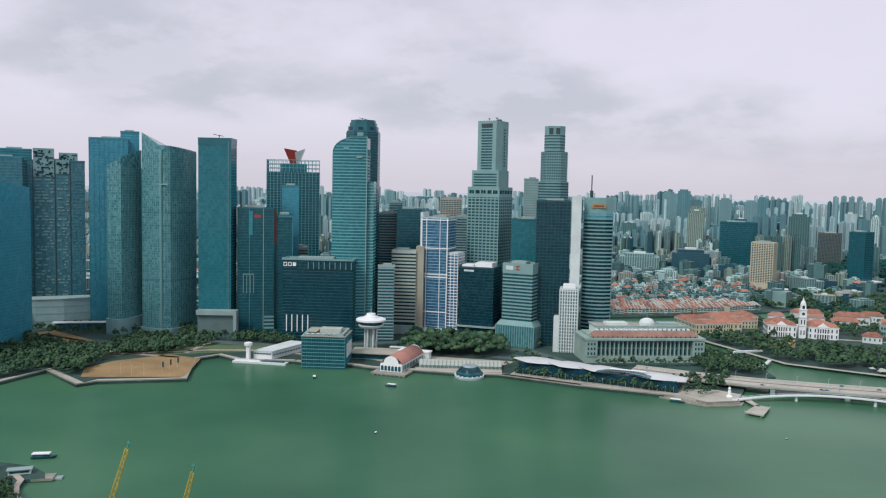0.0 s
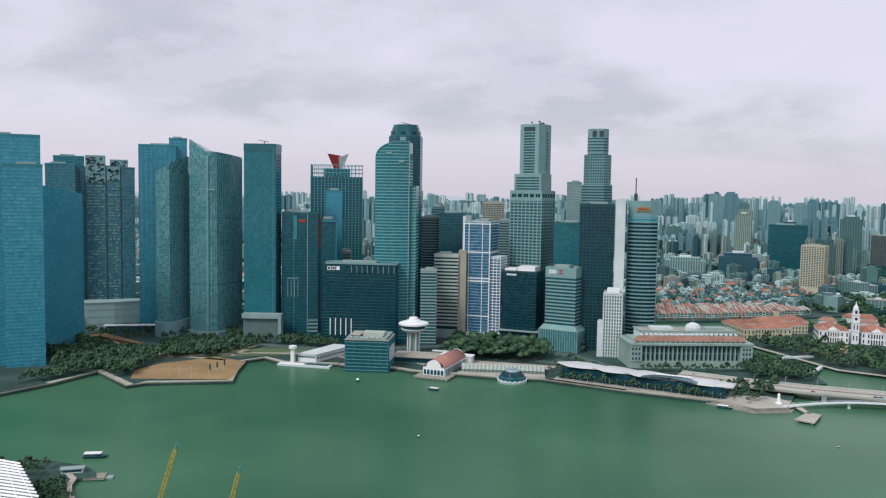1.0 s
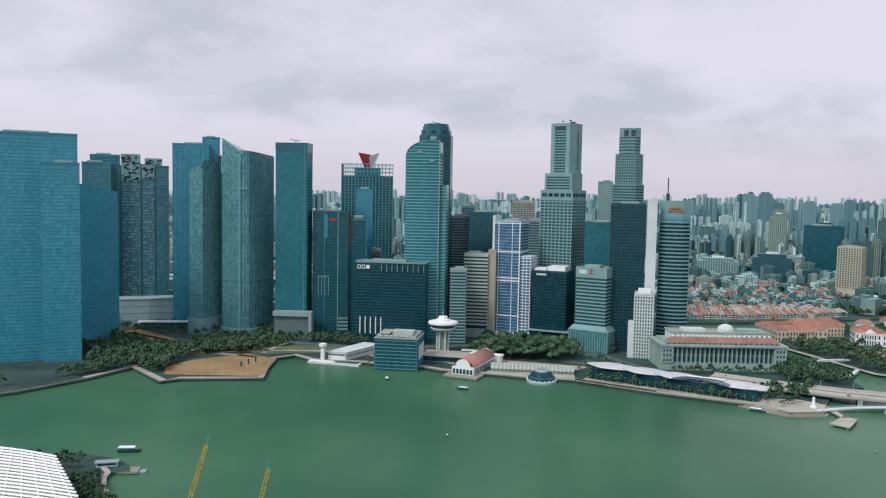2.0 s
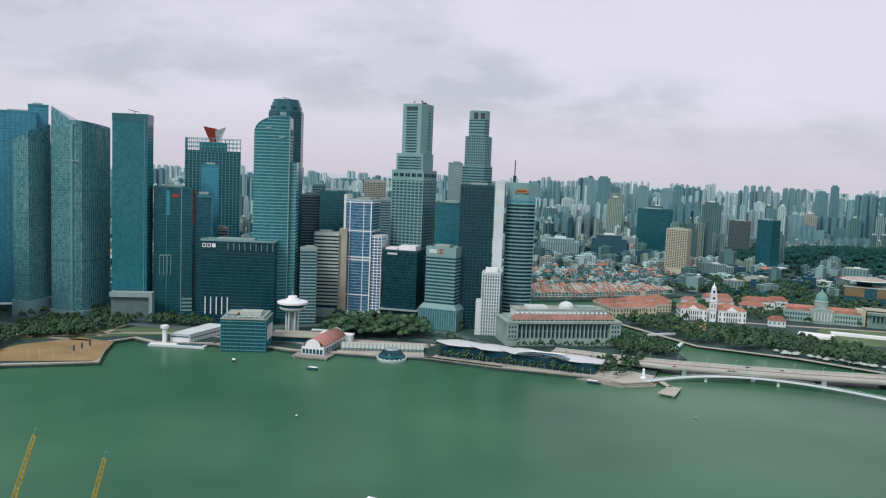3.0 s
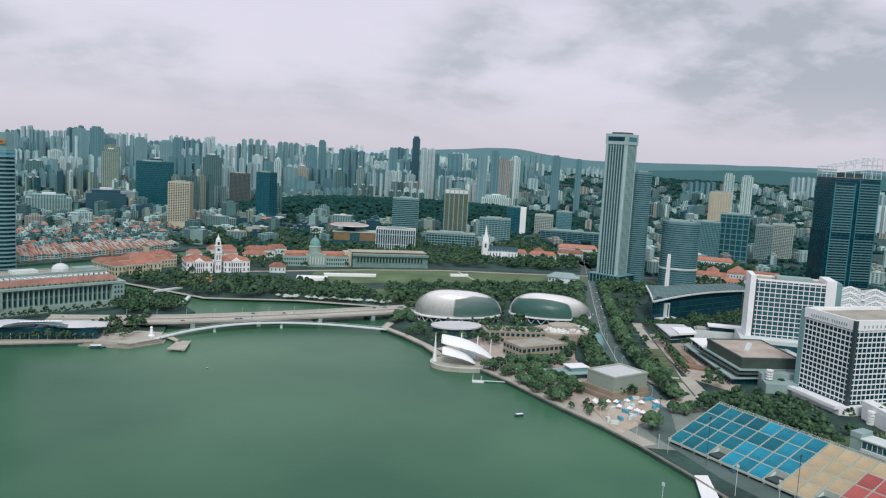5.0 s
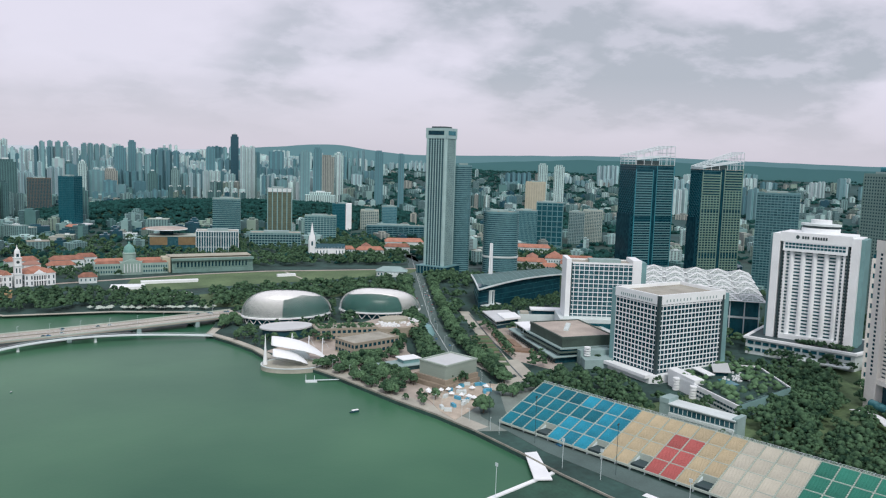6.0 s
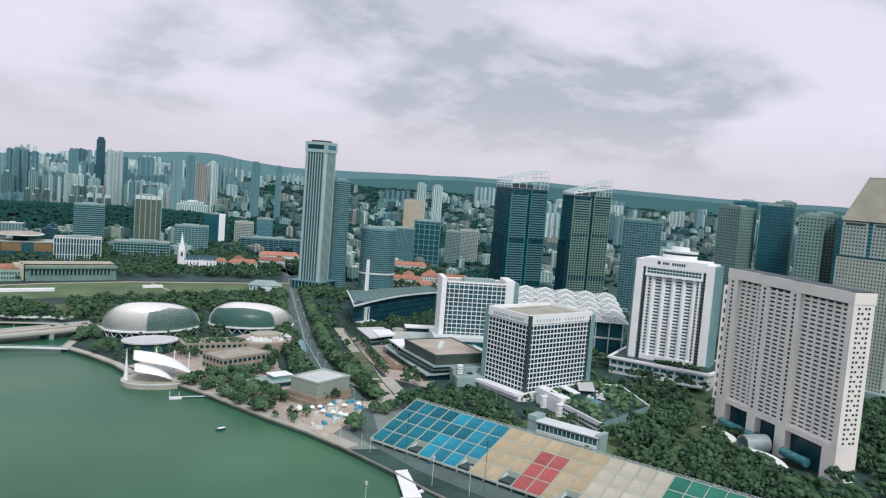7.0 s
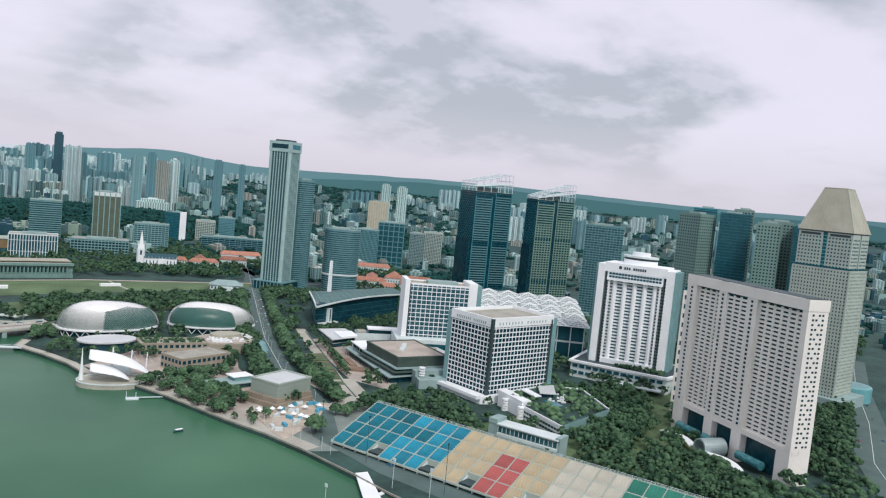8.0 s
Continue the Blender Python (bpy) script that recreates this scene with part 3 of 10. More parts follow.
part("crown_band", Mesh().ring(rect(43.6, 28.6), rect(41, 26), 251, 259), NAVYBAND, e)
part("roof_crane", Mesh().bar((2, 0, 260), (2, 0, 265), 0.5).bar((-6, 0, 266), (8, 0, 263.5), 0.4), DARKMETAL, e)
e = thing("podium_hall", "pale concrete podium hall with recessed grey wall", "building", -292, 1036, GROUND, 2)
part("recessed_wall", Mesh().box(-25, 22, -4, 6, 0, 30), mat("grey_panel_wall", (0.16, 0.18, 0.18), 0.7, vary=0.12), e)
part("roof_slab", Mesh().box(-26, 26, -8, 6, 30, 36), CONCRETE, e)
part("end_wall", Mesh().box(22, 26, -8, 6, 0, 30), CONCRETE, e)
e = tower("office_tower", "dark glass office tower with red sign", -252, 1080, 11.9, 172, rect(48, 45), 4, 0.5, 0.15, G_NAVY, NAVYBAND, seed=9)
for x in (-8, 10):
    part("edge_fin", Mesh().box(x - 0.5, x + 0.5, -23.3, -22.4, 8, 169), SHAFT if x > 0 else TEALBAND, e)
part("light_strip", Mesh().box(-9, -4, -23.2, -22.3, 134, 166), TEALBAND, e)
part("red_sign", Mesh().box(-2, 7, -23.2, -22.3, 157, 161), RED, e, "small red sign shape")
for x in (-16, -11.5, -7, -2.5):
    part("window_frame", Mesh().box(x - 0.4, x + 0.4, -23.3, -22.4, 56, 82), SHAFT, e)
part("window_frame", Mesh().box(-16.4, -2.1, -23.3, -22.4, 81, 82.4), SHAFT, e)
for k in range(4):
    part("louvre_band", Mesh().box(11, 24.2, -23.0, -22.2, 8 + 5 * k, 10.4 + 5 * k), SHAFT, e)
e = tower("office_tower", "dark glass slab with red edge", -216, 1089, 10.6, 163, rect(24, 40), 4, 0.5, 0.15, G_NAVY, NAVYBAND, seed=10)
part("red_edge", Mesh().box(-12.6, -9.4, -20.8, -19.6, 122, 168), mat("dull_red_cladding", (0.20, 0.045, 0.035), 0.6), e)
part("edge_frame", Mesh().box(11.2, 12.2, -20.7, -19.7, 6, 160).box(-7, 12.2, -20.7, -19.7, 158, 160), TEALBAND, e)
CROWNED = tower("crowned_tower", "green glass tower with red and white roof funnel", -232, 1244, 8.8, 225, rect(79, 50), 4, 0.8, 0.3, G_NAVY, TEALBAND, pier=5.2, pierw=0.7, pierm=GREENBAND, pout=0.6, top=False)
tower("office_tower", "blue-grey glass tower behind the waterfront", -218, 1145, 10.2, 203, rect(24, 30), 4, 0.8, 0.2, G_BLUE, TEALBAND, seed=11)
tower("office_block", "low tan office block", -210, 1177, 9.6, 113, rect(22, 30), 4, 1.6, 0.3, G_GREY, TAN, seed=12)
DARK_OFFICE = tower("waterfront_office", "dark glass waterfront office with white crown sign shapes", -158, 1035, -3.8, 108, rect(92, 28), 4, 0.5, 0.4, G_DARK, NAVYBAND, seed=13)
CURVED = [(-22.5 + 45 * k / 18, -18.5 + 3.2 * (2 * k / 18 - 1) ** 2) for k in range(19)] + [(22.5, 16), (-22.5, 16)]


def curved_tower():
    """The left shoulder of the crown is a quarter ellipse; storey bands stop against it."""
    e = thing("curved_tower", "pale green glass tower with curved crown", "building", -121, 1057, GROUND, -2.5)
    OCCUPIED.append((-121, 1057, 24))

    def top(x, y=0):
        return 244 + 20.5 * math.sqrt(max(0.0, 1 - (max(0.0, 10 - x) / 32.6) ** 2))

    front = list(CURVED[:19])
    part("glazed_wall", Mesh().prism(front + [(front[-1][0], 16), (front[0][0], 16)], 0, top), G_TEAL, e)
    floors(e, CURVED, 4, 242, 4.0, 1.25, 0.45, GREENBAND)
    for k in range(5):
        z = 244.3 + 4 * k
        run = [p for p in front if top(p[0]) > z + 1.2]
        m = Mesh()
        for (xa, ya), (xb, yb) in zip(run, run[1:]):
            m.prism([(xa, ya - 0.45), (xb, yb - 0.45), (xb, yb + 0.2), (xa, ya + 0.2)], z, z + 1.25)
        part("floor_band", m, GREENBAND, e)
    m = Mesh()
    for (xa, ya), (xb, yb) in zip(front, front[1:]):
        m.add([(xa, ya - 0.7, top(xa)), (xb, yb - 0.7, top(xb)), (xb, 16.4, top(xb)), (xa, 16.4, top(xa)),
               (xa, ya - 0.7, top(xa) + 1), (xb, yb - 0.7, top(xb) + 1), (xb, 16.4, top(xb) + 1), (xa, 16.4, top(xa) + 1)],
              [(3, 2, 1, 0), (4, 5, 6, 7), (0, 1, 5, 4), (2, 3, 7, 6)])
    part("curved_crown", m, GREENBAND, e)
    piers(e, [(22.5, -16), (22.5, 16)], 4, 250, 4, 0.5, 0.4, GREENBAND)
    part("corner_fin", Mesh().box(21.9, 23.1, -16.6, -15.2, 4, 266), SHAFT, e)
    part("side_wing", Mesh().prism(rect(9, 26, 27, 2), 0, 208), G_GREEN, e)
    floors(e, rect(9, 26, 27, 2), 4, 206, 4.0, 1.25, 0.4, GREENBAND)
    for x, z in ((-4, 249), (13, 238)):
        part("sign_board", Mesh().box(x - 3.5, x + 3.5, -19.4, -18.2, z, z + 2.6), SHAFT, e)


curved_tower()
OCT = [(-23, -10), (-10, -23), (10, -23), (23, -10), (23, 10), (10, 23), (-10, 23), (-23, 10)]
e = tower("octagonal_tower", "dark navy octagonal tower with stepped crown", -116, 1159, -5, 282, OCT, 4, 1.0, 0.2, G_NAVY, NAVYBAND, top=False)
for by, z0, z1, name in ((-0.8, 278, 281, "crown_ring"), (-2.5, 279, 287.5, "crown"), (-4.5, 287, 292.5, "crown"), (-6.0, 292.5, 296.5, "crown_cap")):
    part(name, Mesh().prism(grown(OCT, by), z0, z1), NAVYBAND, e)
for k in range(8):
    a, b = Vector(grown(OCT, -2.5)[k]), Vector(grown(OCT, -2.5)[(k + 1) % 8])
    c = (a + b) / 2
    part("crown_window", Mesh().box(-3.4, 3.4, -0.3, 0.3, 282, 286), G_DARK, e, at=(c.x, c.y, 0), rot=math.degrees(math.atan2(b.y - a.y, b.x - a.x)))
part("pale_sign", Mesh().box(-4.4, 4.4, -23.6, -22.8, 273, 278), SHAFT, e)
part("centre_slot", Mesh().box(-2.6, 2.6, -23.5, -22.8, 40, 270), G_DARK, e)
part("roof_crane", Mesh().bar((-2, 0, 296), (-2, 0, 300), 0.4).bar((-7, 0, 300.5), (5, 0, 298), 0.35), DARKMETAL, e)
e = tower("office_tower", "cream stone office with ribbon windows", -50, 1100, -6, 117, rect(33, 24), 4.6, 2.5, 0.5, G_DARK, CREAM, seed=14, first=14)
part("stair_core", Mesh().box(16.5, 27, -9, 12, 0, 121), TAN, e)
part("podium", Mesh().prism(rect(42, 32), 0, 12), CONCRETE, e)
PALEBLUE = mat("pale_blue_band", (0.42, 0.52, 0.60), 0.5)
e = tower("office_tower", "blue glass tower with white frames", -4, 1110, -18, 163, rect(38, 37), 4, 0.55, 0.3, G_SKY, PALEBLUE, seed=15)
for z in (30, 78, 82, 118, 157):
    part("white_belt", Mesh().ring(rect(39.4, 38.4), rect(37, 36), z, z + 1.5), WHITE, e)
for x, w in ((-18.6, 1.8), (-11.5, 1.0), (8, 0.8), (18.6, 1.4)):
    part("white_pier", Mesh().box(x - w / 2, x + w / 2, -19.4, -18.3, 0, 160), WHITE, e)
part("corner_tower", Mesh().box(-22.5, -18.5, -14, 10, 0, 168), OFFWHITE, e)
part("side_wing", Mesh().prism(rect(15, 30, 26, -1), 0, 112), G_SKY, e)
floors(e, rect(15, 30, 26, -1), 2, 112, 4, 1.0, 0.4, WHITE)
piers(e, rect(15, 30, 26, -1), 0, 112, 5, 0.7, 0.5, WHITE)
part("wing_roof", Mesh().prism(rect(15, 30, 26, -1), 112, 113.5), OFFWHITE, e)
part("podium", Mesh().prism(rect(60, 44, 6, 0), 0, 8), OFFWHITE, e)
e = tower("office_block", "black glass block with white roof plant", 55, 1095, -18.8, 97, rect(48, 40), 4, 0.3, 0.08, G_DARK, DARKSTONE, seed=16, plant=False)
part("roof_plant", Mesh().box(-4, 20, -14, 10, 94, 101).box(-22, -6, -16, 6, 94, 98), WHITE, e)
part("sign_bar", Mesh().box(-18, -4, -20.6, -19.8, 89, 91.4), OFFWHITE, e)
part("podium_lip", Mesh().prism(grown(rect(48, 40), 4), 13, 15), CONCRETE, e)
e = tower("office_tower", "grey slab tower with long window bands", 68.7, 1150, -29.1, 206, rect(48.5, 44), 4.4, 1.7, 0.5, G_NAVY, SHAFT, pier=6.1, pierw=1.3, pierm=SHAFT, pout=0.7, seed=17, plant=False)
part("middle_shaft", Mesh().prism([(-20, -20), (22, -20), (22, 14), (-14, 20)], 203, 228), SHAFT, e)
for k in range(5):
    part("belt_window", Mesh().box(-22 + 9.3 * k, -15 + 9.3 * k, -22.7, -22.0, 195, 200), G_DARK, e)
    part("belt_window", Mesh().box(-0.35, 0.35, -3.2, 3.2, 195, 200), G_DARK, e, at=(24.6, -17 + 8.4 * k, 0))
part("belt_wall", Mesh().ring(rect(49.6, 45.2), rect(46, 42), 190, 204), SHAFT, e)
for k in range(12):
    part("side_window", Mesh().box(18.9, 19.3, 2, 5, 0, 2.4), G_NAVY, e, at=(0, 0, 234 + 4.6 * k))
part("roof_dishes", Mesh().bar((-4, 0, 298), (-4, 0, 303), 0.3).bar((6, 4, 298), (6, 4, 304), 0.4).lathe([(0.3, 302), (2.6, 303.6)], 10, (6, 4)).lathe([(0.3, 301), (2.0, 302.4)], 10, (-4, 0)).box(8, 13, 0, 6, 298, 301), DARKMETAL, e)
data = Mesh().box(-17, 19, -20.4, -19.5, 0, 1.7).data("window_strip", G_NAVY)
for k in range(5):
    part("window_strip", data, None, e, at=(0, 0, 206 + 3.9 * k))
m = Mesh().prism([(-14, -16), (15, -16), (19, -4), (19, 16), (-10, 16)], 226, 298)
part("upper_shaft", m, SHAFT, e)
data = Mesh().box(-8, 9, -16.6, -15.5, 0, 1.7).data("window_strip", G_NAVY)
for k in range(15):
    part("window_strip", data, G_NAVY, e, at=(0, 0, 230 + 3.9 * k))
part("crown_opening", Mesh().box(-8, 9, -16.7, -15.5, 288.5, 294), DARKMETAL, e)
e = tower("bank_tower", "pale green stone bank tower with sign", 106, 1030, -26.6, 108, rect(40, 34), 4.3, 2.0, 0.5, G_NAVY, SHAFT, seed=18, first=29)
part("flared_podium", Mesh().prism(grown(rect(40, 34), 6), 0, 27), G_GREEN, e)
part("podium_shoulder", Mesh().prism(grown(rect(40, 34), 6), 27, 33, 0.84), SHAFT, e)
piers(e, grown(rect(40, 34), 6), 0, 27.5, 3.2, 0.7, 0.5, SHAFT, "podium_ribs")
part("top_wall", Mesh().ring(rect(41.4, 35.4), rect(38, 32), 95, 107), SHAFT, e)
part("sign_shape", Mesh().add([(-4, -17.8, 98), (4, -17.8, 98), (0, -17.8, 101), (-4, -17.8, 104), (4, -17.8, 104), (-4, -17.5, 98), (4, -17.5, 98), (0, -17.5, 101), (-4, -17.5, 104), (4, -17.5, 104)], [(0, 1, 2), (3, 2, 4), (7, 6, 5), (9, 7, 8), (0, 5, 6, 1), (3, 4, 9, 8)]), RED, e, "red hourglass mark")
part("sign_board", Mesh().box(-16, -6, -17.9, -17.4, 98.5, 103.5), OFFWHITE, e)
tower("office_tower", "black granite office tower with flat roof", 146, 1040, -9.3, 190, rect(43, 40), 4, 0.8, 0.2, G_DARK, DARKSTONE, pier=5, pierw=0.5, pierm=DARKSTONE, seed=19)
STEPPED = [(-19, -10), (-10, -20), (10, -20), (19, -10), (19, 10), (10, 20), (-10, 20), (-19, 10)]
e = tower("stepped_tower", "grey-green stepped granite skyscraper with open crown", 167, 1203, -10, 262, STEPPED, 4, 1.7, 0.4, G_NAVY, GREYBAND, pier=3.6, pierw=1.3, pierm=GREYBAND, top=False)
part("lower_tier", Mesh().prism(grown(STEPPED, 3), 0, 215), GREYBAND, e)
floors(e, grown(STEPPED, 2.8), 90, 213, 4, 1.7, 0.6, G_NAVY, "window_band")
TOP = grown(STEPPED, -4)
part("upper_tier", Mesh().prism(TOP, 260, 297), GREYBAND, e)
floors(e, grown(TOP, -0.1), 262, 284, 4, 1.5, 0.4, G_NAVY, "window_band")
for k in (-1, 1):
    part("crown_opening", Mesh().box(k * 5 - 3, k * 5 + 3, -16.6, -15, 285, 294), DARKMETAL, e)
tower("bank_slab", "white concrete bank slab tower", 172, 1018, -10.1, 196, rect(12.0, 30), 6, 0.2, 0.05, OFFWHITE, OFFWHITE, plant=False)
ARCED = [(-17, -16), (-9, -21), (0, -22.5), (9, -21), (17, -16), (17, 22), (-17, 22)]
e = tower("striped_tower", "rounded blue tower with grey sunshade bands", 203, 1032, -12.1, 176, [(x * 1.07, y) for x, y in ARCED], 4.7, 1.9, 0.9, G_DARK, GREYBAND, top=False)
part("crown_wall", Mesh().prism([(x * 1.07, y) for x, y in ARCED], 172, 193), GREYBAND, e)
part("glass_belt", Mesh().prism(grown([(x * 1.07, y) for x, y in ARCED], 0.3), 165, 173), G_BLUE, e)
part("orange_sign", Mesh().box(-8, 9, -23.4, -22.2, 180, 185), mat("orange_board", (0.42, 0.22, 0.07), 0.6), e)
part("sign_bar", Mesh().box(-6, 7, -23.7, -22.3, 181.6, 183.4), mat("dark_red_letters", (0.22, 0.05, 0.03), 0.6), e)
part("mast", Mesh().bar((-10, 0, 193), (-10, 0, 222), 0.7).bar((-10, 0, 193), (-10, 0, 202), 2.2), DARKMETAL, e)
e = tower("old_bank_building", "white stepped art deco bank building", 161, 988, -12, 82, rect(22, 20), 4, 1.2, 0.1, G_GREY, OFFWHITE, pier=3, pierw=1.4, pierm=OFFWHITE)
part("side_wing", Mesh().prism(rect(7, 18, -14.5, 0), 0, 44), OFFWHITE, e)
part("stepped_top", Mesh().prism(rect(15, 14), 79, 85), WHITE, e)
tower("office_block", "narrow grey office slab", -72, 1045, 3.4, 100, rect(21, 25), 4, 1.5, 0.3, G_NAVY, CONCRETE, seed=20)
tower("office_tower", "dark glass office behind the district", -48, 1190, 1.4, 172, rect(37, 40), 4, 0.6, 0.1, G_NAVY, NAVYBAND, seed=21)
tower("office_tower", "dark green glass tower with gabled top", 117, 1115, -7.1, 163, rect(37, 40), 4, 0.8, 0.2, G_TEAL, NAVYBAND, seed=22)
tower("office_tower", "grey concrete tower behind the banks", 145, 1307, -6.8, 222, rect(23, 30), 4, 1.6, 0.2, CONCRETE, GREYBAND, seed=23)
tower("office_tower", "slim grey tower in the back row", -84, 1212, 3.3, 165, rect(30, 30), 4, 1.2, 0.2, G_NAVY, CONCRETE, seed=24)
tower("office_tower", "slim grey tower in the back row", -74, 1273, 2.9, 180, rect(20, 30), 4, 1.2, 0.2, G_GREY, GREYBAND, seed=25)
tower("apartment_tower", "tan apartment block behind the offices", 17, 1520, -1.4, 186, rect(40, 40), 3.5, 1.5, 0.3, G_GREY, TAN, pier=5, pierw=1, pierm=TAN, seed=26)
tower("office_tower", "grey office block in the back row", 33, 1265, -2, 160, rect(21, 30), 4, 1.4, 0.2, G_GREY, CONCRETE, seed=27)

# ---- civic district and beyond ----
tower("office_block", "dark blue glass cube office", 818, 2190, -21.7, 132, rect(97, 40), 5, 0.6, 0.1, G_NAVY, NAVYBAND, seed=28)
tower("hotel_tower", "beige hotel tower with balconies", 706, 1735, -37.9, 103, rect(46, 30), 3.6, 1.4, 0.7, G_GREY, BEIGE, pier=5, pierw=1.6, pierm=BEIGE, pout=0.9, podium=12, seed=29)
tower("office_tower", "brown ribbed office tower", 1136, 2324, -26.7, 101, rect(62, 35), 4, 0.8, 0.2, G_NAVY, BROWN, pier=4, pierw=1.4, pierm=BROWN, seed=30)
e = tower("office_tower", "navy glass tower on white podium", 951, 1799, -58, 127, rect(37, 36), 4, 0.7, 0.1, G_NAVY, NAVYBAND, pier=9, pierw=0.5, pierm=NAVYBAND, seed=31)
part("podium_roof", Mesh().prism(rect(72, 60), 12, 15), WHITE, e)
part("podium_wall", Mesh().prism(rect(64, 52), 0, 12), G_GREY, e)
e = tower("hotel_tower", "tall slim hotel with olive window columns", 1190, 1352, -42.2, 118, rect(52, 30), 3.6, 0.5, 0.1, mat("olive_glass", (0.125, 0.135, 0.085), 0.35, vary=0.2), G_GREY, pier=10.4, pierw=2.0, pierm=SHAFT, pout=0.8, seed=32)
part("white_edge", Mesh().ring(rect(53.5, 31.5), rect(48, 26), 108, 116), OFFWHITE, e)
tower("hotel_podium", "white stepped hotel podium", 1120, 1285, -42.5, 30, rect(104, 44), 5, 1.5, 0.5, G_DARK, SHAFT, pier=6, pierw=1.1, pierm=SHAFT, seed=33)
tower("office_tower", "grey office with white floor bands", 1180, 1525, -38.6, 86, rect(62, 40), 4.4, 1.5, 0.5, G_NAVY, SHAFT, seed=34)
tower("court_annex", "white ribbed civic block", 965, 1275, -38.7, 43, rect(78, 38), 16, 0.8, 0.3, G_NAVY, OFFWHITE, pier=4.6, pierw=1.3, pierm=OFFWHITE, seed=35)
tower("hotel_block", "pale hotel slab with ribbon windows", 1258, 1293, -45.3, 59, rect(69, 30), 4.2, 1.6, 0.5, G_NAVY, SHAFT, pier=7, pierw=1.0, pierm=SHAFT, seed=36)
e = tower("office_slab", "blue-green slab with white side wall", 1478, 1442, -46.4, 70, rect(48, 25), 3.8, 0.8, 0.1, G_NAVY, NAVYBAND, seed=37)
part("white_side", Mesh().box(10, 25, -13.2, 13.2, 0, 69), WHITE, e)

# ---- hotels and towers round the marina ----
TEALSLAT = mat("teal_grey_slats", (0.17, 0.27, 0.29), 0.5, vary=0.12, scale=0.05, fine=0.6)
CLAD = mat("pale_concrete_cladding", (0.43, 0.50, 0.485), 0.7, vary=0.10, scale=0.06, fine=0.8)


def tall_hotel():
    """Window columns between slim piers, four broad corner piers and a long crown window on each side."""
    e = thing("hotel_tower", "very tall slim white concrete hotel tower", "building", 1066, 812, GROUND, -83)
    OCCUPIED.append((1066, 812, 30))
    h = 243
    part("glazed_wall", Mesh().prism(rect(37, 32), 0, h - 3), G_DARK, e)
    sill = Mesh().ring(rect(37.5, 32.5), rect(36, 31), 0, 0.9).data("floor_band", TEALSLAT)
    for k in range(66):
        part("floor_band", sill, None, e, at=(0, 0, 14 + 3.25 * k))
    for side, (length, n) in enumerate(((30, 6), (26, 7), (30, 6), (26, 7))):
        pier = Mesh().box(-0.7, 0.7, -0.9, 0.2, 0, 214).data("pier", CLAD) if n == 6 else Mesh().box(-0.45, 0.45, -0.9, 0.2, 0, 214).data("pier", CLAD)
        for k in range(n + 1):
            q = -length / 2 + length * k / n
            at = ((q, -16, 12), (18.5, q, 12), (q, 16, 12), (-18.5, q, 12))[side]
            part("pier", pier, None, e, at=at, rot=90 * side)
    for i in (-1, 1):
        for j in (-1, 1):
            part("corner_pier", Mesh().prism([(i * x, j * y) for x, y in ((15, 17.4), (15, 13), (19.9, 13), (19.9, 15), (17.6, 17.4))][::i * j], 0, h - 16), CLAD, e)
    part("crown_wall", Mesh().ring(rect(40, 35), rect(37, 32), h - 17, h), CLAD, e)
    part("crown_window", Mesh().box(-15, 15, -17.8, -17.2, h - 11.5, h - 4.5), G_DARK, e)
    part("crown_window", Mesh().box(-15, 15, 17.2, 17.8, h - 11.5, h - 4.5), G_DARK, e)
    part("crown_window", Mesh().box(19.7, 20.3, -12, 12, h - 11.5, h - 4.5), G_TEAL, e)
    part("roof", Mesh().prism(rect(38, 33), h - 0.6, h), ROOFGREY, e)
    part("roof_house", Mesh().prism(oval(30, 26, 20, 4), h, h + 2.6), DARKMETAL, e)
    part("podium_hall", Mesh().prism(rect(56, 50), 0, 13), G_DARK, e)
    part("podium_roof", Mesh().ring(rect(57.5, 51.5), rect(40, 35), 13, 14.2), TEALSLAT, e)
    for k in range(-4, 5):
        part("podium_pier", Mesh().box(k * 6.4 - 0.5, k * 6.4 + 0.5, -25.8, -24.6, 0, 13), GREYBAND, e)


tall_hotel()
tower("hotel_tower", "round-edged hotel tower with white bands", 1117, 803, -54.9, 185, oval(30, 34, 20, 4), 3.4, 1.7, 0.6, G_GREY, TEALSLAT, seed=38)
e = tower("hotel_tower", "curved grey hotel drum with banded storeys", 1150, 742, -58.4, 108, oval(60, 46, 28, 2.4), 3.4, 1.7, 0.6, G_GREY, TEALSLAT, seed=39)
part("lower_screen", Mesh().ring(oval(63, 49, 28, 2.4), oval(59, 45, 28, 2.4), 28, 31), OFFWHITE, e)
tower("office_tower", "glass office with white square grid", 1633, 920, -61.5, 100, rect(60, 50), 11, 1.6, 0.8, G_NAVY, TEALSLAT, pier=11, pierw=1.7, pierm=TEALSLAT, pout=0.9, seed=40)
tower("office_tower", "grey ribbed office block", 1569, 945, -59.7, 82, rect(50, 46), 4, 0.8, 0.1, G_NAVY, TEALSLAT, pier=3.0, pierw=1.2, pierm=TEALSLAT, seed=41)
tower("apartment_tower", "cream and tan apartment tower", 1983, 1167, -60.3, 134, rect(54, 46), 3.5, 0.8, 0.2, TAN, BEIGE, pier=7, pierw=2.6, pierm=BEIGE, seed=42)
tower("apartment_block", "grey residential slab with balconies", 1700, 884, -63.3, 78, rect(36, 30), 3.4, 1.2, 0.4, G_GREY, CONCRETE, pier=4, pierw=1, pierm=CONCRETE, seed=43)
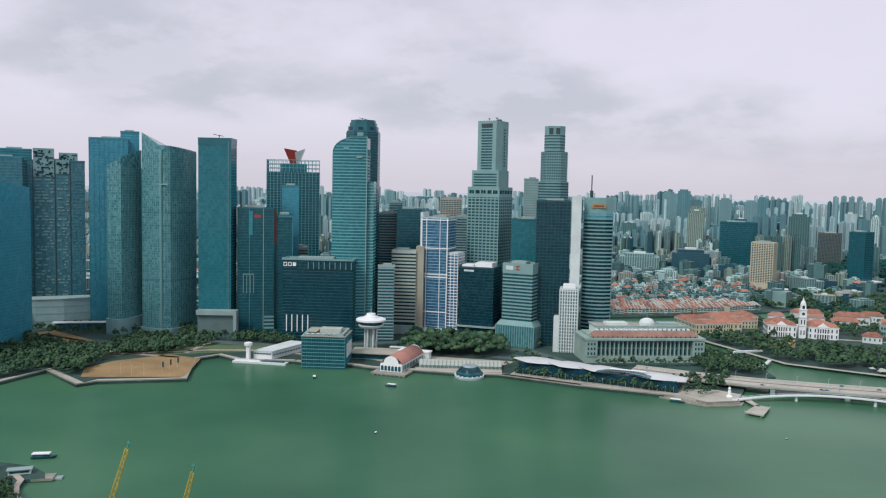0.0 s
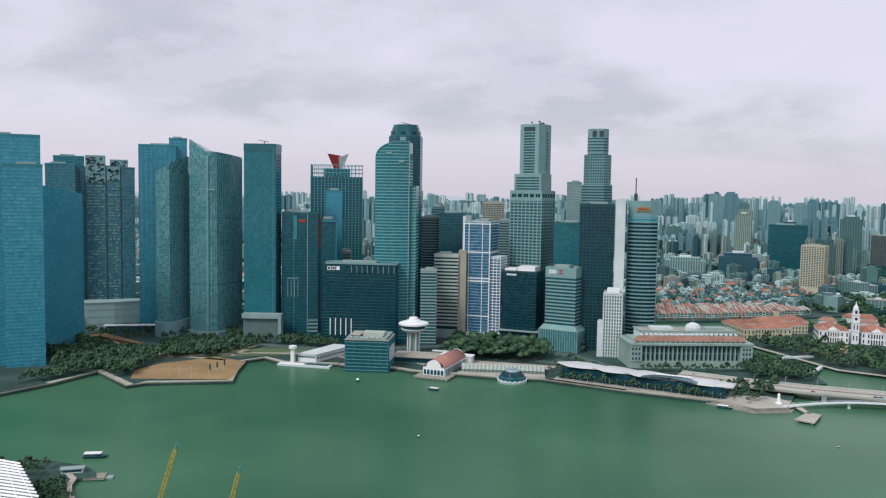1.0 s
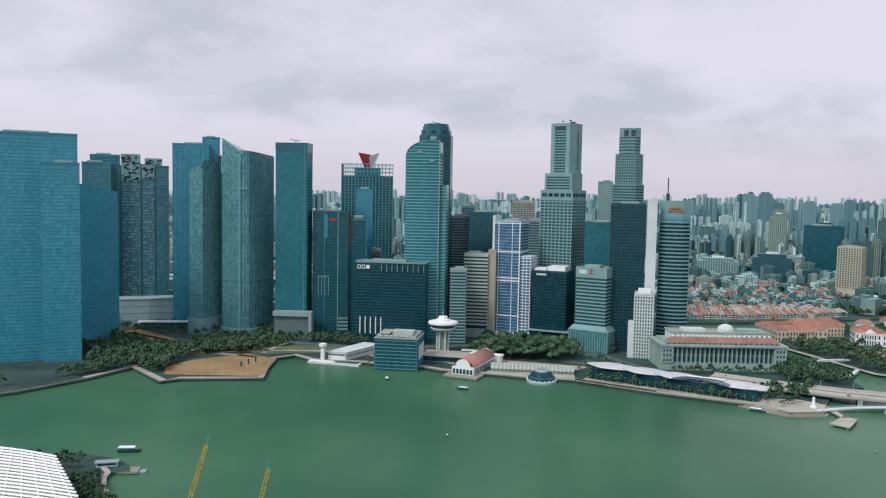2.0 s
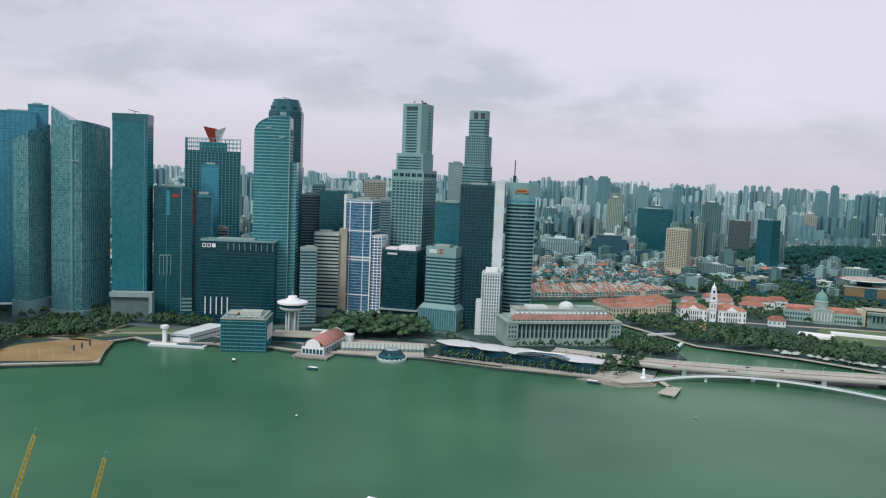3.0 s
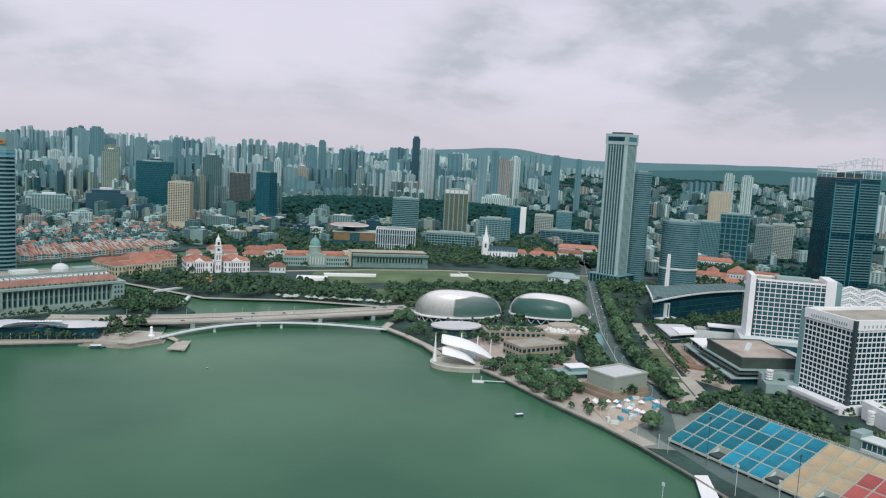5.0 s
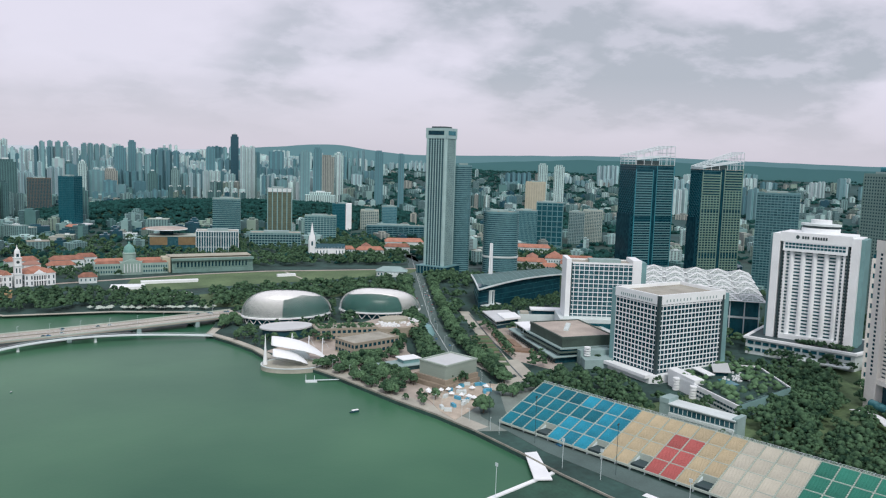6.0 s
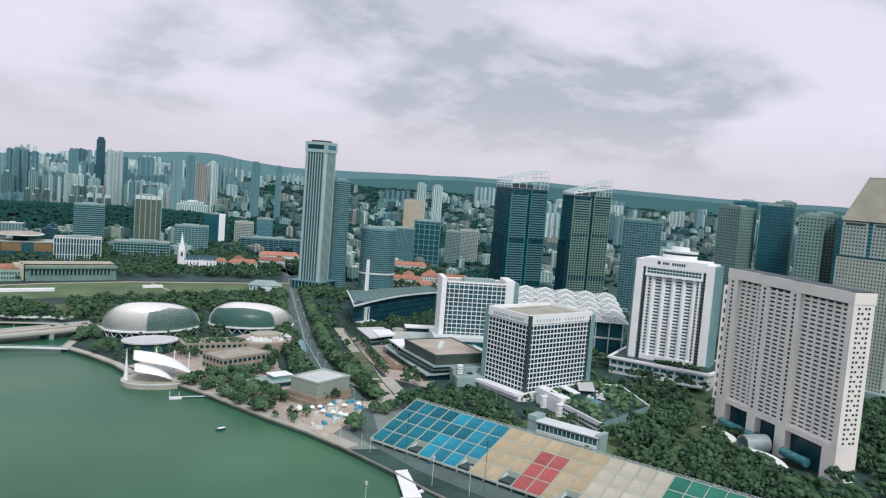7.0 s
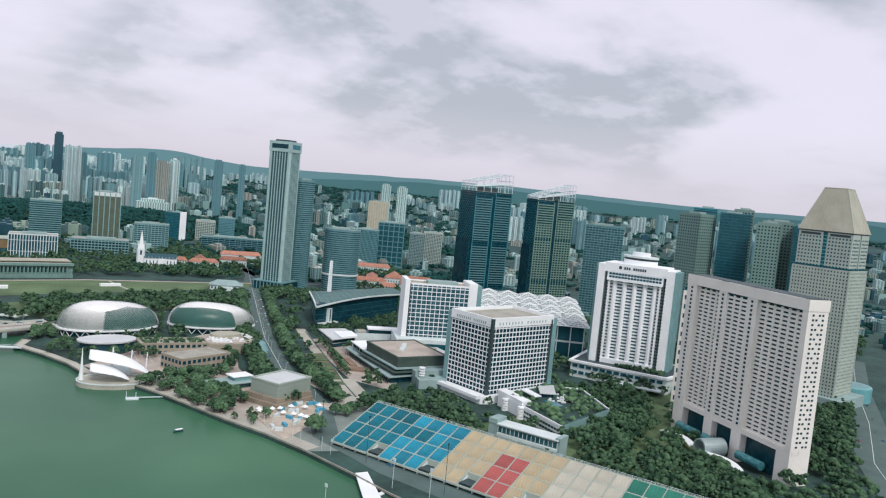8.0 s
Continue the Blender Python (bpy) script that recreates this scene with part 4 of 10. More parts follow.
tower("apartment_block", "cream residential slab with balconies", 1735, 860, -65.2, 82, rect(44, 30), 3.4, 1.2, 0.4, G_GREY, CREAM, pier=4, pierw=1, pierm=CREAM, seed=44)
tower("office_tower", "grey-green slab office with ribs", 1309, 332, -77.1, 158, rect(61, 40), 4, 1.3, 0.3, G_GREY, TEALSLAT, pier=5, pierw=0.7, pierm=TEALSLAT, seed=45)
SB1 = tower("lattice_tower", "dark glass tower with open steel roof frame", 1187, 500, -126.4, 196, rect(49, 66), 3.8, 0.5, 0.2, G_DARK, NAVYBAND, top=False)
SB2 = tower("lattice_tower", "dark slatted tower with sloping roof frame", 1208, 398, -130.9, 192, rect(35, 66), 3.8, 0.5, 0.2, G_DARK, NAVYBAND, top=False)
SLAT = mat("grey_green_slats", (0.25, 0.30, 0.24), 0.6, vary=0.10, scale=0.05, fine=0.6)
for tw, w, skip in ((SB1, 49, (9, 10, 27, 28)), (SB2, 35, (14, 15, 32))):
    x = w / 2
    for y0, y1, z1 in ((-32.6, -3.2, 186), (3.2, 32.6, 192)):
        slat = Mesh().box(-0.2, 1.0, y0, y1, 0, 1.35).data("slat", SLAT if tw is SB2 else TEALSLAT)
        for k in range(int((z1 - 6) / 3.8)):
            if k not in skip:
                part("slat", slat, None, tw, at=(x, 0, 6 + 3.8 * k))
        for y in (y0, y1):
            part("edge_fin", Mesh().box(x - 0.2, x + 1.3, y - 0.5, y + 0.5, 0, z1), SLAT if tw is SB2 else TEALBAND, tw)
        if tw is SB2:
            for k in range(1, 6):
                y = y0 + (y1 - y0) * k / 6
                part("edge_fin", Mesh().box(x - 0.2, x + 1.15, y - 0.4, y + 0.4, 0, z1 - 34), SLAT, tw)
    part("dark_slot", Mesh().box(x - 0.2, x + 0.5, -3, 3, 0, 190), G_DARK, tw)
    brace = Mesh()
    for k in range(-6, 26):
        z0 = 8 * k
        a, b = max(0.0, -z0 / 60), min(1.0, (184 - z0) / 60)
        if b > a:
            brace.bar((-x + w * a, -33.3, z0 + 60 * a), (-x + w * b, -33.3, z0 + 60 * b), 0.35)
    part("slanted_screen", brace, TEALBAND, tw)
    part("side_block", Mesh().box(-x + 4, x - 4, -37, -33, 0, 118), G_DARK, tw)
OLIVE = mat("grey_green_precast", (0.24, 0.285, 0.255), 0.75, vary=0.10, scale=0.05, fine=0.7)
for k, (x, y, rot, h, w, d, mt, lb) in enumerate((
        (1191, 171, -122, 193, 38, 30, GREYBAND, "green-grey office tower with ribbed windows"),
        (1204, 120, -85, 198, 41, 40, NAVYBAND, "dark blue glass office tower"),
        (1178, 62, -88, 193, 38, 40, GREYBAND, "green-grey banded office tower"),
        (1275, 116, -85, 205, 27, 40, GREYBAND, "green-grey office tower with ribbed windows"),
        (1118, 69, -87, 190, 28, 40, GREYBAND, "green-grey banded office tower"),
        (1140, 30, -89, 190, 20, 40, NAVYBAND, "dark blue glass office tower"),
        (1239, 167, -83, 202, 33, 40, TEALBAND, "teal glass office tower with bands"))):
    punched = mt is GREYBAND
    tower("office_tower", lb, x, y, rot, h, rect(w, d), 4.2, 2.2 if punched else 0.8, 0.3, G_DARK if punched else G_NAVY, OLIVE if punched else mt,
          pier=4.2 if punched else 0, pierw=2.0, pierm=OLIVE, pout=0.4, seed=50 + k)


# ---- landmarks on the west bank ----
def gable(m, x0, x1, y0, y1, z0, z1, hip=0.0):
    """A pitched roof along x; hip pulls the ridge's ends in."""
    y = (y0 + y1) / 2
    return m.add([(x0, y0, z0), (x1, y0, z0), (x1, y1, z0), (x0, y1, z0), (x0 + hip, y, z1), (x1 - hip, y, z1)],
                 [(3, 2, 1, 0), (0, 1, 5, 4), (2, 3, 4, 5), (1, 2, 5), (3, 0, 4)])


def row_of(e, name, data, n, x0, x1, y, z, rot=0):
    for k in range(n):
        part(name, data, None, e, at=(x0 + (x1 - x0) * k / (n - 1), y, z), rot=rot)


TALL = Mesh().box(-1.1, 1.1, -0.2, 0.2, 0, 6.4).data("tall_window", G_NAVY)


def grand_hotel():
    e = thing("colonnaded_hotel", "grey neoclassical hotel with giant columns and red tiled attic", "building", 240, 951, GROUND, 5.2)
    part("base", Mesh().box(-66, 66, -25, 25, 0, 8), STONE, e)
    # wall colour is darkened to hold the shade behind the columns
    part("window_wall", Mesh().box(-64, 64, -21, 23, 8, 27), mat("shaded_window_wall", (0.19, 0.23, 0.21), 0.5, vary=0.2, scale=0.2, fine=1.0), e)
    for k in range(24):
        for z in (9.5, 18):
            part("tall_window", TALL, None, e, at=(-55.2 + 4.8 * k, -21.1, z))
    column = Mesh().box(-0.9, 0.9, -0.9, 0.9, 0, 0.8).lathe([(0.85, 0.8), (0.8, 9), (0.65, 18)], 8).box(-0.9, 0.9, -0.9, 0.9, 18, 19).data("column", STONE)
    for k in range(27):
        if abs(k - 13) < 11:
            part("column", column, STONE, e, at=(-62.4 + 4.8 * k, -23.6, 8))
    for s in (-1, 1):
        part("corner_pavilion", Mesh().box(s * 66 if s < 0 else 53, -53 if s < 0 else 66, -26, -14, 8, 29), STONE, e)
        data = Mesh().box(-0.9, 0.9, -0.25, 0.3, 0, 3).data("window", G_NAVY)
        for i in range(3):
            for j in range(3):
                part("window", data, G_NAVY, e, at=(s * 59.5 + (i - 1) * 3.4, -26, 10 + 5.6 * j))
    part("side_wall", Mesh().box(-66, -63, -20, 25, 8, 29), STONE, e)
    part("side_wall", Mesh().box(63, 66, -20, 25, 8, 29), STONE, e)
    part("cornice", Mesh().ring(rect(134, 54), rect(120, 40), 27, 29.5), STONE, e)
    m = Mesh()
    gable(m, -60, 60, -23, -12, 31, 37, 4)
    part("tiled_attic_roof", m, DULLRED, e)
    data = Mesh().box(-0.7, 0.7, -0.3, 0.3, 0, 2.2).data("attic_window", G_NAVY)
    part("attic_wall", Mesh().box(-60, 60, -22, 20, 29.5, 32), STONE, e)
    for k in range(22):
        part("attic_window", data, G_NAVY, e, at=(-57 + 5.4 * k, -22.2, 29.7))
    dormer = Mesh().box(-1.5, 1.5, -3.2, 1, 0, 2.6).prism([(-1.8, -3.6), (1.8, -3.6), (1.8, 1), (-1.8, 1)], 2.6, 3.5, 0.6).data("dormer", OFFWHITE)
    row_of(e, "dormer", dormer, 20, -51, 51, -13.2, 35.2)
    part("upper_storey", Mesh().box(-52, 52, -13, 16, 31, 41), OFFWHITE, e)
    data = Mesh().box(-1.3, 1.3, -0.3, 0.3, 0, 2.4).data("window", G_NAVY)
    for k in range(20):
        part("window", data, G_NAVY, e, at=(-49.4 + 5.2 * k, -13.1, 36.5))
    part("parapet", Mesh().ring(rect(106, 31, 0, 1.5), rect(103, 28, 0, 1.5), 41, 42.4), STONE, e)
    part("flat_roof", Mesh().box(-51, 51, -12, 15, 41, 41.4), ROOFGREY, e)
    part("lantern", Mesh().lathe([(8.5, 41), (8.5, 45), (7, 48), (3.5, 50), (0.2, 50.6)], 16, (8, -3)), OFFWHITE, e)
    part("flagpole", Mesh().bar((8, -3, 48), (8, -3, 58), 0.15), STEEL, e)
    part("penthouse", Mesh().box(-38, -14, -4, 10, 41, 44.5), OFFWHITE, e)
    part("penthouse", Mesh().box(22, 44, -4, 10, 41, 44), CONCRETE, e)
    e.scale = (1.09, 1.0, 1.0)


ROOFPINK = mat("pale_metal_roof", (0.66, 0.60, 0.60), 0.5, vary=0.08, scale=0.05, fine=0.7)


def waterfront_mall():
    e = thing("waterfront_restaurants", "long low glass hall under overlapping white wave roofs", "building", 168, 838, GROUND, -26.3)
    part("glass_hall", Mesh().prism([(-86, -17), (88, -17), (88, 12), (-80, 19)], 0, 7), G_DARK, e)
    part("upper_hall", Mesh().prism([(-84, -10), (86, -12), (84, 10), (-80, 17)], 7, 10.5), G_DARK, e)
    # four overlapping leaves, each pointed at its high end
    for x0, x1, lift in ((-92, -42, 1.2), (-52, -6, 0.6), (-18, 30, 0.0), (36, 94, -0.8)):
        m = Mesh()

        def leaf(u, v):
            wide = min(1.0, 0.15 + 2.4 * u) * (1 - 0.35 * max(0.0, u - 0.6) / 0.4)
            y = 0.5 + 3 * u + (v - 0.5) * 30 * wide - 5 * (1 - u) ** 2
            return (x0 + (x1 - x0) * u, y, 13.2 + lift + 2.2 * math.sin(v * 2.8) * wide - 3.4 * u + 1.2 * u * u)

        m.sheet(leaf, 16, 8, 0.5)
        part("wave_roof", m, ROOFPINK, e, smooth=True)
    m = Mesh()
    m.sheet(lambda u, v: (4 + 56 * u, -19 + 7 * math.sin(u * math.pi) + 12 * v, 12.6 + 1.5 * math.sin(u * math.pi)), 12, 2, 0.5)
    part("bowed_canopy", m, G_GREY, e)
    data = Mesh().lathe([(0.18, 0), (0.16, 7)], 6).data("post", STEEL)
    for k in range(22):
        part("post", data, STEEL, e, at=(-84 + 8 * k, -19, 0))
    data = Mesh().lathe([(0.1, 0), (0.1, 2.4), (2.0, 2.5), (0.1, 3.4)], 8).data("parasol", WHITE)
    for k in range(14):
        part("parasol", data, WHITE, e, at=(18 + 2.6 * k, -6 + 0.3 * k, 12.4))
    part("deck", Mesh().box(-88, 90, -26, 20, 0, 0.5), PAVE, e)


def saucer_tower():
    e = thing("saucer_tower", "white lookout tower with round two-tier saucer top", "tower", -85, 972, GROUND)
    part("shaft", Mesh().lathe([(4.2, 0), (4.0, 28)], 16), STONE, e)
    data = Mesh().lathe([(1.2, 0), (1.1, 28)], 8).data("column", OFFWHITE)
    for k in range(6):
        part("column", data, OFFWHITE, e, at=(7 * math.cos(k * math.tau / 6), 7 * math.sin(k * math.tau / 6), 0))
    part("lower_ring", Mesh().lathe([(8, 27), (14, 29), (15.5, 31), (15.5, 32), (9, 32)], 36), OFFWHITE, e)
    part("window_ring", Mesh().lathe([(14, 32), (15.6, 36)], 36), G_NAVY, e)
    part("saucer", Mesh().lathe([(14, 35.8), (18.3, 36.4), (18.4, 38.6), (16, 39.6), (9, 40.6)], 40), WHITE, e)
    part("cap", Mesh().lathe([(8.6, 40), (8.6, 42), (6, 42.6), (5.4, 45.4), (3.5, 45.8)], 28), WHITE, e)
    part("mast", Mesh().bar((0, 0, 45), (0, 0, 53), 0.2), STEEL, e)
    low = thing("waterfront_terrace", "grey low waterfront terrace building", "building", -75, 935, GROUND, -6)
    part("hall", Mesh().box(-26, 26, -20, 10, 0, 7), CONCRETE, low)
    part("deck_roof", Mesh().box(-28, 28, -24, 12, 7, 7.8), ROOFGREY, low)
    part("glazing", Mesh().box(-25.5, 25.5, -20.3, -19.8, 1, 6), G_NAVY, low)
    part("canopy", Mesh().box(14, 46, 10, 18, 9, 9.6), OFFWHITE, low)


def old_pier():
    e = thing("arched_pier_hall", "white pier hall with arches and pink-red barrel roof", "building", -41, 892, 2.0, 72)
    w, l = 12.5, 36
    part("hall", Mesh().box(-l, l, -w, w, 0, 9), OFFWHITE, e)
    m = Mesh()
    m.sheet(lambda u, v: (-l + 1 + (2 * l - 2) * u, -w + 2 * w * v, 9.2 + 8.0 * math.sin(math.pi * v) ** 0.75), 2, 12, 0.4)
    part("barrel_roof", m, REDROOF, e, smooth=True)
    pts = [(-w, 0), (w, 0), (w, 9), (w * 0.72, 9.4)] + [(w * 0.7 * math.cos(k * math.pi / 8), 9.4 + 8 * math.sin(k * math.pi / 8)) for k in range(9)] + [(-w * 0.72, 9.4), (-w, 9)]
    for x in (-l - 1.2, l):
        m = Mesh()
        n = len(pts)
        m.add([(x, y, z) for y, z in pts] + [(x + 1.2, y, z) for y, z in pts], [tuple(range(n)), tuple(reversed(range(n, 2 * n)))] + [(i, i + n, (i + 1) % n + n, (i + 1) % n) for i in range(n)])
        part("gable_wall", m, WHITE, e)
    arch = Mesh()
    pts = [(-1.5, 0), (1.5, 0), (1.5, 4)] + [(1.5 * math.cos(k * math.pi / 6), 4 + 1.5 * math.sin(k * math.pi / 6)) for k in range(1, 6)] + [(-1.5, 4)]
    arch.prism(pts, -0.3, 0.3)
    arch.v = [(z, x, y) for x, y, z in arch.v]
    data = arch.data("arch_opening", G_NAVY)
    for k in range(6):
        part("arch_opening", data, G_NAVY, e, at=(-l - 1.25, -10 + 4 * k, 1.5))
    data2 = Mesh().box(-1.4, 1.4, -0.2, 0.2, 0, 5).data("side_window", G_NAVY)
    for k in range(13):
        part("side_window", data2, G_NAVY, e, at=(-l + 6 + 5 * k, -w, 2))
    part("portico", Mesh().box(l, l + 9, -w - 6, w + 6, 0, 9), OFFWHITE, e)
    part("portico_roof", Mesh().box(l - 1, l + 10, -w - 7, w + 7, 9, 10.4), WHITE, e)
    part("dome", Mesh().lathe([(3, 10), (3, 13), (2, 15.5), (0.2, 17)], 12, (l + 4, 0)), REDROOF, e)
    part("quay", Mesh().box(-l - 12, l, -w - 8, w + 7, -1, 0.6), SEAWALL, e)
    data = Mesh().lathe([(0.9, -3), (0.9, 0)], 8).data("pile", CONCRETE)
    for k in range(8):
        part("pile", data, CONCRETE, e, at=(-l - 11, -w - 6 + 5 * k, 0))
    r = thing("promenade_shops", "low row of white sloping canopies behind quay", "building", 24, 885, GROUND, -2)
    part("hall", Mesh().box(-46, 46, -9, 12, 0, 5), CONCRETE, r)
    part("flat_roof", Mesh().box(-47, 47, -2, 13, 5, 5.6), ROOFGREY, r)
    m = Mesh()
    m.add([(-1.7, -12, 4.2), (1.7, -12, 4.2), (1.7, 3, 7.4), (-1.7, 3, 7.4), (-1.7, -12, 3.9), (1.7, -12, 3.9), (1.7, 3, 7.1), (-1.7, 3, 7.1)],
          [(0, 1, 2, 3), (7, 6, 5, 4), (0, 4, 5, 1), (1, 5, 6, 2), (2, 6, 7, 3), (3, 7, 4, 0)])
    data = m.data("canopy", CREAM)
    for k in range(21):
        part("canopy", data, OFFWHITE, r, at=(-44 + 4.4 * k, 0, 0))
    data = Mesh().lathe([(0.2, 0), (0.2, 4)], 6).data("post", STEEL)
    for k in range(21):
        part("post", data, STEEL, r, at=(-44 + 4.4 * k, -11, 0))
    part("terrace", Mesh().box(-50, 46, -24, -9, -1, 0.6), PAVE, r)


def round_pavilion():
    e = thing("round_pavilion", "round dark glass pavilion on the water", "pavilion", 33, 848, 0.5)
    part("base", Mesh().lathe([(16, -2), (16, 1.2), (15, 1.5)], 36), CONCRETE, e)
    part("lower_glass", Mesh().lathe([(14.5, 1.5), (14.8, 5), (13, 7)], 36), G_NAVY, e)
    part("rim", Mesh().lathe([(15.6, 1.2), (15.8, 2.6), (14.4, 2.8)], 36), STEEL, e)
    part("dome", Mesh().lathe([(12.6, 6.8), (11, 10), (8, 11.6), (7, 11.8)], 36), G_DARK, e)
    part("roof_ring", Mesh().lathe([(8, 11.4), (7.6, 13), (4, 13.4)], 36), SILVER, e)
    data = Mesh().lathe([(0.7, 0), (0.9, 0.6), (0.7, 1.2), (0.1, 1.4)], 8).data("lamp_globe", WHITE)
    for k in range(18):
        part("lamp_globe", data, WHITE, e, at=(15.6 * math.cos(k * math.tau / 18), 15.6 * math.sin(k * math.tau / 18), 2.4))


def glass_hotel():
    e = tower("waterfront_hotel", "teal glass waterfront hotel with roof pool", -128, 897, -3, 36, rect(48, 44), 3.6, 0.7, 0.5, G_NAVY, GREENBAND, pier=2.6, pierw=0.22, pierm=TEALBAND, pout=0.6, z0=0.0, top=False)
    part("roof_terrace", Mesh().box(-25, 25, -23, 23, 36, 36.8), ROOFGREY, e)
    part("roof_pool", Mesh().box(-6, 10, -20, -12, 36.9, 37.2), G_SKY, e)
    part("roof_house", Mesh().box(-8, 16, -2, 14, 36.8, 41.5), CREAM, e)
    part("set_back_storey", Mesh().ring(rect(45, 41), rect(40, 36), 36.8, 39.6), CONCRETE, e)
    bush = Mesh()
    rb = random.Random(71)
    for k in range(46):
        clump(bush, (rb.choice((rb.uniform(-22, 22), rb.uniform(-24, -18), 22)), rb.uniform(-22, 21), 37.6), rb.uniform(0.6, 1.3), rb, 5)
    part("roof_planting", bush, LEAF, e, "green roof planting", kind="stuff")
    part("roof_canopy", Mesh().box(-20, -10, -10, 16, 39, 39.6), TAN, e)
    data = Mesh().box(-1, 1, -0.4, 0.4, 0, 16).data("bay_window", WHITE)
    for k in range(5):
        part("bay_window", data, WHITE, e, at=(25.2, -14 + 7 * k, 12), rot=90)
    data = Mesh().lathe([(0.1, 0), (0.1, 2.2), (1.6, 2.3), (0.1, 3)], 8).data("parasol", OFFWHITE)
    for k in range(6):
        part("parasol", data, OFFWHITE, e, at=(-18 + 6 * k, -20.5, 36.8))
    p = thing("boat_pier_building", "white pier building with lookout mast", "building", -202, 908, 1.0, -10)
    part("pier_deck", Mesh().box(-32, 32, -16, 6, -1.5, 1.2), OFFWHITE, p)
    part("hall", Mesh().prism([(-12, -2), (10, -2), (30, 62), (8, 66)], 1.2, 11), WHITE, p)
    m = Mesh()
    data = Mesh().box(-1.4, 1.4, -0.3, 0.3, 0, 1.6).data("window", G_NAVY)
    for k in range(6):
        part("window", data, G_NAVY, p, at=(-10 + 3.5 * k, -2.1, 7.5))
    for k in range(12):
        part("window", data, G_NAVY, p, at=(11.2 + 1.55 * k, 2 + 4.9 * k, 6), rot=72)
    part("roof", Mesh().prism([(-13, -3), (11, -3), (31, 63), (7, 67)], 11, 11.7), OFFWHITE, p)
    part("lookout_shaft", Mesh().box(-18, -14, -10, -6, 1.2, 17), WHITE, p)
    part("lookout_cabin", Mesh().lathe([(2.5, 17), (4.6, 18.5), (4.6, 21.5), (3, 22)], 12, (-16, -8)), WHITE, p)
    part("terrace_pool", Mesh().box(2, 28, -12, -3, 1.2, 2.4), G_NAVY, p)
    part("terrace_wall", Mesh().box(-30, 0, -14, -12, 1.2, 3), WHITE, p)
    data = Mesh().lathe([(0.8, -3), (0.8, 0)], 8).data("pile", CONCRETE)
    for k in range(13):
        part("pile", data, CONCRETE, p, at=(-30 + 5 * k, -15, -0.5))


def fountain_park():
    park = solid("park_terrace", patch([(228, 778), (258, 752), (288, 757), (303, 783), (285, 800), (250, 800)], 3.6, 4), PAVE, "stepped stone park terrace at river mouth", "pavement", "structure")
    for by, z in ((3.0, 2.4), (6.0, 1.2)):
        solid("park_steps", patch(grown([(228, 778), (258, 752), (288, 757), (303, 783), (285, 800), (250, 800)], by), z, 3), SEAWALL, "weathered stone steps down to the water", "steps", "structure")
    st = Mesh().lathe([(3, 0), (3.4, 1.5), (1.8, 2.5), (1.6, 6), (1.1, 7.8), (1.5, 9), (0.8, 10.4), (0.1, 10.8)], 10)
    solid("fountain_statue", st, WHITE, "white stone fountain statue on round base", "statue", at=(286, 770, 3.6))
    j = thing("jetty", "grey concrete viewing jetty over the water", "jetty", 300, 730, 0)
    part("deck", Mesh().prism([(-17, -8), (-4, -19), (14, 10), (4, 18)], 1.6, 2.6), PAVE, j)
    part("gangway", Mesh().prism([(2, 14), (6, 12), (6, 46), (-2, 46)], 1.6, 2.6), PAVE, j)
    data = Mesh().lathe([(0.7, -2), (0.7, 1.6)], 8).data("pile", CONCRETE)
    for x, y in ((-14, -8), (-5, -16), (12, 9), (4, 15), (-2, 4), (2, -6)):
        part("pile", data, CONCRETE, j, at=(x, y, 0))
    m = Mesh()
    loop = [(-17, -8), (-4, -19), (14, 10)]
    for a, b in zip(loop, loop[1:]):
        m.bar((*a, 3.7), (*b, 3.7), 0.12)
        for k in range(7):
            x, y = a[0] + (b[0] - a[0]) * k / 6, a[1] + (b[1] - a[1]) * k / 6
            m.bar((x, y, 2.6), (x, y, 3.7), 0.1)
    part("railing", m, STEEL, j)


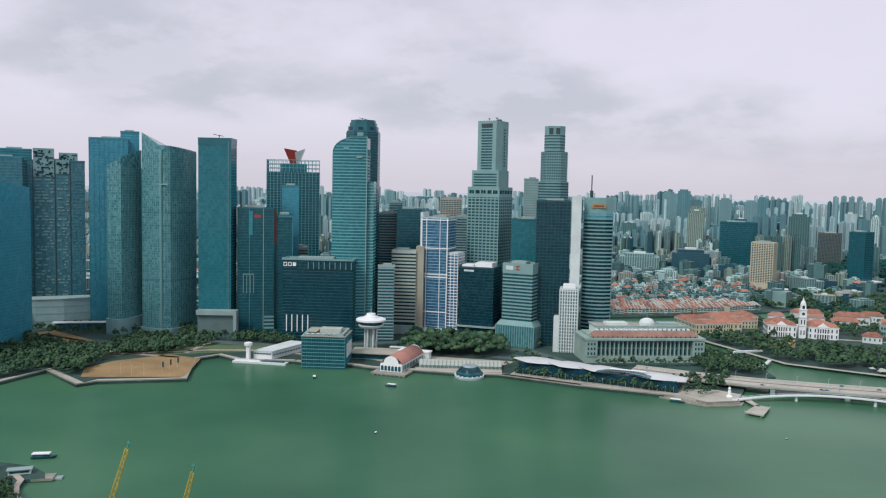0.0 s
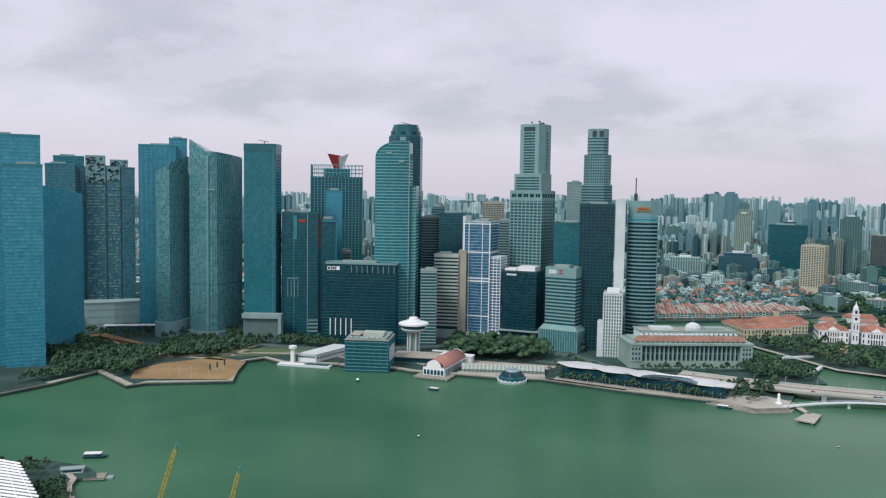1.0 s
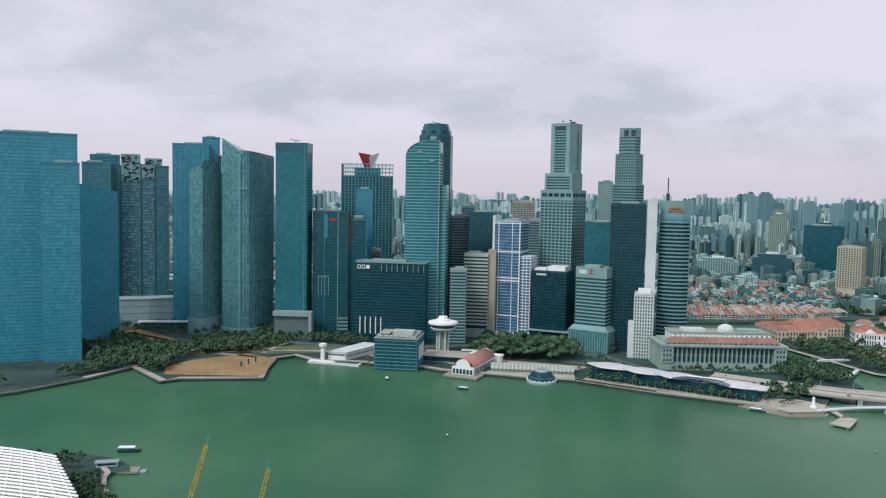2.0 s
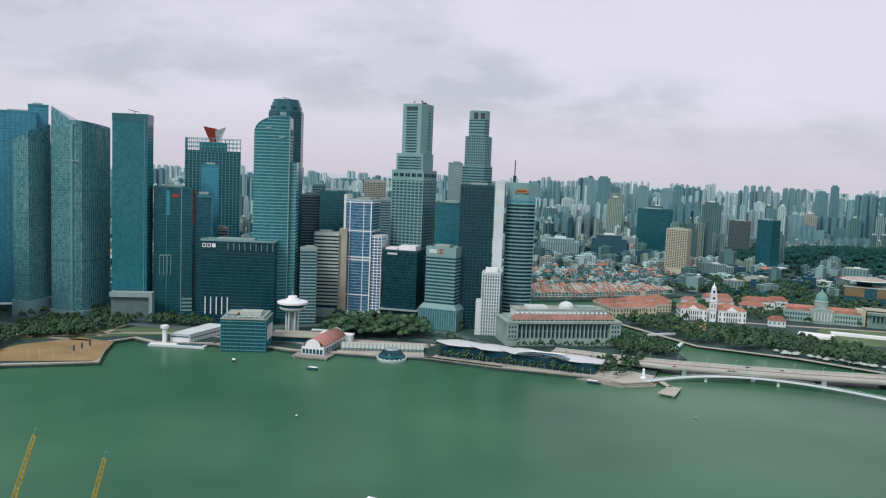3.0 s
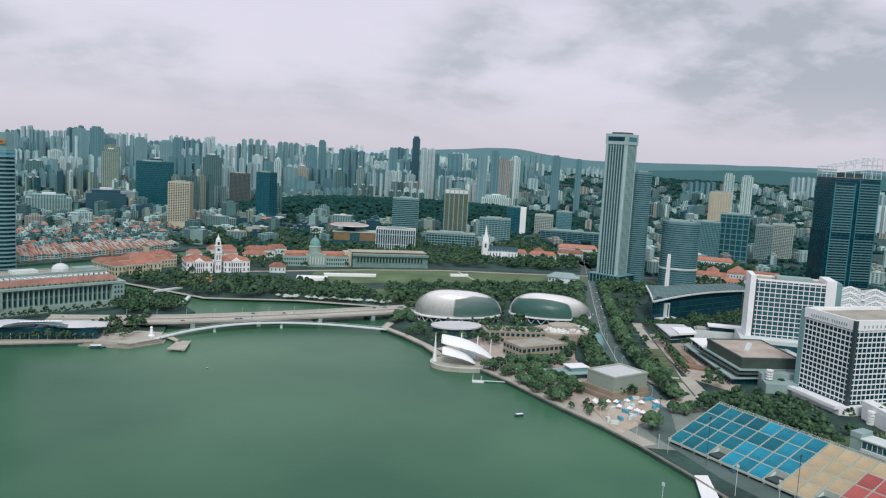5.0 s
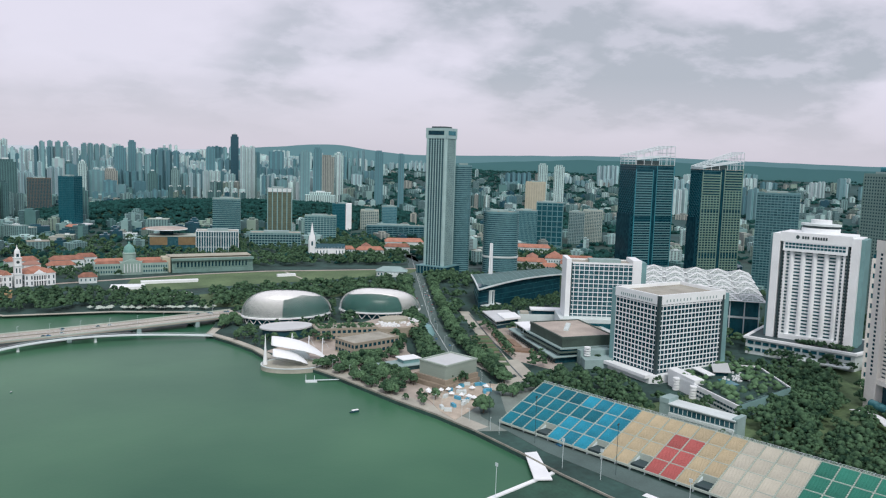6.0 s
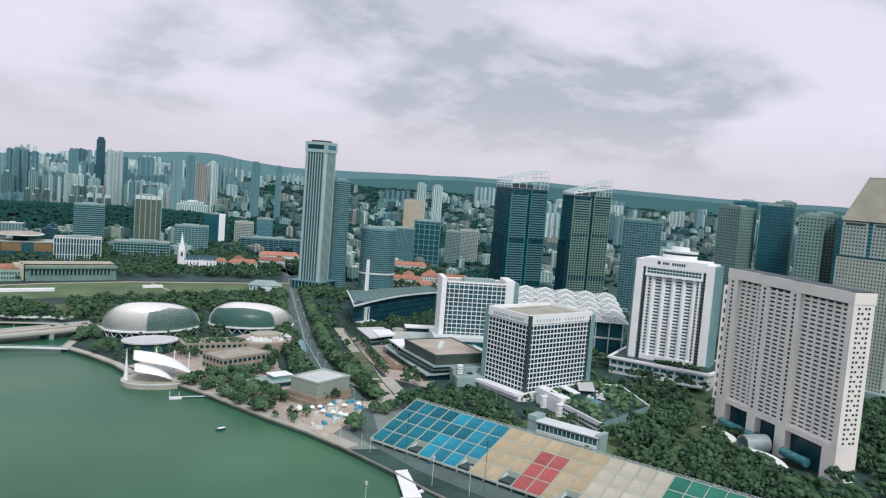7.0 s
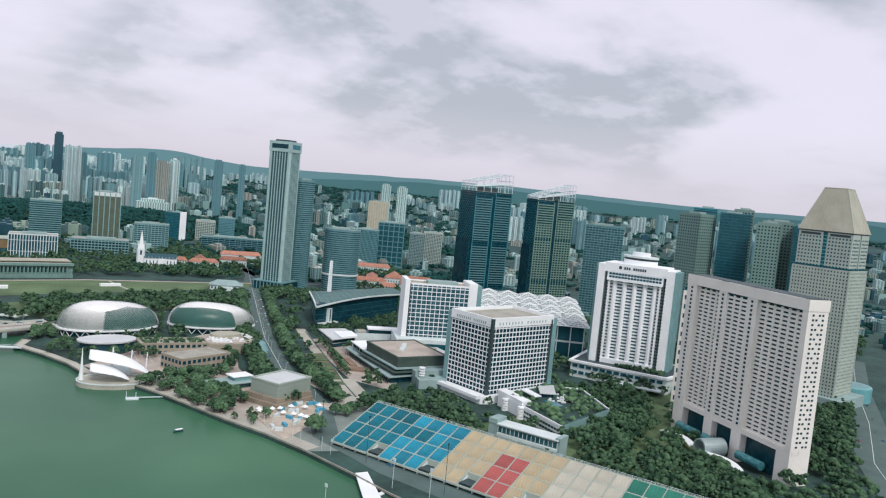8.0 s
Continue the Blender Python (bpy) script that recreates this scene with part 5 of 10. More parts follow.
def bridges():
    line = [(60, 958), (150, 908), (215, 872), (272, 842), (330, 818), (400, 797), (470, 780), (540, 766), (600, 755), (680, 745), (760, 760)]
    e = thing("road_bridge", "pale concrete road bridge with traffic lanes", "bridge", 0, 0, 0)
    part("deck", strip(line[2:9], 36, 8.0, 1.6), TANROAD, e)
    part("beam", strip(line[2:9], 30, 6.4, 1.6), CONCRETE, e)
    for s, name in ((17.6, "parapet"), (-17.6, "parapet"), (0, "median")):
        part(name, strip(line[2:9], 0.7 if s else 2.2, 9.1 if s else 8.6, 1.2, s), CREAM if s else SEAWALL, e)
    for s in (5.2, 10.2, -5.2, -10.2):
        part("lane_line", strip(line[2:9], 0.35, 8.05, 0.1, s), WHITE, e)
    for x, y in ((345, 812), (412, 793), (480, 777), (545, 765)):
        part("bridge_pier", Mesh().prism([(x - 8, y - 16), (x - 4, y - 18), (x + 8, y + 14), (x + 4, y + 17)], -2, 6), CONCRETE, e)
    data = Mesh().bar((0, 0, 0), (0, 0, 9), 0.12).bar((0, 0, 9), (2, 0, 9.4), 0.1).data("lamp_post", STEEL)
    for k in range(11):
        part("lamp_post", data, STEEL, e, at=(285 + 28 * k, 838 - 8.2 * k + (k - 5) ** 2 * 0.28 - 7, 8.6))
    solid("road", strip(line[:3], 30, 3.5), ROAD, "grey city road beside the grand hotel", "road", "structure")
    solid("road", strip(line[8:], 30, 6.0, 3.5), ROAD, "grey city road behind bridge", "road", "structure")
    f = thing("footbridge", "slender curved white footbridge over the bay", "bridge", 0, 0, 0)
    curve = []
    for k in range(21):
        u = k / 20
        a, b, c = Vector((284, 760)), Vector((402, 812)), Vector((518, 692))
        p = a * (1 - u) ** 2 + b * 2 * u * (1 - u) + c * u * u
        curve.append(tuple(p))
    m = Mesh()
    pts = []
    for i, p in enumerate(curve):
        d = (Vector(curve[min(20, i + 1)]) - Vector(curve[max(0, i - 1)])).normalized() * 3
        z = 3.5 + 3.2 * math.sin(math.pi * i / 20)
        pts += [(p[0] - d.y, p[1] + d.x, z), (p[0] + d.y, p[1] - d.x, z), (p[0] + d.y, p[1] - d.x, z - 0.9), (p[0] - d.y, p[1] + d.x, z - 0.9)]
    m.add(pts, [(4 * i + k, 4 * i + (k + 1) % 4, 4 * i + 4 + (k + 1) % 4, 4 * i + 4 + k) for i in range(20) for k in range(4)] + [(3, 2, 1, 0), (80, 81, 82, 83)])
    part("deck", m, OFFWHITE, f)
    rail = Mesh()
    for s in (2.8, -2.8):
        for i in range(20):
            p, q = Vector(curve[i]), Vector(curve[i + 1])
            d = (q - p).normalized()
            off = Vector((-d.y, d.x)) * s
            z = 4.6 + 3.2 * math.sin(math.pi * i / 20)
            rail.bar((*(p + off), z), (*(q + off), 4.6 + 3.2 * math.sin(math.pi * (i + 1) / 20)), 0.12)
            rail.bar((*(p + off), z - 1.1), (*(p + off), z), 0.1)
    part("railing", rail, STEEL, f)
    for i in (6, 12):
        x, y = curve[i]
        part("bridge_pier", Mesh().lathe([(1.8, -2), (1.2, 4.5), (2.6, 6)], 10, (x, y)), OFFWHITE, f)


grand_hotel()
waterfront_mall()
saucer_tower()
old_pier()
round_pavilion()
glass_hotel()
fountain_park()
bridges()


# ---- theatre domes and the east promenade ----
def dome(x, y, rot, a, b, h, label, gap, opened):
    """A shell of sunshade scales on a glass shell, over a ring beam on splayed legs."""
    e = thing("theatre_dome", label, "theatre", x, y, GROUND, rot)
    base = 8.0

    def at(u, v, grow=1.0):
        """u round the plan, v up to the crown."""
        c, s = math.cos(v * math.pi / 2), math.sin(v * math.pi / 2)
        rr = c ** 0.62
        px, py = a * rr * math.cos(u), b * rr * math.sin(u)
        return Vector((px * grow, py * grow, base + h * (s ** 0.95) * (1 - 0.10 * px / a) * grow ** 0.5))

    m = Mesh()
    nu, nv = 72, 20
    pts = [at(i * math.tau / nu, j / nv * 0.995, 0.975) for i in range(nu) for j in range(nv + 1)]
    m.add(pts, [(i * (nv + 1) + j, (i + 1) % nu * (nv + 1) + j, (i + 1) % nu * (nv + 1) + j + 1, i * (nv + 1) + j + 1) for i in range(nu) for j in range(nv)])
    part("glass_shell", m, G_DOME, e, smooth=True)
    # triangular sunshades: folded out on the flanks, closed over the crown
    scales = Mesh()
    nu, nv = 150, 42
    for j in range(nv):
        for i in range(nu):
            u0, u1 = (i + 0.5 * (j % 2)) * math.tau / nu, (i + 1 + 0.5 * (j % 2)) * math.tau / nu
            v0, v1 = j / nv, (j + 1) / nv
            mid = (u0 + u1) / 2
            shut = gap if opened(math.cos(mid), math.sin(mid), v0) else 1.0
            lift = 1.017 if shut == 1.0 else 1.026
            p, q = at(u0, v0), at(u1, v0)
            r, s = at(u1, v0 + (v1 - v0) * shut, lift), at(u0, v0 + (v1 - v0) * shut, lift)
            if shut == 1.0:
                scales.add([p, q, r, s], [(0, 1, 2, 3)])
            else:
                scales.add([p, q, (r + s) / 2], [(0, 1, 2)])
    part("sunshade_shell", scales, DOMESHADE, e, "silver folded metal sunshades", kind="stuff")
    ring = [(a * math.cos(k * math.tau / 48), b * math.sin(k * math.tau / 48)) for k in range(48)]
    part("ring_beam", Mesh().ring(grown(ring, 1.6), grown(ring, -2), base - 1.2, base + 0.4), WHITE, e)
    part("lower_glass", Mesh().prism(grown(ring, -5), 0, base - 1), G_NAVY, e)
    for k in range(0, 48, 2):
        x0, y0 = ring[k]
        x1, y1 = ring[(k + 1) % 48]
        x2, y2 = ring[k - 1]
        part("splayed_leg", Mesh().bar((x0 * 0.98, y0 * 0.98, 0), (x1, y1, base - 1), 0.4).bar((x0 * 0.98, y0 * 0.98, 0), (x2, y2, base - 1), 0.4), WHITE, e)
    return e


dome(630, 701, -24, 53, 33, 26, "silver spiked theatre dome on splayed white legs", 0.72,
     lambda c, s, v: s < 0.2 and -0.30 < c < 0.97 and v < 0.72 - 0.3 * abs(c - 0.4))
dome(729, 643, -43, 49, 31, 24, "green-glass theatre dome with copper-grey sunshades", 0.5,
     lambda c, s, v: s < 0.35 and c < 0.50 and v < 0.66 - 0.30 * (c + 0.2) ** 2)


def outdoor_theatre():
    e = thing("outdoor_theatre", "white tensile shells over a round waterside stage", "theatre", 500, 548, GROUND, -44)
    part("stage_deck", Mesh().prism(oval(58, 40, 28, 2.2, 0, -6), -4, 0.8), PAVE, e)
    part("stage_edge", Mesh().ring(oval(58.6, 40.6, 28, 2.2, 0, -6), oval(56, 38, 28, 2.2, 0, -6), 0.8, 1.6), OFFWHITE, e)

    def shell(x0, x1, y, wide, h, lean):
        """A taut leaf: pointed and high at one end, bent down to a single foot at the other."""
        m = Mesh()

        def at(u, v):
            edge = 0.16 + 0.84 * math.sin(math.pi * min(1.0, 0.12 + 0.88 * u)) ** 0.7
            side = (v - 0.5) * wide * edge
            scallop = 0.9 * abs(math.sin(5 * math.pi * u)) * (1 if v > 0.5 else -1) * abs(2 * v - 1)
            return (x0 + (x1 - x0) * u, y + side + scallop + lean * u, 1.0 + h * (1.12 - 0.3 * u) * math.cos(1.5 * u ** 1.7) ** 0.7 * (0.8 + 0.2 * math.sin(v * math.pi)) + 3.2 * (v - 0.4) * (1 - u))

        m.sheet(at, 24, 10, 0.35)
        part("shell", m, WHITE, e, smooth=True)

    shell(-20, 31, 8, 29, 20, -3)
    shell(-18, 14, -9, 21, 12.5, -2)
    part("spire_mast", Mesh().lathe([(2.4, 0.8), (1.5, 9), (0.7, 19), (0.15, 29)], 12, (-25, -6)), WHITE, e)
    for x, y, h in ((-2, 19, 24), (14, 18, 22), (27, 13, 21)):
        part("mast", Mesh().bar((x, y, 0), (x + 0.6, y, h), 0.5), WHITE, e)
        part("stay", Mesh().bar((x + 0.4, y, h - 1), (x + 6, y - 6, 13), 0.12), STEEL, e)
    for k in range(8):
        part("seating_step", Mesh().box(-16 + 0.8 * k, 16 - 0.8 * k, 18 + 2 * k, 20 + 2 * k, 0, 0.6 + 0.5 * k), OFFWHITE, e)
    p = thing("landing_stage", "small white floating landing stage", "jetty", 476, 498, 0, -40)
    part("pontoon", Mesh().box(-5, 5, -3, 3, 0, 1), OFFWHITE, p)
    part("post", Mesh().bar((-4.5, 2.4, 1), (-4.5, 2.4, 6), 0.3), STEEL, p)
    part("post", Mesh().bar((3, 2.4, 1), (3, 2.4, 5), 0.3), STEEL, p)
    part("gangway", Mesh().box(5, 26, -0.8, 0.8, 1.2, 1.6), STEEL, p)


outdoor_theatre()


def windowed(name, label, x, y, rot, w, d, h, wall, rows, glass=None, step=4.0, roof=None, category="building"):
    """A low block with single window panes along its sides, parapet and roof."""
    e = thing(name, label, category, x, y, GROUND, rot)
    part("wall", Mesh().box(-w / 2, w / 2, -d / 2, d / 2, 0, h), wall, e)
    part("roof", Mesh().box(-w / 2 + 0.8, w / 2 - 0.8, -d / 2 + 0.8, d / 2 - 0.8, h, h + 0.25), roof or ROOFGREY, e)
    part("parapet", Mesh().ring(rect(w + 0.5, d + 0.5), rect(w - 1.4, d - 1.4), h - 0.4, h + 1.1), wall, e)
    hh = h / rows
    data = Mesh().box(-step * 0.34, step * 0.34, -0.12, 0.3, 0, hh * 0.5).data("window", glass or G_DARK)
    for i in range(rows):
        for side in range(4):
            length = w if side % 2 == 0 else d
            n = max(1, int((length - 2) / step))
            for k in range(n):
                s = -length / 2 + (k + 0.5) * length / n
                px, py = ((s, -d / 2), (w / 2, s), (s, d / 2), (-w / 2, s))[side]
                part("window", data, None, e, at=(px, py, i * hh + hh * 0.28), rot=(0, 90, 180, 270)[side])
    return e


ANNEX = mat("tan_granite_annex", (0.36, 0.29, 0.225), 0.8, vary=0.14, scale=0.06, fine=0.7)
windowed("theatre_annex", "tan stone annex with square windows", 585, 532, -10, 56, 32, 13, ANNEX, 2, step=5)
windowed("theatre_annex", "tan stone wing under planted roof", 610, 588, -35, 66, 26, 12, ANNEX, 2, step=5)
def annex_roofs():
    """Skylights, tables and plant boxes on the annex roofs, and a planted roof over the wing."""
    rnd = random.Random(33)
    m = Mesh()
    for k in range(70):
        a, q = rnd.uniform(0, math.tau), math.sqrt(rnd.random())
        x, y, w = 664 + 27 * q * math.cos(a), 560 + 19 * q * math.sin(a), rnd.uniform(0.8, 2.4)
        m.box(x - w, x + w, y - 0.8, y + 0.8, 15, 15.6 + rnd.uniform(0.6, 1.8))
    tagged(new("roof_terrace_furniture", m.data("roof_terrace_furniture", WHITE)), "white tables and boxes on roof terrace", "terrace furniture", kind="stuff")
    m = Mesh()
    c, s = math.cos(radians(-35)), math.sin(radians(-35))
    for k in range(90):
        x, y = rnd.uniform(-31, 31), rnd.uniform(-11, 11)
        clump(m, (610 + x * c - y * s, 588 + x * s + y * c, 16.2), rnd.uniform(0.9, 2.2), rnd, 5)
    tagged(new("roof_garden", m.data("roof_garden", LEAF, True)), "green shrubs planted on the theatre roof", "shrubs", kind="stuff")


annex_roofs()
e = thing("round_foyer", "grey round foyer with flat disc roof", "building", 574, 640, GROUND, -24)
part("drum", Mesh().prism(oval(52, 35), 0, 9), DARKSTONE, e)
part("disc_roof", Mesh().prism(oval(58, 40), 9, 10.4), ROOFPINK, e)
e = thing("round_annex", "tan drum building with white roof terrace", "building", 662, 565, GROUND, -24)
part("drum", Mesh().prism(oval(70, 52, 32), 0, 11), ANNEX, e)
part("roof_terrace", Mesh().prism(oval(66, 48, 32), 11, 12), PLAZA, e)
part("roof_drum", Mesh().prism(oval(34, 24, 28, 2, 4, 6), 12, 16), TAN, e)
part("skylight", Mesh().prism(oval(30, 40, 24, 2, 30, -12), 0, 9, 0.7, (30, -12)), GREYBAND, e)
e = thing("event_hall", "pale corrugated box hall on stepped brown base", "building", 553, 406, GROUND, -95.5)
HALLTAN = mat("tan_corrugated_wall", (0.42, 0.39, 0.34), 0.8, vary=0.12, scale=0.06, fine=0.7)
HALLBASE = mat("brown_terrace_stone", (0.30, 0.225, 0.17), 0.85, vary=0.18, scale=0.06, fine=0.7)
part("base", Mesh().box(-22, 20, -26, 20, 0, 4), HALLBASE, e)
part("base_step", Mesh().box(-19, 18, -23, 20, 4, 8), HALLBASE, e)
part("box", Mesh().box(-15.5, 15.5, -20, 20, 8, 19), HALLTAN, e)
# dark ring stands in for shade at the foot of the box
part("shade_line", Mesh().ring(rect(31.6, 40.6), rect(30, 39), 7.2, 8.0), DARKMETAL, e)
data = Mesh().box(-0.28, 0.28, -0.45, 0.2, 0, 11).data("rib", HALLTAN)
for k in range(30):
    part("rib", data, None, e, at=(-15 + 30 * k / 29, -20, 8))
for k in range(38):
    part("rib", data, None, e, at=(15.5, -19.5 + 39 * k / 37, 8), rot=90)
    part("rib", data, None, e, at=(-15.5, -19.5 + 39 * k / 37, 8), rot=-90)
part("roof", Mesh().box(-15, 15, -19.5, 19.5, 19, 19.3), ROOFPINK, e)
part("roof_rim", Mesh().ring(rect(32.4, 41.4), rect(29, 38), 19, 20.2), HALLTAN, e)
e = thing("cafe_pavilion", "low glazed cafe pavilion with flat pale roofs", "building", 556, 462, GROUND, -20)
part("glass_wall", Mesh().box(-19, 19, -9, 9, 0, 5), G_GREY, e)
part("lower_roof", Mesh().box(-23, 22, -13, 10, 5, 5.7), CONCRETE, e)
part("upper_box", Mesh().box(0, 16, -5, 8, 5.7, 9), GREYBAND, e)
part("upper_roof", Mesh().box(-2, 18, -6, 9, 9, 9.6), WHITE, e)


# ---- grandstand and floating stage ----
def grandstand():
    e = thing("grandstand", "long raked grandstand with blue, tan, red and green seat blocks", "grandstand", 486, 308, GROUND, -98.6)
    L, D, Z0, Z1 = 300.0, 51.0, 3.0, 23.0
    tints = {
        "blue": mat("blue_seats", (0.030, 0.270, 0.370), 0.6, vary=0.22, scale=0.12, fine=1.4, each=0.35),
        "deep": mat("dark_blue_seats", (0.015, 0.170, 0.220), 0.6, vary=0.22, scale=0.12, fine=1.4, each=0.35),
        "tan": mat("tan_seats", (0.55, 0.42, 0.28), 0.7, vary=0.12, scale=0.12, fine=1.4, each=0.25),
        "red": mat("red_seats", (0.50, 0.13, 0.12), 0.6, vary=0.12, scale=0.12, fine=1.4, each=0.25),
        "cream": mat("cream_seats", (0.58, 0.50, 0.42), 0.7, vary=0.10, scale=0.12, fine=1.4, each=0.25),
        "green": mat("green_seats", (0.055, 0.22, 0.16), 0.6, vary=0.15, scale=0.12, fine=1.4, each=0.25),
    }
    cols, tiers, rows = 27, 4, 14
    w, d = L / cols, D / tiers
    rise = (Z1 - Z0) / (tiers * rows)
    block = {}

    def steps(x0, x1, y0, y1, n, up, low):
        """One stepped solid: treads and risers along y."""
        m, prof = Mesh(), [(y0, low)]
        for r in range(n):
            prof += [(y0 + (y1 - y0) * r / n, up * (r + 1)), (y0 + (y1 - y0) * (r + 1) / n, up * (r + 1))]
        prof.append((y1, low))
        k = len(prof)
        m.add([(x0, y, z) for y, z in prof] + [(x1, y, z) for y, z in prof], [tuple(range(k)), tuple(reversed(range(k, 2 * k)))] + [(i, i + k, (i + 1) % k + k, (i + 1) % k) for i in range(k)])
        return m

    for key, material in tints.items():
        block[key] = steps(0.45, w - 0.45, 0.5, d - 0.5, rows, rise, -1.0).data("seat_block", material)
    for c in range(cols):
        for t in range(tiers):
            if c in (3, 7, 10, 14, 18, 22) and t == 0:
                # solid dark box stands in for the shaded entrance opening
                part("vomitory", Mesh().box(0.6, w - 0.6, 2, d - 0.5, -2.5, 1.2), DARKMETAL, e, at=(c * w, 0, Z0))
                continue
            key = "deep" if c < 4 else "blue" if c < 8 else "tan" if c < 15 else "cream" if c < 19 else "green"
            if c in (11, 12) and t < 3:
                key = "red"
            if c in (4, 5) and t == 2:
                key = "deep"
            part("seat_block", block[key], None, e, at=(c * w, t * d, Z0 + (Z1 - Z0) * t / tiers))
    data = steps(-0.28, 0.28, 0, D, 24, (Z1 - Z0) / 24, -0.5).data("stair_aisle", CREAM)
    for c in range(cols + 1):
        part("stair_aisle", data, None, e, at=(c * w, 0, Z0 + 0.25))
    for t in range(tiers + 1):
        part("cross_aisle", Mesh().box(0, L, t * d - 0.35, t * d + 0.35, -1, (Z1 - Z0) * t / tiers + 0.35), CREAM, e, at=(0, 0, Z0))
    m = Mesh()
    for c in range(cols):
        m.add([(c * w + 0.2, 0.6, 0), (c * w + 0.2, D - 0.5, 0), (c * w + 0.2, D - 0.5, Z1 - 1.4), (c * w + 0.2, 0.6, Z0 - 1.4),
               (c * w + 0.8, 0.6, 0), (c * w + 0.8, D - 0.5, 0), (c * w + 0.8, D - 0.5, Z1 - 1.4), (c * w + 0.8, 0.6, Z0 - 1.4)],
              [(0, 1, 2, 3), (7, 6, 5, 4), (0, 4, 5, 1), (1, 5, 6, 2), (2, 6, 7, 3), (3, 7, 4, 0)])
    part("raker_frames", m, STEEL, e, kind="stuff")
    rail = Mesh()
    rail.bar((0, D + 0.4, Z1 + 1.6), (L, D + 0.4, Z1 + 1.6), 0.12)
    rail.bar((0, D + 0.4, Z1 + 0.8), (L, D + 0.4, Z1 + 0.8), 0.1)
    for k in range(61):
        rail.bar((L * k / 60, D + 0.4, Z1 - 0.5), (L * k / 60, D + 0.4, Z1 + 1.6), 0.1)
    part("back_railing", rail, STEEL, e)
    # control building behind the top row
    c = thing("control_building", "grey control building with long window band", "building", 584, 190, GROUND, -98.6)
    part("wall", Mesh().box(-33, 30, -6, 7, 0, 13.4), CONCRETE, c)
    part("window_band", Mesh().box(-24, 28, -6.3, -5.8, 7.8, 12.0), G_GREY, c)
    data = Mesh().box(-0.2, 0.2, -0.5, 0.1, 0, 4).data("mullion", OFFWHITE)
    for k in range(15):
        part("mullion", data, None, c, at=(-24 + 3.7 * k, -6.2, 7.9))
    part("roof", Mesh().box(-25, 29, -7.6, 8, 13.4, 14.2), OFFWHITE, c)
    part("balcony", Mesh().box(-24, 28, -8.2, -6, 5.4, 7.2), OFFWHITE, c)
    part("stair_head", Mesh().box(-33, -25, -6.5, 8, 13.4, 17.2), CONCRETE, c)
    part("stair_head", Mesh().box(26, 30, -6.5, 8, 13.4, 15.6), CONCRETE, c)


grandstand()
e = thing("floating_stage", "dark green floating stage with white rim and ramp", "stage", 402, 190, 0, -98.6)
PITCH = mat("dark_green_turf", (0.035, 0.075, 0.05), 0.9, vary=0.3, scale=0.06, fine=0.5)
part("deck", Mesh().box(-48, 62, -36, 36, -1, 1.4), PITCH, e)
part("rim", Mesh().ring(rect(113, 76, 7, 0), rect(107, 70, 7, 0), -0.5, 2.2), WHITE, e)
part("ramp", Mesh().prism([(-80, 36), (-76, 44), (-40, 15), (-47, 6)], 2.4, 3.2), WHITE, e)
part("ramp", Mesh().prism([(10, 37), (20, 37), (20, 60), (10, 60)], 2.4, 3.2), WHITE, e)
data = Mesh().bar((0, 0, 0), (0, 0, 22), 0.18).box(-1, 1, -0.2, 0.2, 20, 22).data("light_mast", STEEL)
for x, y in ((-47, -30), (-47, 34), (-20, 37.5), (40, 37.5)):
    part("light_mast", data, None, e, at=(x, y, 1))


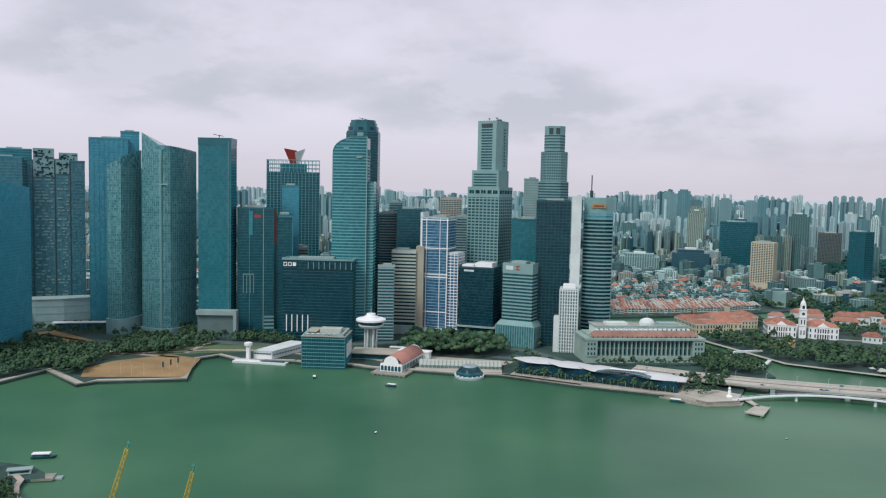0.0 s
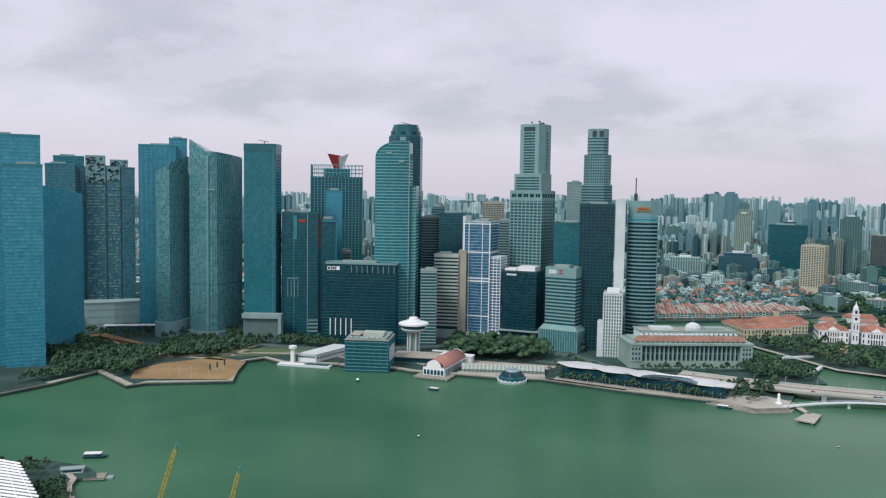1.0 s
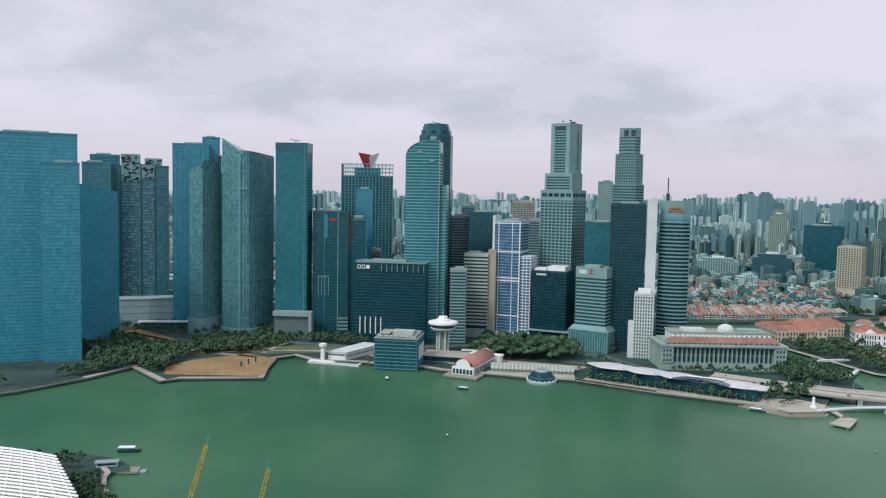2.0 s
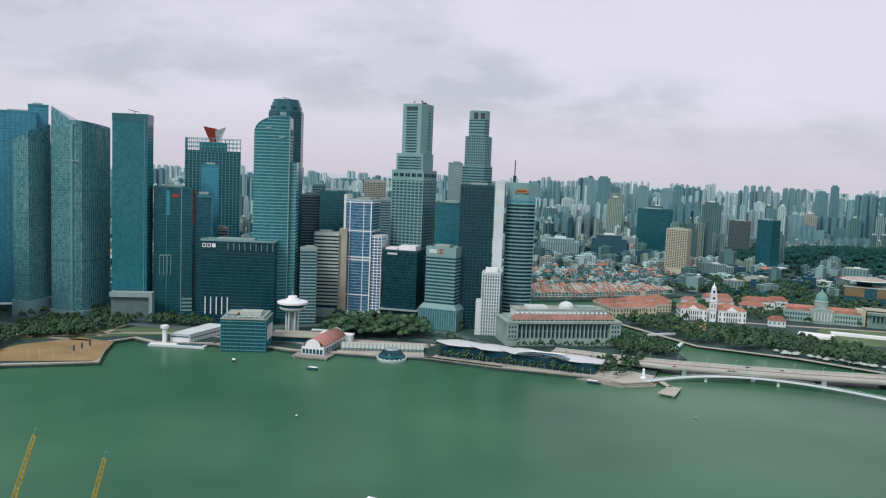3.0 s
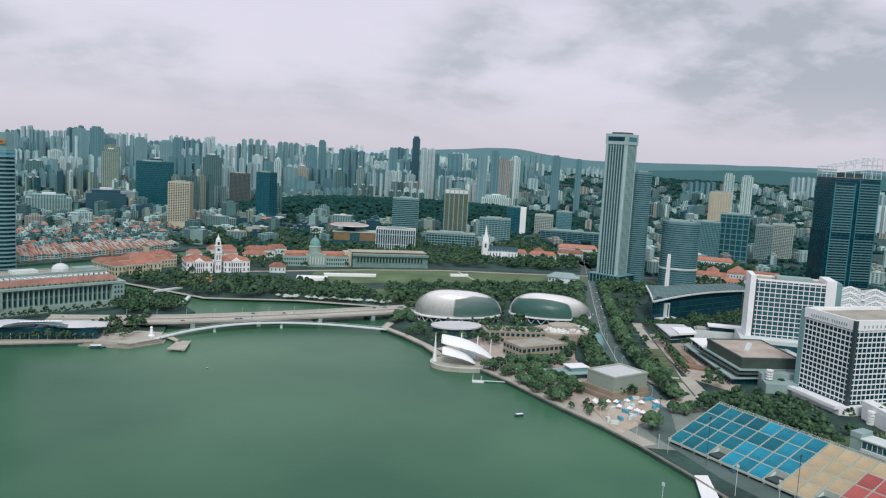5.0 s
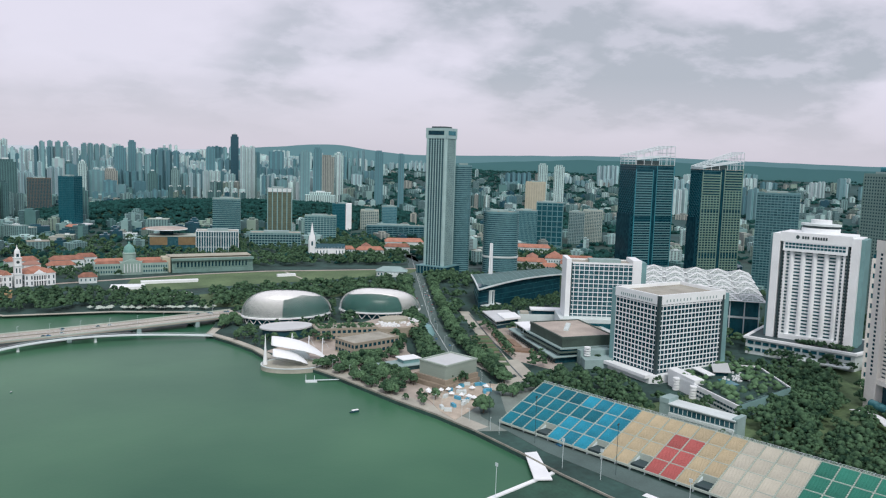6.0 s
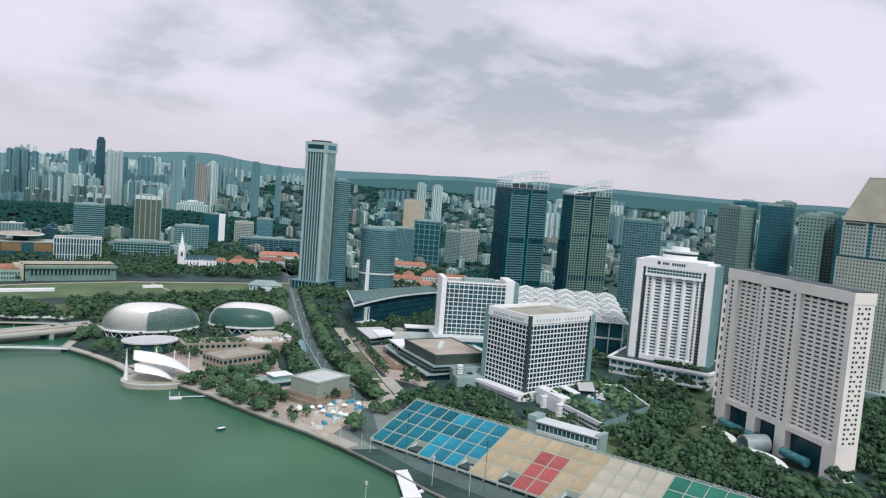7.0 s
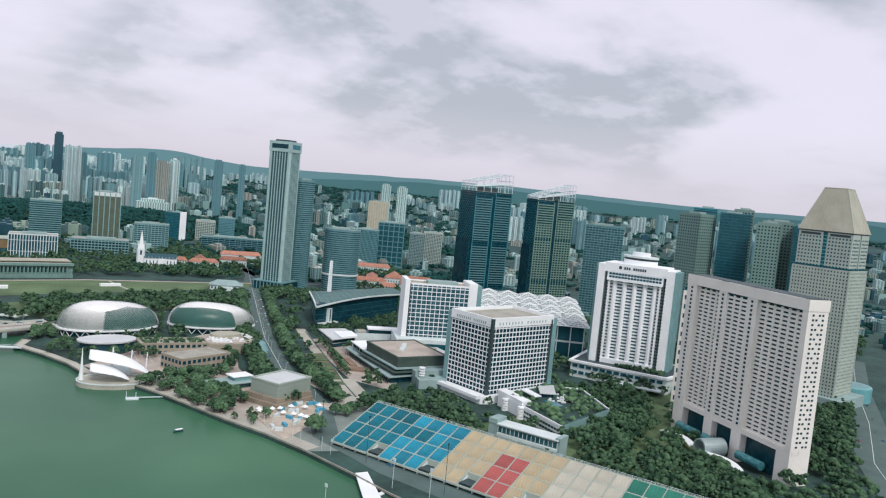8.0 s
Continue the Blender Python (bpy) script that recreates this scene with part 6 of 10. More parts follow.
# ---- east side buildings ----
def marina_blocks():
    e = thing("curved_roof_hall", "dark blue glass hall under sweeping silver roof", "building", 0, 0, GROUND)
    foot = [(838, 571), (1028, 557), (1072, 598), (916, 632)]
    part("glass_hall", Mesh().prism(foot, 0, 31), G_DARK, e)
    for z in (10, 17, 24):
        part("panel_joints", Mesh().ring(grown(foot, 0.3), grown(foot, -1), z, z + 0.5), NAVYBAND, e)
    part("white_bay", Mesh().box(860, 868, 566, 571, 6, 24), OFFWHITE, e)
    part("bay_slot", Mesh().box(863, 865, 565.6, 566.4, 7, 23), G_DARK, e)
    part("canopy", Mesh().prism([(842, 560), (872, 556), (874, 566), (842, 570)], 6, 7), OFFWHITE, e)

    def roof(u, v):
        a = Vector((833, 567)).lerp(Vector((1036, 552)), u)
        b = Vector((922, 642)).lerp(Vector((1078, 598)), u)
        p = a.lerp(b, v)
        return (p.x, p.y, 31 + 3.0 * math.sin(math.pi * u) * (1 - v) - 2.0 * (1 - u) ** 4 * (1 - v) + 1.5 * math.sin(math.pi * v))

    m = Mesh()
    m.sheet(roof, 16, 10, 1.0)
    part("sweeping_roof", m, mat("seamed_zinc_roof", (0.125, 0.165, 0.160), 0.75, vary=0.18, scale=0.05, fine=0.6), e, smooth=True)
    seam = Mesh()
    for k in range(1, 16):
        pts = [Vector(roof(k / 16, j / 8)) + Vector((0, 0, 0.15)) for j in range(9)]
        for a, b in zip(pts, pts[1:]):
            seam.bar(a, b, 0.22)
    part("roof_seams", seam, CONCRETE, e, kind="stuff")
    for edge in (lambda u, v: roof(u, 0.02 * v - 0.01), lambda u, v: roof(0.012 * v - 0.006, 0.012 + 0.988 * u)):
        m = Mesh()
        m.sheet(lambda u, v: Vector(edge(u, v)) + Vector((0, 0, 0.4)), 16, 1, 1.8)
        part("roof_lip", m, OFFWHITE, e)
    o = thing("obelisk", "four-pillared white memorial obelisk", "monument", 943, 623, GROUND, 20)
    for x, y in ((-1.7, -1.7), (1.7, -1.7), (-1.7, 1.7), (1.7, 1.7)):
        part("pillar", Mesh().prism(rect(2.6, 2.6, x, y), 0, 76, 0.6), WHITE, o)
    part("plinth", Mesh().box(-8, 8, -8, 8, 0, 2), PAVE, o)
    MALLDARK = mat("dark_bronze_cladding", (0.085, 0.085, 0.070), 0.6, vary=0.18, scale=0.08, fine=0.6)
    mall = thing("shopping_mall", "low stepped mall with brown terraces and pale roof", "building", 0, 0, GROUND)
    low = [(748, 466), (668, 364), (713, 340), (790, 440)]
    top = [(726, 426), (683, 364), (731, 333), (775, 395)]
    part("lower_level", Mesh().prism(grown(low, -3), 0, 6.4), G_DARK, mall)
    part("terrace_edge", Mesh().ring(grown(low, 1.0), grown(low, -9), 6.4, 7.4), CONCRETE, mall)
    part("middle_level", Mesh().prism(grown(top, 2), 6.4, 13), G_DARK, mall)
    part("middle_ledge", Mesh().ring(grown(top, 7), grown(top, -3), 10.2, 11.0), MALLDARK, mall)
    part("terrace_edge", Mesh().ring(grown(top, 3.5), grown(top, -4), 13, 14.2), CONCRETE, mall)
    part("top_level", Mesh().prism(top, 14.2, 23), MALLDARK, mall)
    part("roof_rim", Mesh().ring(grown(top, 0.6), grown(top, -1.2), 22, 24.6), MALLDARK, mall)
    part("pale_roof", Mesh().prism(grown(top, -1.2), 23, 23.8), PLAZA, mall)
    for k in range(24):
        a = Vector(low[0]).lerp(Vector(low[1]), (k + 0.5) / 24)
        part("terrace_mullion", Mesh().box(a.x - 0.25, a.x + 0.25, a.y - 0.25, a.y + 0.25, 0, 6.4), MALLDARK, mall)
    for k in range(9):
        x, y = 716 + 3.6 * k, 378 + 1.6 * k
        part("roof_unit", Mesh().box(x - 1.2, x + 1.2, y - 2.4, y + 2.4, 23.8, 25.4), OFFWHITE, mall)
    part("service_wing", Mesh().prism([(686, 344), (674, 334), (697, 316), (728, 334)], 0, 8.5), CONCRETE, mall)
    part("service_wall", Mesh().prism([(692, 352), (686, 345), (714, 326), (720, 334)], 0, 13.6), CONCRETE, mall)
    for k in range(5):
        part("spiral_stair", Mesh().prism(oval(6.4, 6.4, 16, 2, 690, 340), 7 + 2.4 * k, 8.3 + 2.4 * k), WHITE, mall)
    part("flat_canopy", Mesh().prism([(750, 461), (724, 430), (732, 425), (768, 449)], 14.2, 15.2), WHITE, mall)
    for x, y in ((748, 457), (762, 448), (735, 440)):
        part("canopy_post", Mesh().box(x - 0.3, x + 0.3, y - 0.3, y + 0.3, 7, 14.2), STEEL, mall)
    back = thing("mall_wing", "low pale mall wing with flat stepped roofs", "building", 0, 0, GROUND)
    part("wall", Mesh().prism([(776, 396), (734, 334), (768, 318), (815, 385)], 0, 12), GREYBAND, back)
    part("roof", Mesh().prism([(774, 394), (738, 336), (767, 321), (811, 385)], 12, 12.6), ROOFPINK, back)
    for k in range(6):
        part("roof_step", Mesh().box(752 + 7 * k, 757 + 7 * k, 340 + 7 * k, 350 + 7 * k, 12.6, 14.2 + (k % 3)), (CONCRETE, OFFWHITE, ROOFGREY)[k % 3], back)
    part("brown_roof", Mesh().prism([(790, 440), (768, 410), (800, 396), (824, 424)], 0, 10), ANNEX, back)
    cafe = thing("garden_pavilion", "dark glass pavilion with overhanging pale roof", "building", 0, 0, GROUND)
    shape = [(796, 536), (756, 490), (796, 480), (825, 517)]
    part("glass_wall", Mesh().prism(grown(shape, -3.5), 0, 9.6), G_DARK, cafe)
    part("mid_ledge", Mesh().ring(grown(shape, -2.6), grown(shape, -6), 4.6, 5.2), CONCRETE, cafe)
    part("roof", Mesh().prism(shape, 9.6, 10.8), ROOFPINK, cafe)
    part("skylight", Mesh().prism([(789, 510), (767, 485), (790, 477), (809, 498)], 10.8, 13), WHITE, cafe)
    bed = thing("brick_planter", "brown brick planter terraces beside garden walk", "planter", 0, 0, GROUND)
    BRICKBED = mat("brown_brick_paving", (0.27, 0.165, 0.115), 0.9, vary=0.22, scale=0.1, fine=0.9)
    part("long_wall", Mesh().prism([(738, 484), (676, 424), (681, 419), (743, 478)], 0, 1.6), BRICKBED, bed)
    part("stair_block", Mesh().prism([(681, 424), (692, 400), (702, 406), (696, 430)], 0, 2.4), BRICKBED, bed)
    part("inner_wall", Mesh().prism([(722, 452), (700, 428), (705, 423), (727, 447)], 0, 2.0), BRICKBED, bed)
    part("soil", Mesh().prism([(738, 474), (704, 440), (712, 432), (744, 464)], 0, 1.0), HALLBASE, bed)
    rnd = random.Random(71)
    m = Mesh()
    for k in range(150):
        u, v = rnd.random(), rnd.random()
        x, y = 700 + 52 * u - 12 * v + rnd.uniform(-3, 3), 436 + 48 * u + 6 - 16 * v
        clump(m, (x, y, GROUND + 1.8 + rnd.uniform(0, 1.6)), rnd.uniform(0.9, 2.4), rnd, 5)
    tagged(new("planter_shrubs", m.data("planter_shrubs", LEAF, True)), "green shrubs in the brick planters", "shrubs", kind="stuff")
    # thin dark strip laid along the walk
    solid("walk_channel", strip([(812, 566), (776, 530), (698, 452), (640, 398), (606, 362)], 1.6, 3.55, 0.2), DARKMETAL, "dark strip along garden walk", "channel", "structure")
    w = thing("white_link_building", "white curved link building beside hotel", "building", 838, 468, GROUND, -54)
    part("wall", Mesh().prism([(-36, -16), (20, -12), (30, 10), (-36, 14)], 0, 11), CONCRETE, w)
    part("window_band", Mesh().box(-36.3, -35.7, -15, 13, 5, 8), G_NAVY, w)
    part("ramp_wall", Mesh().prism([(-37, -17), (-34, -17), (20, -13.5), (20, -12)], 0, 13), OFFWHITE, w)
    part("roof_hall", Mesh().box(-20, 16, -6, 8, 11, 16), G_DARK, w)
    part("roof_step", Mesh().box(-22, 17, -8, 9, 16, 17.6), WHITE, w)
    part("roof_plant", Mesh().box(-34, -24, -8, 6, 11, 13.4), ROOFGREY, w)


def zigzag_hall():
    e = thing("convention_hall", "convention hall with white folded space-frame roof", "building", 985, 338, GROUND, -68)
    w, d, nx, ny, z0 = 138.0, 190.0, 5, 5, 44.0
    part("wall", Mesh().box(-w / 2 + 6, w / 2 - 6, -d / 2 + 8, d / 2 - 5, 0, z0 - 1), G_NAVY, e)
    part("mid_floor", Mesh().ring(rect(w - 9, d - 12), rect(w - 16, d - 20), 24, 26), OFFWHITE, e)
    post = Mesh().box(-0.6, 0.6, -0.6, 0.6, 0, z0).data("post", STEEL)
    for k in range(9):
        part("post", post, None, e, at=(-w / 2 + 6 + (w - 12) * k / 8, -d / 2 + 6.5, 0))
    panel = mat("pale_roof_panel", (0.36, 0.33, 0.31), 0.6, vary=0.08, scale=0.05, fine=0.6, each=0.15)
    a, b, h = w / nx / 2, d / ny / 2, 6.0
    # a pyramid a bay, under a frame of bars
    fold = Mesh().add([(-a, -b, 0), (a, -b, 0), (a, b, 0), (-a, b, 0), (0, 0, h)], [(0, 1, 4), (1, 2, 4), (2, 3, 4), (3, 0, 4), (3, 2, 1, 0)]).data("roof_fold", panel)
    f = Mesh()
    for s in ((-a, -b), (a, -b), (a, b), (-a, b)):
        f.bar((*s, 0.8), (0, 0, h + 0.8), 0.5)
    for p, q2 in (((-a, -b), (a, -b)), ((a, -b), (a, b)), ((a, b), (-a, b)), ((-a, b), (-a, -b))):
        f.bar((*p, 0.8), (*q2, 0.8), 0.5)
        for k in (1, 2, 3):
            u = k / 4
            m0 = Vector((p[0], p[1], 0.8)).lerp(Vector((0, 0, h + 0.8)), u)
            m1 = Vector((q2[0], q2[1], 0.8)).lerp(Vector((0, 0, h + 0.8)), u)
            f.bar(m0, m1, 0.28)
            f.bar((p[0] + (q2[0] - p[0]) * u, p[1] + (q2[1] - p[1]) * u, 0.8), (0, 0, h + 0.8), 0.22)
    truss = f.data("roof_truss", WHITE)
    for i in range(nx):
        for j in range(ny):
            p = part("roof_fold", fold, None, e, at=(-w / 2 + (i + 0.5) * w / nx, -d / 2 + (j + 0.5) * d / ny, z0 + 2.0 * j))
            part("roof_truss", truss, None, p)


marina_blocks()
zigzag_hall()


# ---- the towers' special parts ----
def crowns():
    # funnel and lattice crown
    h = 222
    frame_m = Mesh()
    P = rect(79, 50)
    for i in range(4):
        a, b = Vector(P[i]), Vector(P[(i + 1) % 4])
        n = 14 if i % 2 == 0 else 9
        for k in range(n + 1):
            p = a.lerp(b, k / n)
            frame_m.bar((p.x, p.y, h - 1), (p.x, p.y, h + 18), 0.4)
        for z in (h + 6, h + 12, h + 18):
            frame_m.bar((a.x, a.y, z), (b.x, b.y, z), 0.45)
    part("crown_frame", frame_m, GREENBAND, CROWNED)
    part("roof", Mesh().prism(rect(78, 49), h - 1, h), ROOFGREY, CROWNED)
    part("roof_core", Mesh().prism(rect(40, 26), h, h + 13), G_TEAL, CROWNED)
    part("funnel", Mesh().add([(-5, -6, h + 12), (7, -6, h + 12), (7, 6, h + 12), (-5, 6, h + 12), (-15, -14, h + 36), (5, -11, h + 33), (5, 12, h + 33), (-15, 14, h + 36)],
                              [(3, 2, 1, 0), (4, 5, 6, 7), (0, 1, 5, 4), (1, 2, 6, 5), (2, 3, 7, 6), (3, 0, 4, 7)]), RED, CROWNED, "red funnel")
    part("funnel", Mesh().add([(4, -6.5, h + 12), (8, -6.5, h + 12), (8, 6, h + 12), (4, 6, h + 12), (2, -13, h + 30), (17, -12, h + 36), (17, 12, h + 36), (2, 13, h + 30)],
                              [(3, 2, 1, 0), (4, 5, 6, 7), (0, 1, 5, 4), (1, 2, 6, 5), (2, 3, 7, 6), (3, 0, 4, 7)]), OFFWHITE, CROWNED, "pale funnel petal")
    # pale dashes in two bays, dimmer ones in the third, and patchwork crowns
    r = random.Random(5)
    for x0, x1, material, fill in ((-29, -3, SHAFT, 0.62), (-1, 17, SHAFT, 0.56), (19, 37, TEALBAND, 0.7), (-37.4, -31, TEALBAND, 0.8)):
        dash = {k: Mesh().box(-k / 2, k / 2, -0.5, 0.2, 0, 1.9).data("pale_panel", material) for k in (3.0, 5.0, 8.0)}
        for k in range(44):
            x = x0 + r.uniform(0, 3)
            while x < x1 - 3:
                long = r.choice([q for q in dash if x + q <= x1])
                if r.random() < fill:
                    part("pale_panel", dash[long], None, PATTERN, at=(x + long / 2, -25.1, 12 + 4.4 * k))
                x += long + r.uniform(1.0, 4.5)
    for x0, x1, y0, z0, z1 in ((-30, -3, -25.9, 206, 247), (-1, 17, -25.7, 211, 231), (3, 28, -12, 231, 242)):
        part("crown_block", Mesh().box(x0, x1, y0, y0 + 14, z0, z1), SHAFT, PATTERN)
        spot = [Mesh().box(-w / 2, w / 2, -0.4, 0.2, 0, 1.9).data("dark_panel", G_DARK) for w in (1.6, 2.6, 4.2)]
        for k in range(int((x1 - x0) * (z1 - z0) / 15)):
            part("dark_panel", r.choice(spot), None, PATTERN, at=(r.uniform(x0 + 2.2, x1 - 2.2), y0 - 0.1, z0 + 0.6 + 2.0 * r.randrange(int((z1 - z0 - 3) / 2))))
    for x in (-30.5, -2, 18):
        part("facade_slot", Mesh().box(x - 0.7, x + 0.7, -25.4, -24.9, 8, 228), DARKMETAL, PATTERN)
    # open roof frames
    for tw, w, d, tops in ((SB1, 49, 66, (15, 30)), (SB2, 35, 66, (5, 27))):
        base = 193 if tw is SB1 else 189
        part("roof", Mesh().prism(rect(w, d), base, base + 0.5), ROOFGREY, tw)
        part("plant_room", Mesh().prism(rect(w * 0.5, d * 0.4), base, base + 7), DARKMETAL, tw)
        f = Mesh()
        for i in range(5):
            for j in range(6):
                x, y = -w / 2 + w * i / 4, -d / 2 + d * j / 5
                z = base + tops[0] + (tops[1] - tops[0]) * j / 5
                if i in (0, 4) or j in (0, 5):
                    f.bar((x, y, base), (x, y, z), 0.5)
                if i < 4:
                    f.bar((x, y, z), (x + w / 4, y, z), 0.5)
                if i < 4 and j in (0, 5):
                    for lv in (0.3, 0.65):
                        f.bar((x, y, base + (z - base) * lv), (x + w / 4, y, base + (z - base) * lv), 0.6)
                if j < 5:
                    z2 = base + tops[0] + (tops[1] - tops[0]) * (j + 1) / 5
                    f.bar((x, y, z), (x, y + d / 5, z2), 0.5)
                    f.bar((x, y, (z + base) / 2), (x, y + d / 5, (z2 + base) / 2), 0.6)
        part("roof_frame", f, STEEL, tw)
    # sign boards and letters
    for k, x in enumerate((-42, -36, -30)):
        part("sign_shape", Mesh().ring(rect(4.6, 5.0), rect(3.0, 3.2), -0.3, 0.3) if k < 2 else Mesh().box(-2.2, 2.2, -2.4, 2.4, -0.3, 0.3), WHITE, DARK_OFFICE).matrix_basis = pose(x, -15.1, 99.5, 90)
    part("sign_board", Mesh().box(39, 46, 3, 10, 96, 99), WHITE, DARK_OFFICE)
    data = Mesh().box(-0.6, 0.6, -0.8, 0.2, 0, 22).data("lobby_fin", WHITE)
    for k in range(5):
        part("lobby_fin", data, None, DARK_OFFICE, at=(-40 + 7 * k, -14.6, 12))
    part("crown_slot", Mesh().box(-12, 44, -14.9, -13.9, 94, 103), G_DARK, DARK_OFFICE)
    part("roof_edge", Mesh().ring(rect(93.6, 29.6), rect(89, 25), 105, 107.4), GREYBAND, DARK_OFFICE)
    data = Mesh().box(-0.4, 0.4, -0.9, 0.2, 0, 9).data("crown_fin", SHAFT)
    for k in range(9):
        part("crown_fin", data, None, DARK_OFFICE, at=(-12 + 7 * k, -14.8, 94))


crowns()


# ---- lawns, roads and squares ----
def near_line(x, y, line, gap):
    p = Vector((x, y))
    for a, b in zip(line, line[1:]):
        a, b = Vector(a), Vector(b)
        t = max(0.0, min(1.0, (p - a).dot(b - a) / (b - a).length_squared))
        if (a + (b - a) * t - p).length < gap:
            return True
    return False


def inside(x, y, poly):
    hit = False
    for (x0, y0), (x1, y1) in zip(poly, poly[1:] + poly[:1]):
        if (y0 > y) != (y1 > y) and x < (x1 - x0) * (y - y0) / (y1 - y0) + x0:
            hit = not hit
    return hit


WATERSIDE = SHORE_WEST + RIVER + SHORE_EAST + [(5200, -420), (5200, 5200), (-5200, 5200), (-5200, 0)]
AVENUE = [(1240, 1015), (968, 775), (850, 670), (738, 570), (636, 467), (560, 370), (500, 322), (470, 250), (452, 170), (430, 60), (415, -80)]
GARDEN_WAY = [(820, 580), (778, 539), (698, 460), (646, 408), (610, 362), (556, 362)]
BAY_ROAD = [(1300, -55), (1073, -53), (900, -60), (752, -58), (640, -75), (520, -120)]
CIVIC_ROAD = [(1010, 904), (1110, 850), (1240, 760)]
WEST_ROAD = [(-700, 1000), (-520, 1010), (-400, 985), (-300, 1005), (-200, 985), (-110, 1005), (20, 1040), (110, 985), (160, 905)]
NORTH_ROAD = [(1110, 850), (1210, 1000), (1330, 1200), (1500, 1500)]
ROADS = [(AVENUE, 21), (GARDEN_WAY, 12), (BAY_ROAD, 30), (CIVIC_ROAD, 14), (WEST_ROAD, 18), (NORTH_ROAD, 18)]
for line, width in ROADS:
    pale = width == 12
    solid("road", strip(line, width, 3.3 if not pale else 3.4, 0.4), PAVE if pale else ROAD, "pale paved garden walk" if pale else "grey asphalt city road with lanes", "road", "structure")
    if width > 20:
        solid("lane_markings", strip(line[:6], 0.35, 3.34, 0.1), WHITE, "white painted lane line", "road marking", "structure")
solid("lawn", patch([(662, 1080), (744, 1056), (860, 1006), (1010, 900), (1080, 858), (1026, 838), (981, 850), (864, 882), (756, 925), (657, 955), (590, 992)], 3.4), GRASS, "worn green playing field", "lawn", "structure")
solid("road", strip([(560, 1110), (650, 1085), (744, 1060), (862, 1010), (1012, 904), (1082, 862)], 8, 3.45, 0.4), PLAZA, "tan paved road along playing field", "road", "structure")
solid("park_path", strip([(880, 985), (845, 900), (800, 800)], 4, 3.5, 0.3), PAVE, "pale path across playing field", "path", "structure")
solid("dirt_square", patch([(420, 1050), (455, 1108), (498, 1099), (470, 1040), (436, 1036)], 3.4), DRY, "dry brown dirt square before theatre", "field", "structure")
solid("dry_field", patch([(-366, 802), (-380, 842), (-364, 878), (-315, 920), (-273, 899), (-264, 821), (-265, 811)], 3.5), DRY, "dry brown waterfront field", "field", "structure")
solid("dry_field", patch([(-441, 927), (-437, 995), (-519, 1059), (-536, 1036)], 3.5), DRY, "dry brown fenced field", "field", "structure")
solid("lawn", patch([(-637, 1227), (-556, 1262), (-526, 1169), (-555, 1068)], 3.5), PLAZA, "pinkish paved square before curved hall", "pavement", "structure")
solid("building_site", patch([(508, 400), (480, 358), (471, 338), (520, 346), (572, 368), (560, 392)], 3.6), mat("sandy_paving", (0.52, 0.40, 0.32), 0.9, vary=0.2, scale=0.1, fine=0.9), "sandy event ground beside promenade", "ground", "structure")
solid("garden_square", patch([(712, 495), (616, 408), (632, 390), (728, 482)], 3.45), mat("brown_planting_bed", (0.17, 0.13, 0.09), 0.95, vary=0.25, scale=0.1, fine=0.8), "brown planted terraces beside avenue", "garden bed", "structure")
for k in range(7):
    u0, u1 = k / 7 + 0.02, (k + 0.72) / 7
    a, b, c, d = (Vector((616, 408)).lerp(Vector((712, 495)), u) if q else Vector((632, 390)).lerp(Vector((728, 482)), u) for u, q in ((u0, 1), (u1, 1), (u1, 0), (u0, 0)))
    solid("hedge_terrace", Mesh().prism([tuple(a), tuple(d), tuple(c), tuple(b)], 3.3, 4.3 if k % 2 else 3.8), GRASS, "clipped green lawn terrace with low hedge", "hedge", group="garden terraces")
solid("plaza", patch([(615, 425), (596, 385), (625, 362), (660, 400)], 3.5), PAVE, "pale paved plaza corner", "pavement", "structure")
solid("plaza", patch([(-60, 900), (-100, 935), (-40, 945), (90, 920), (75, 900)], 3.2), PLAZA, "tan paved pier square", "pavement", "structure")

for line in ([(-470, 870), (-430, 905), (-350, 925), (-280, 950), (-200, 955), (-150, 930)], [(-520, 1030), (-440, 985), (-380, 925), (-300, 905)], [(-300, 930), (-290, 1000)]):
    solid("park_path", strip(line, 6, 3.5, 0.4), PLAZA, "tan paved park path", "path", "structure")
solid("plaza", patch([(494, 482), (479, 401), (473, 357), (463, 314), (500, 318), (545, 345), (520, 400), (510, 480)], 3.22), PLAZA, "tan paved waterfront square", "pavement", "structure")
solid("forecourt", patch([(471, 338), (520, 346), (572, 368), (605, 352), (545, 300), (500, 318), (478, 296), (461, 314)], 3.27), mat("worn_tan_asphalt", (0.27, 0.235, 0.21), 0.9, vary=0.18, scale=0.06, fine=0.8), "worn tan asphalt forecourt beside the stand", "road", "structure")
solid("plaza", patch([(512, 600), (505, 480), (488, 400), (520, 398), (560, 430), (610, 500), (660, 545), (600, 620)], 3.25), PLAZA, "tan paved square round theatre annex", "pavement", "structure")
solid("plaza", patch([(655, 400), (700, 452), (780, 535), (845, 515), (800, 480), (690, 365), (650, 350)], 3.25), PLAZA, "tan paved walks before shopping mall", "pavement", "structure")
solid("lawn", patch([(600, 250), (640, 232), (800, 215), (870, 130), (800, 60), (620, 60), (560, 140), (556, 250)], 3.2), GRASS, "shaded green hotel garden", "lawn", "structure")
solid("lawn", patch([(655, 905), (860, 838), (960, 790), (900, 740), (640, 800), (600, 830)], 3.2), GRASS, "shaded green park lawn under trees", "lawn", "structure")
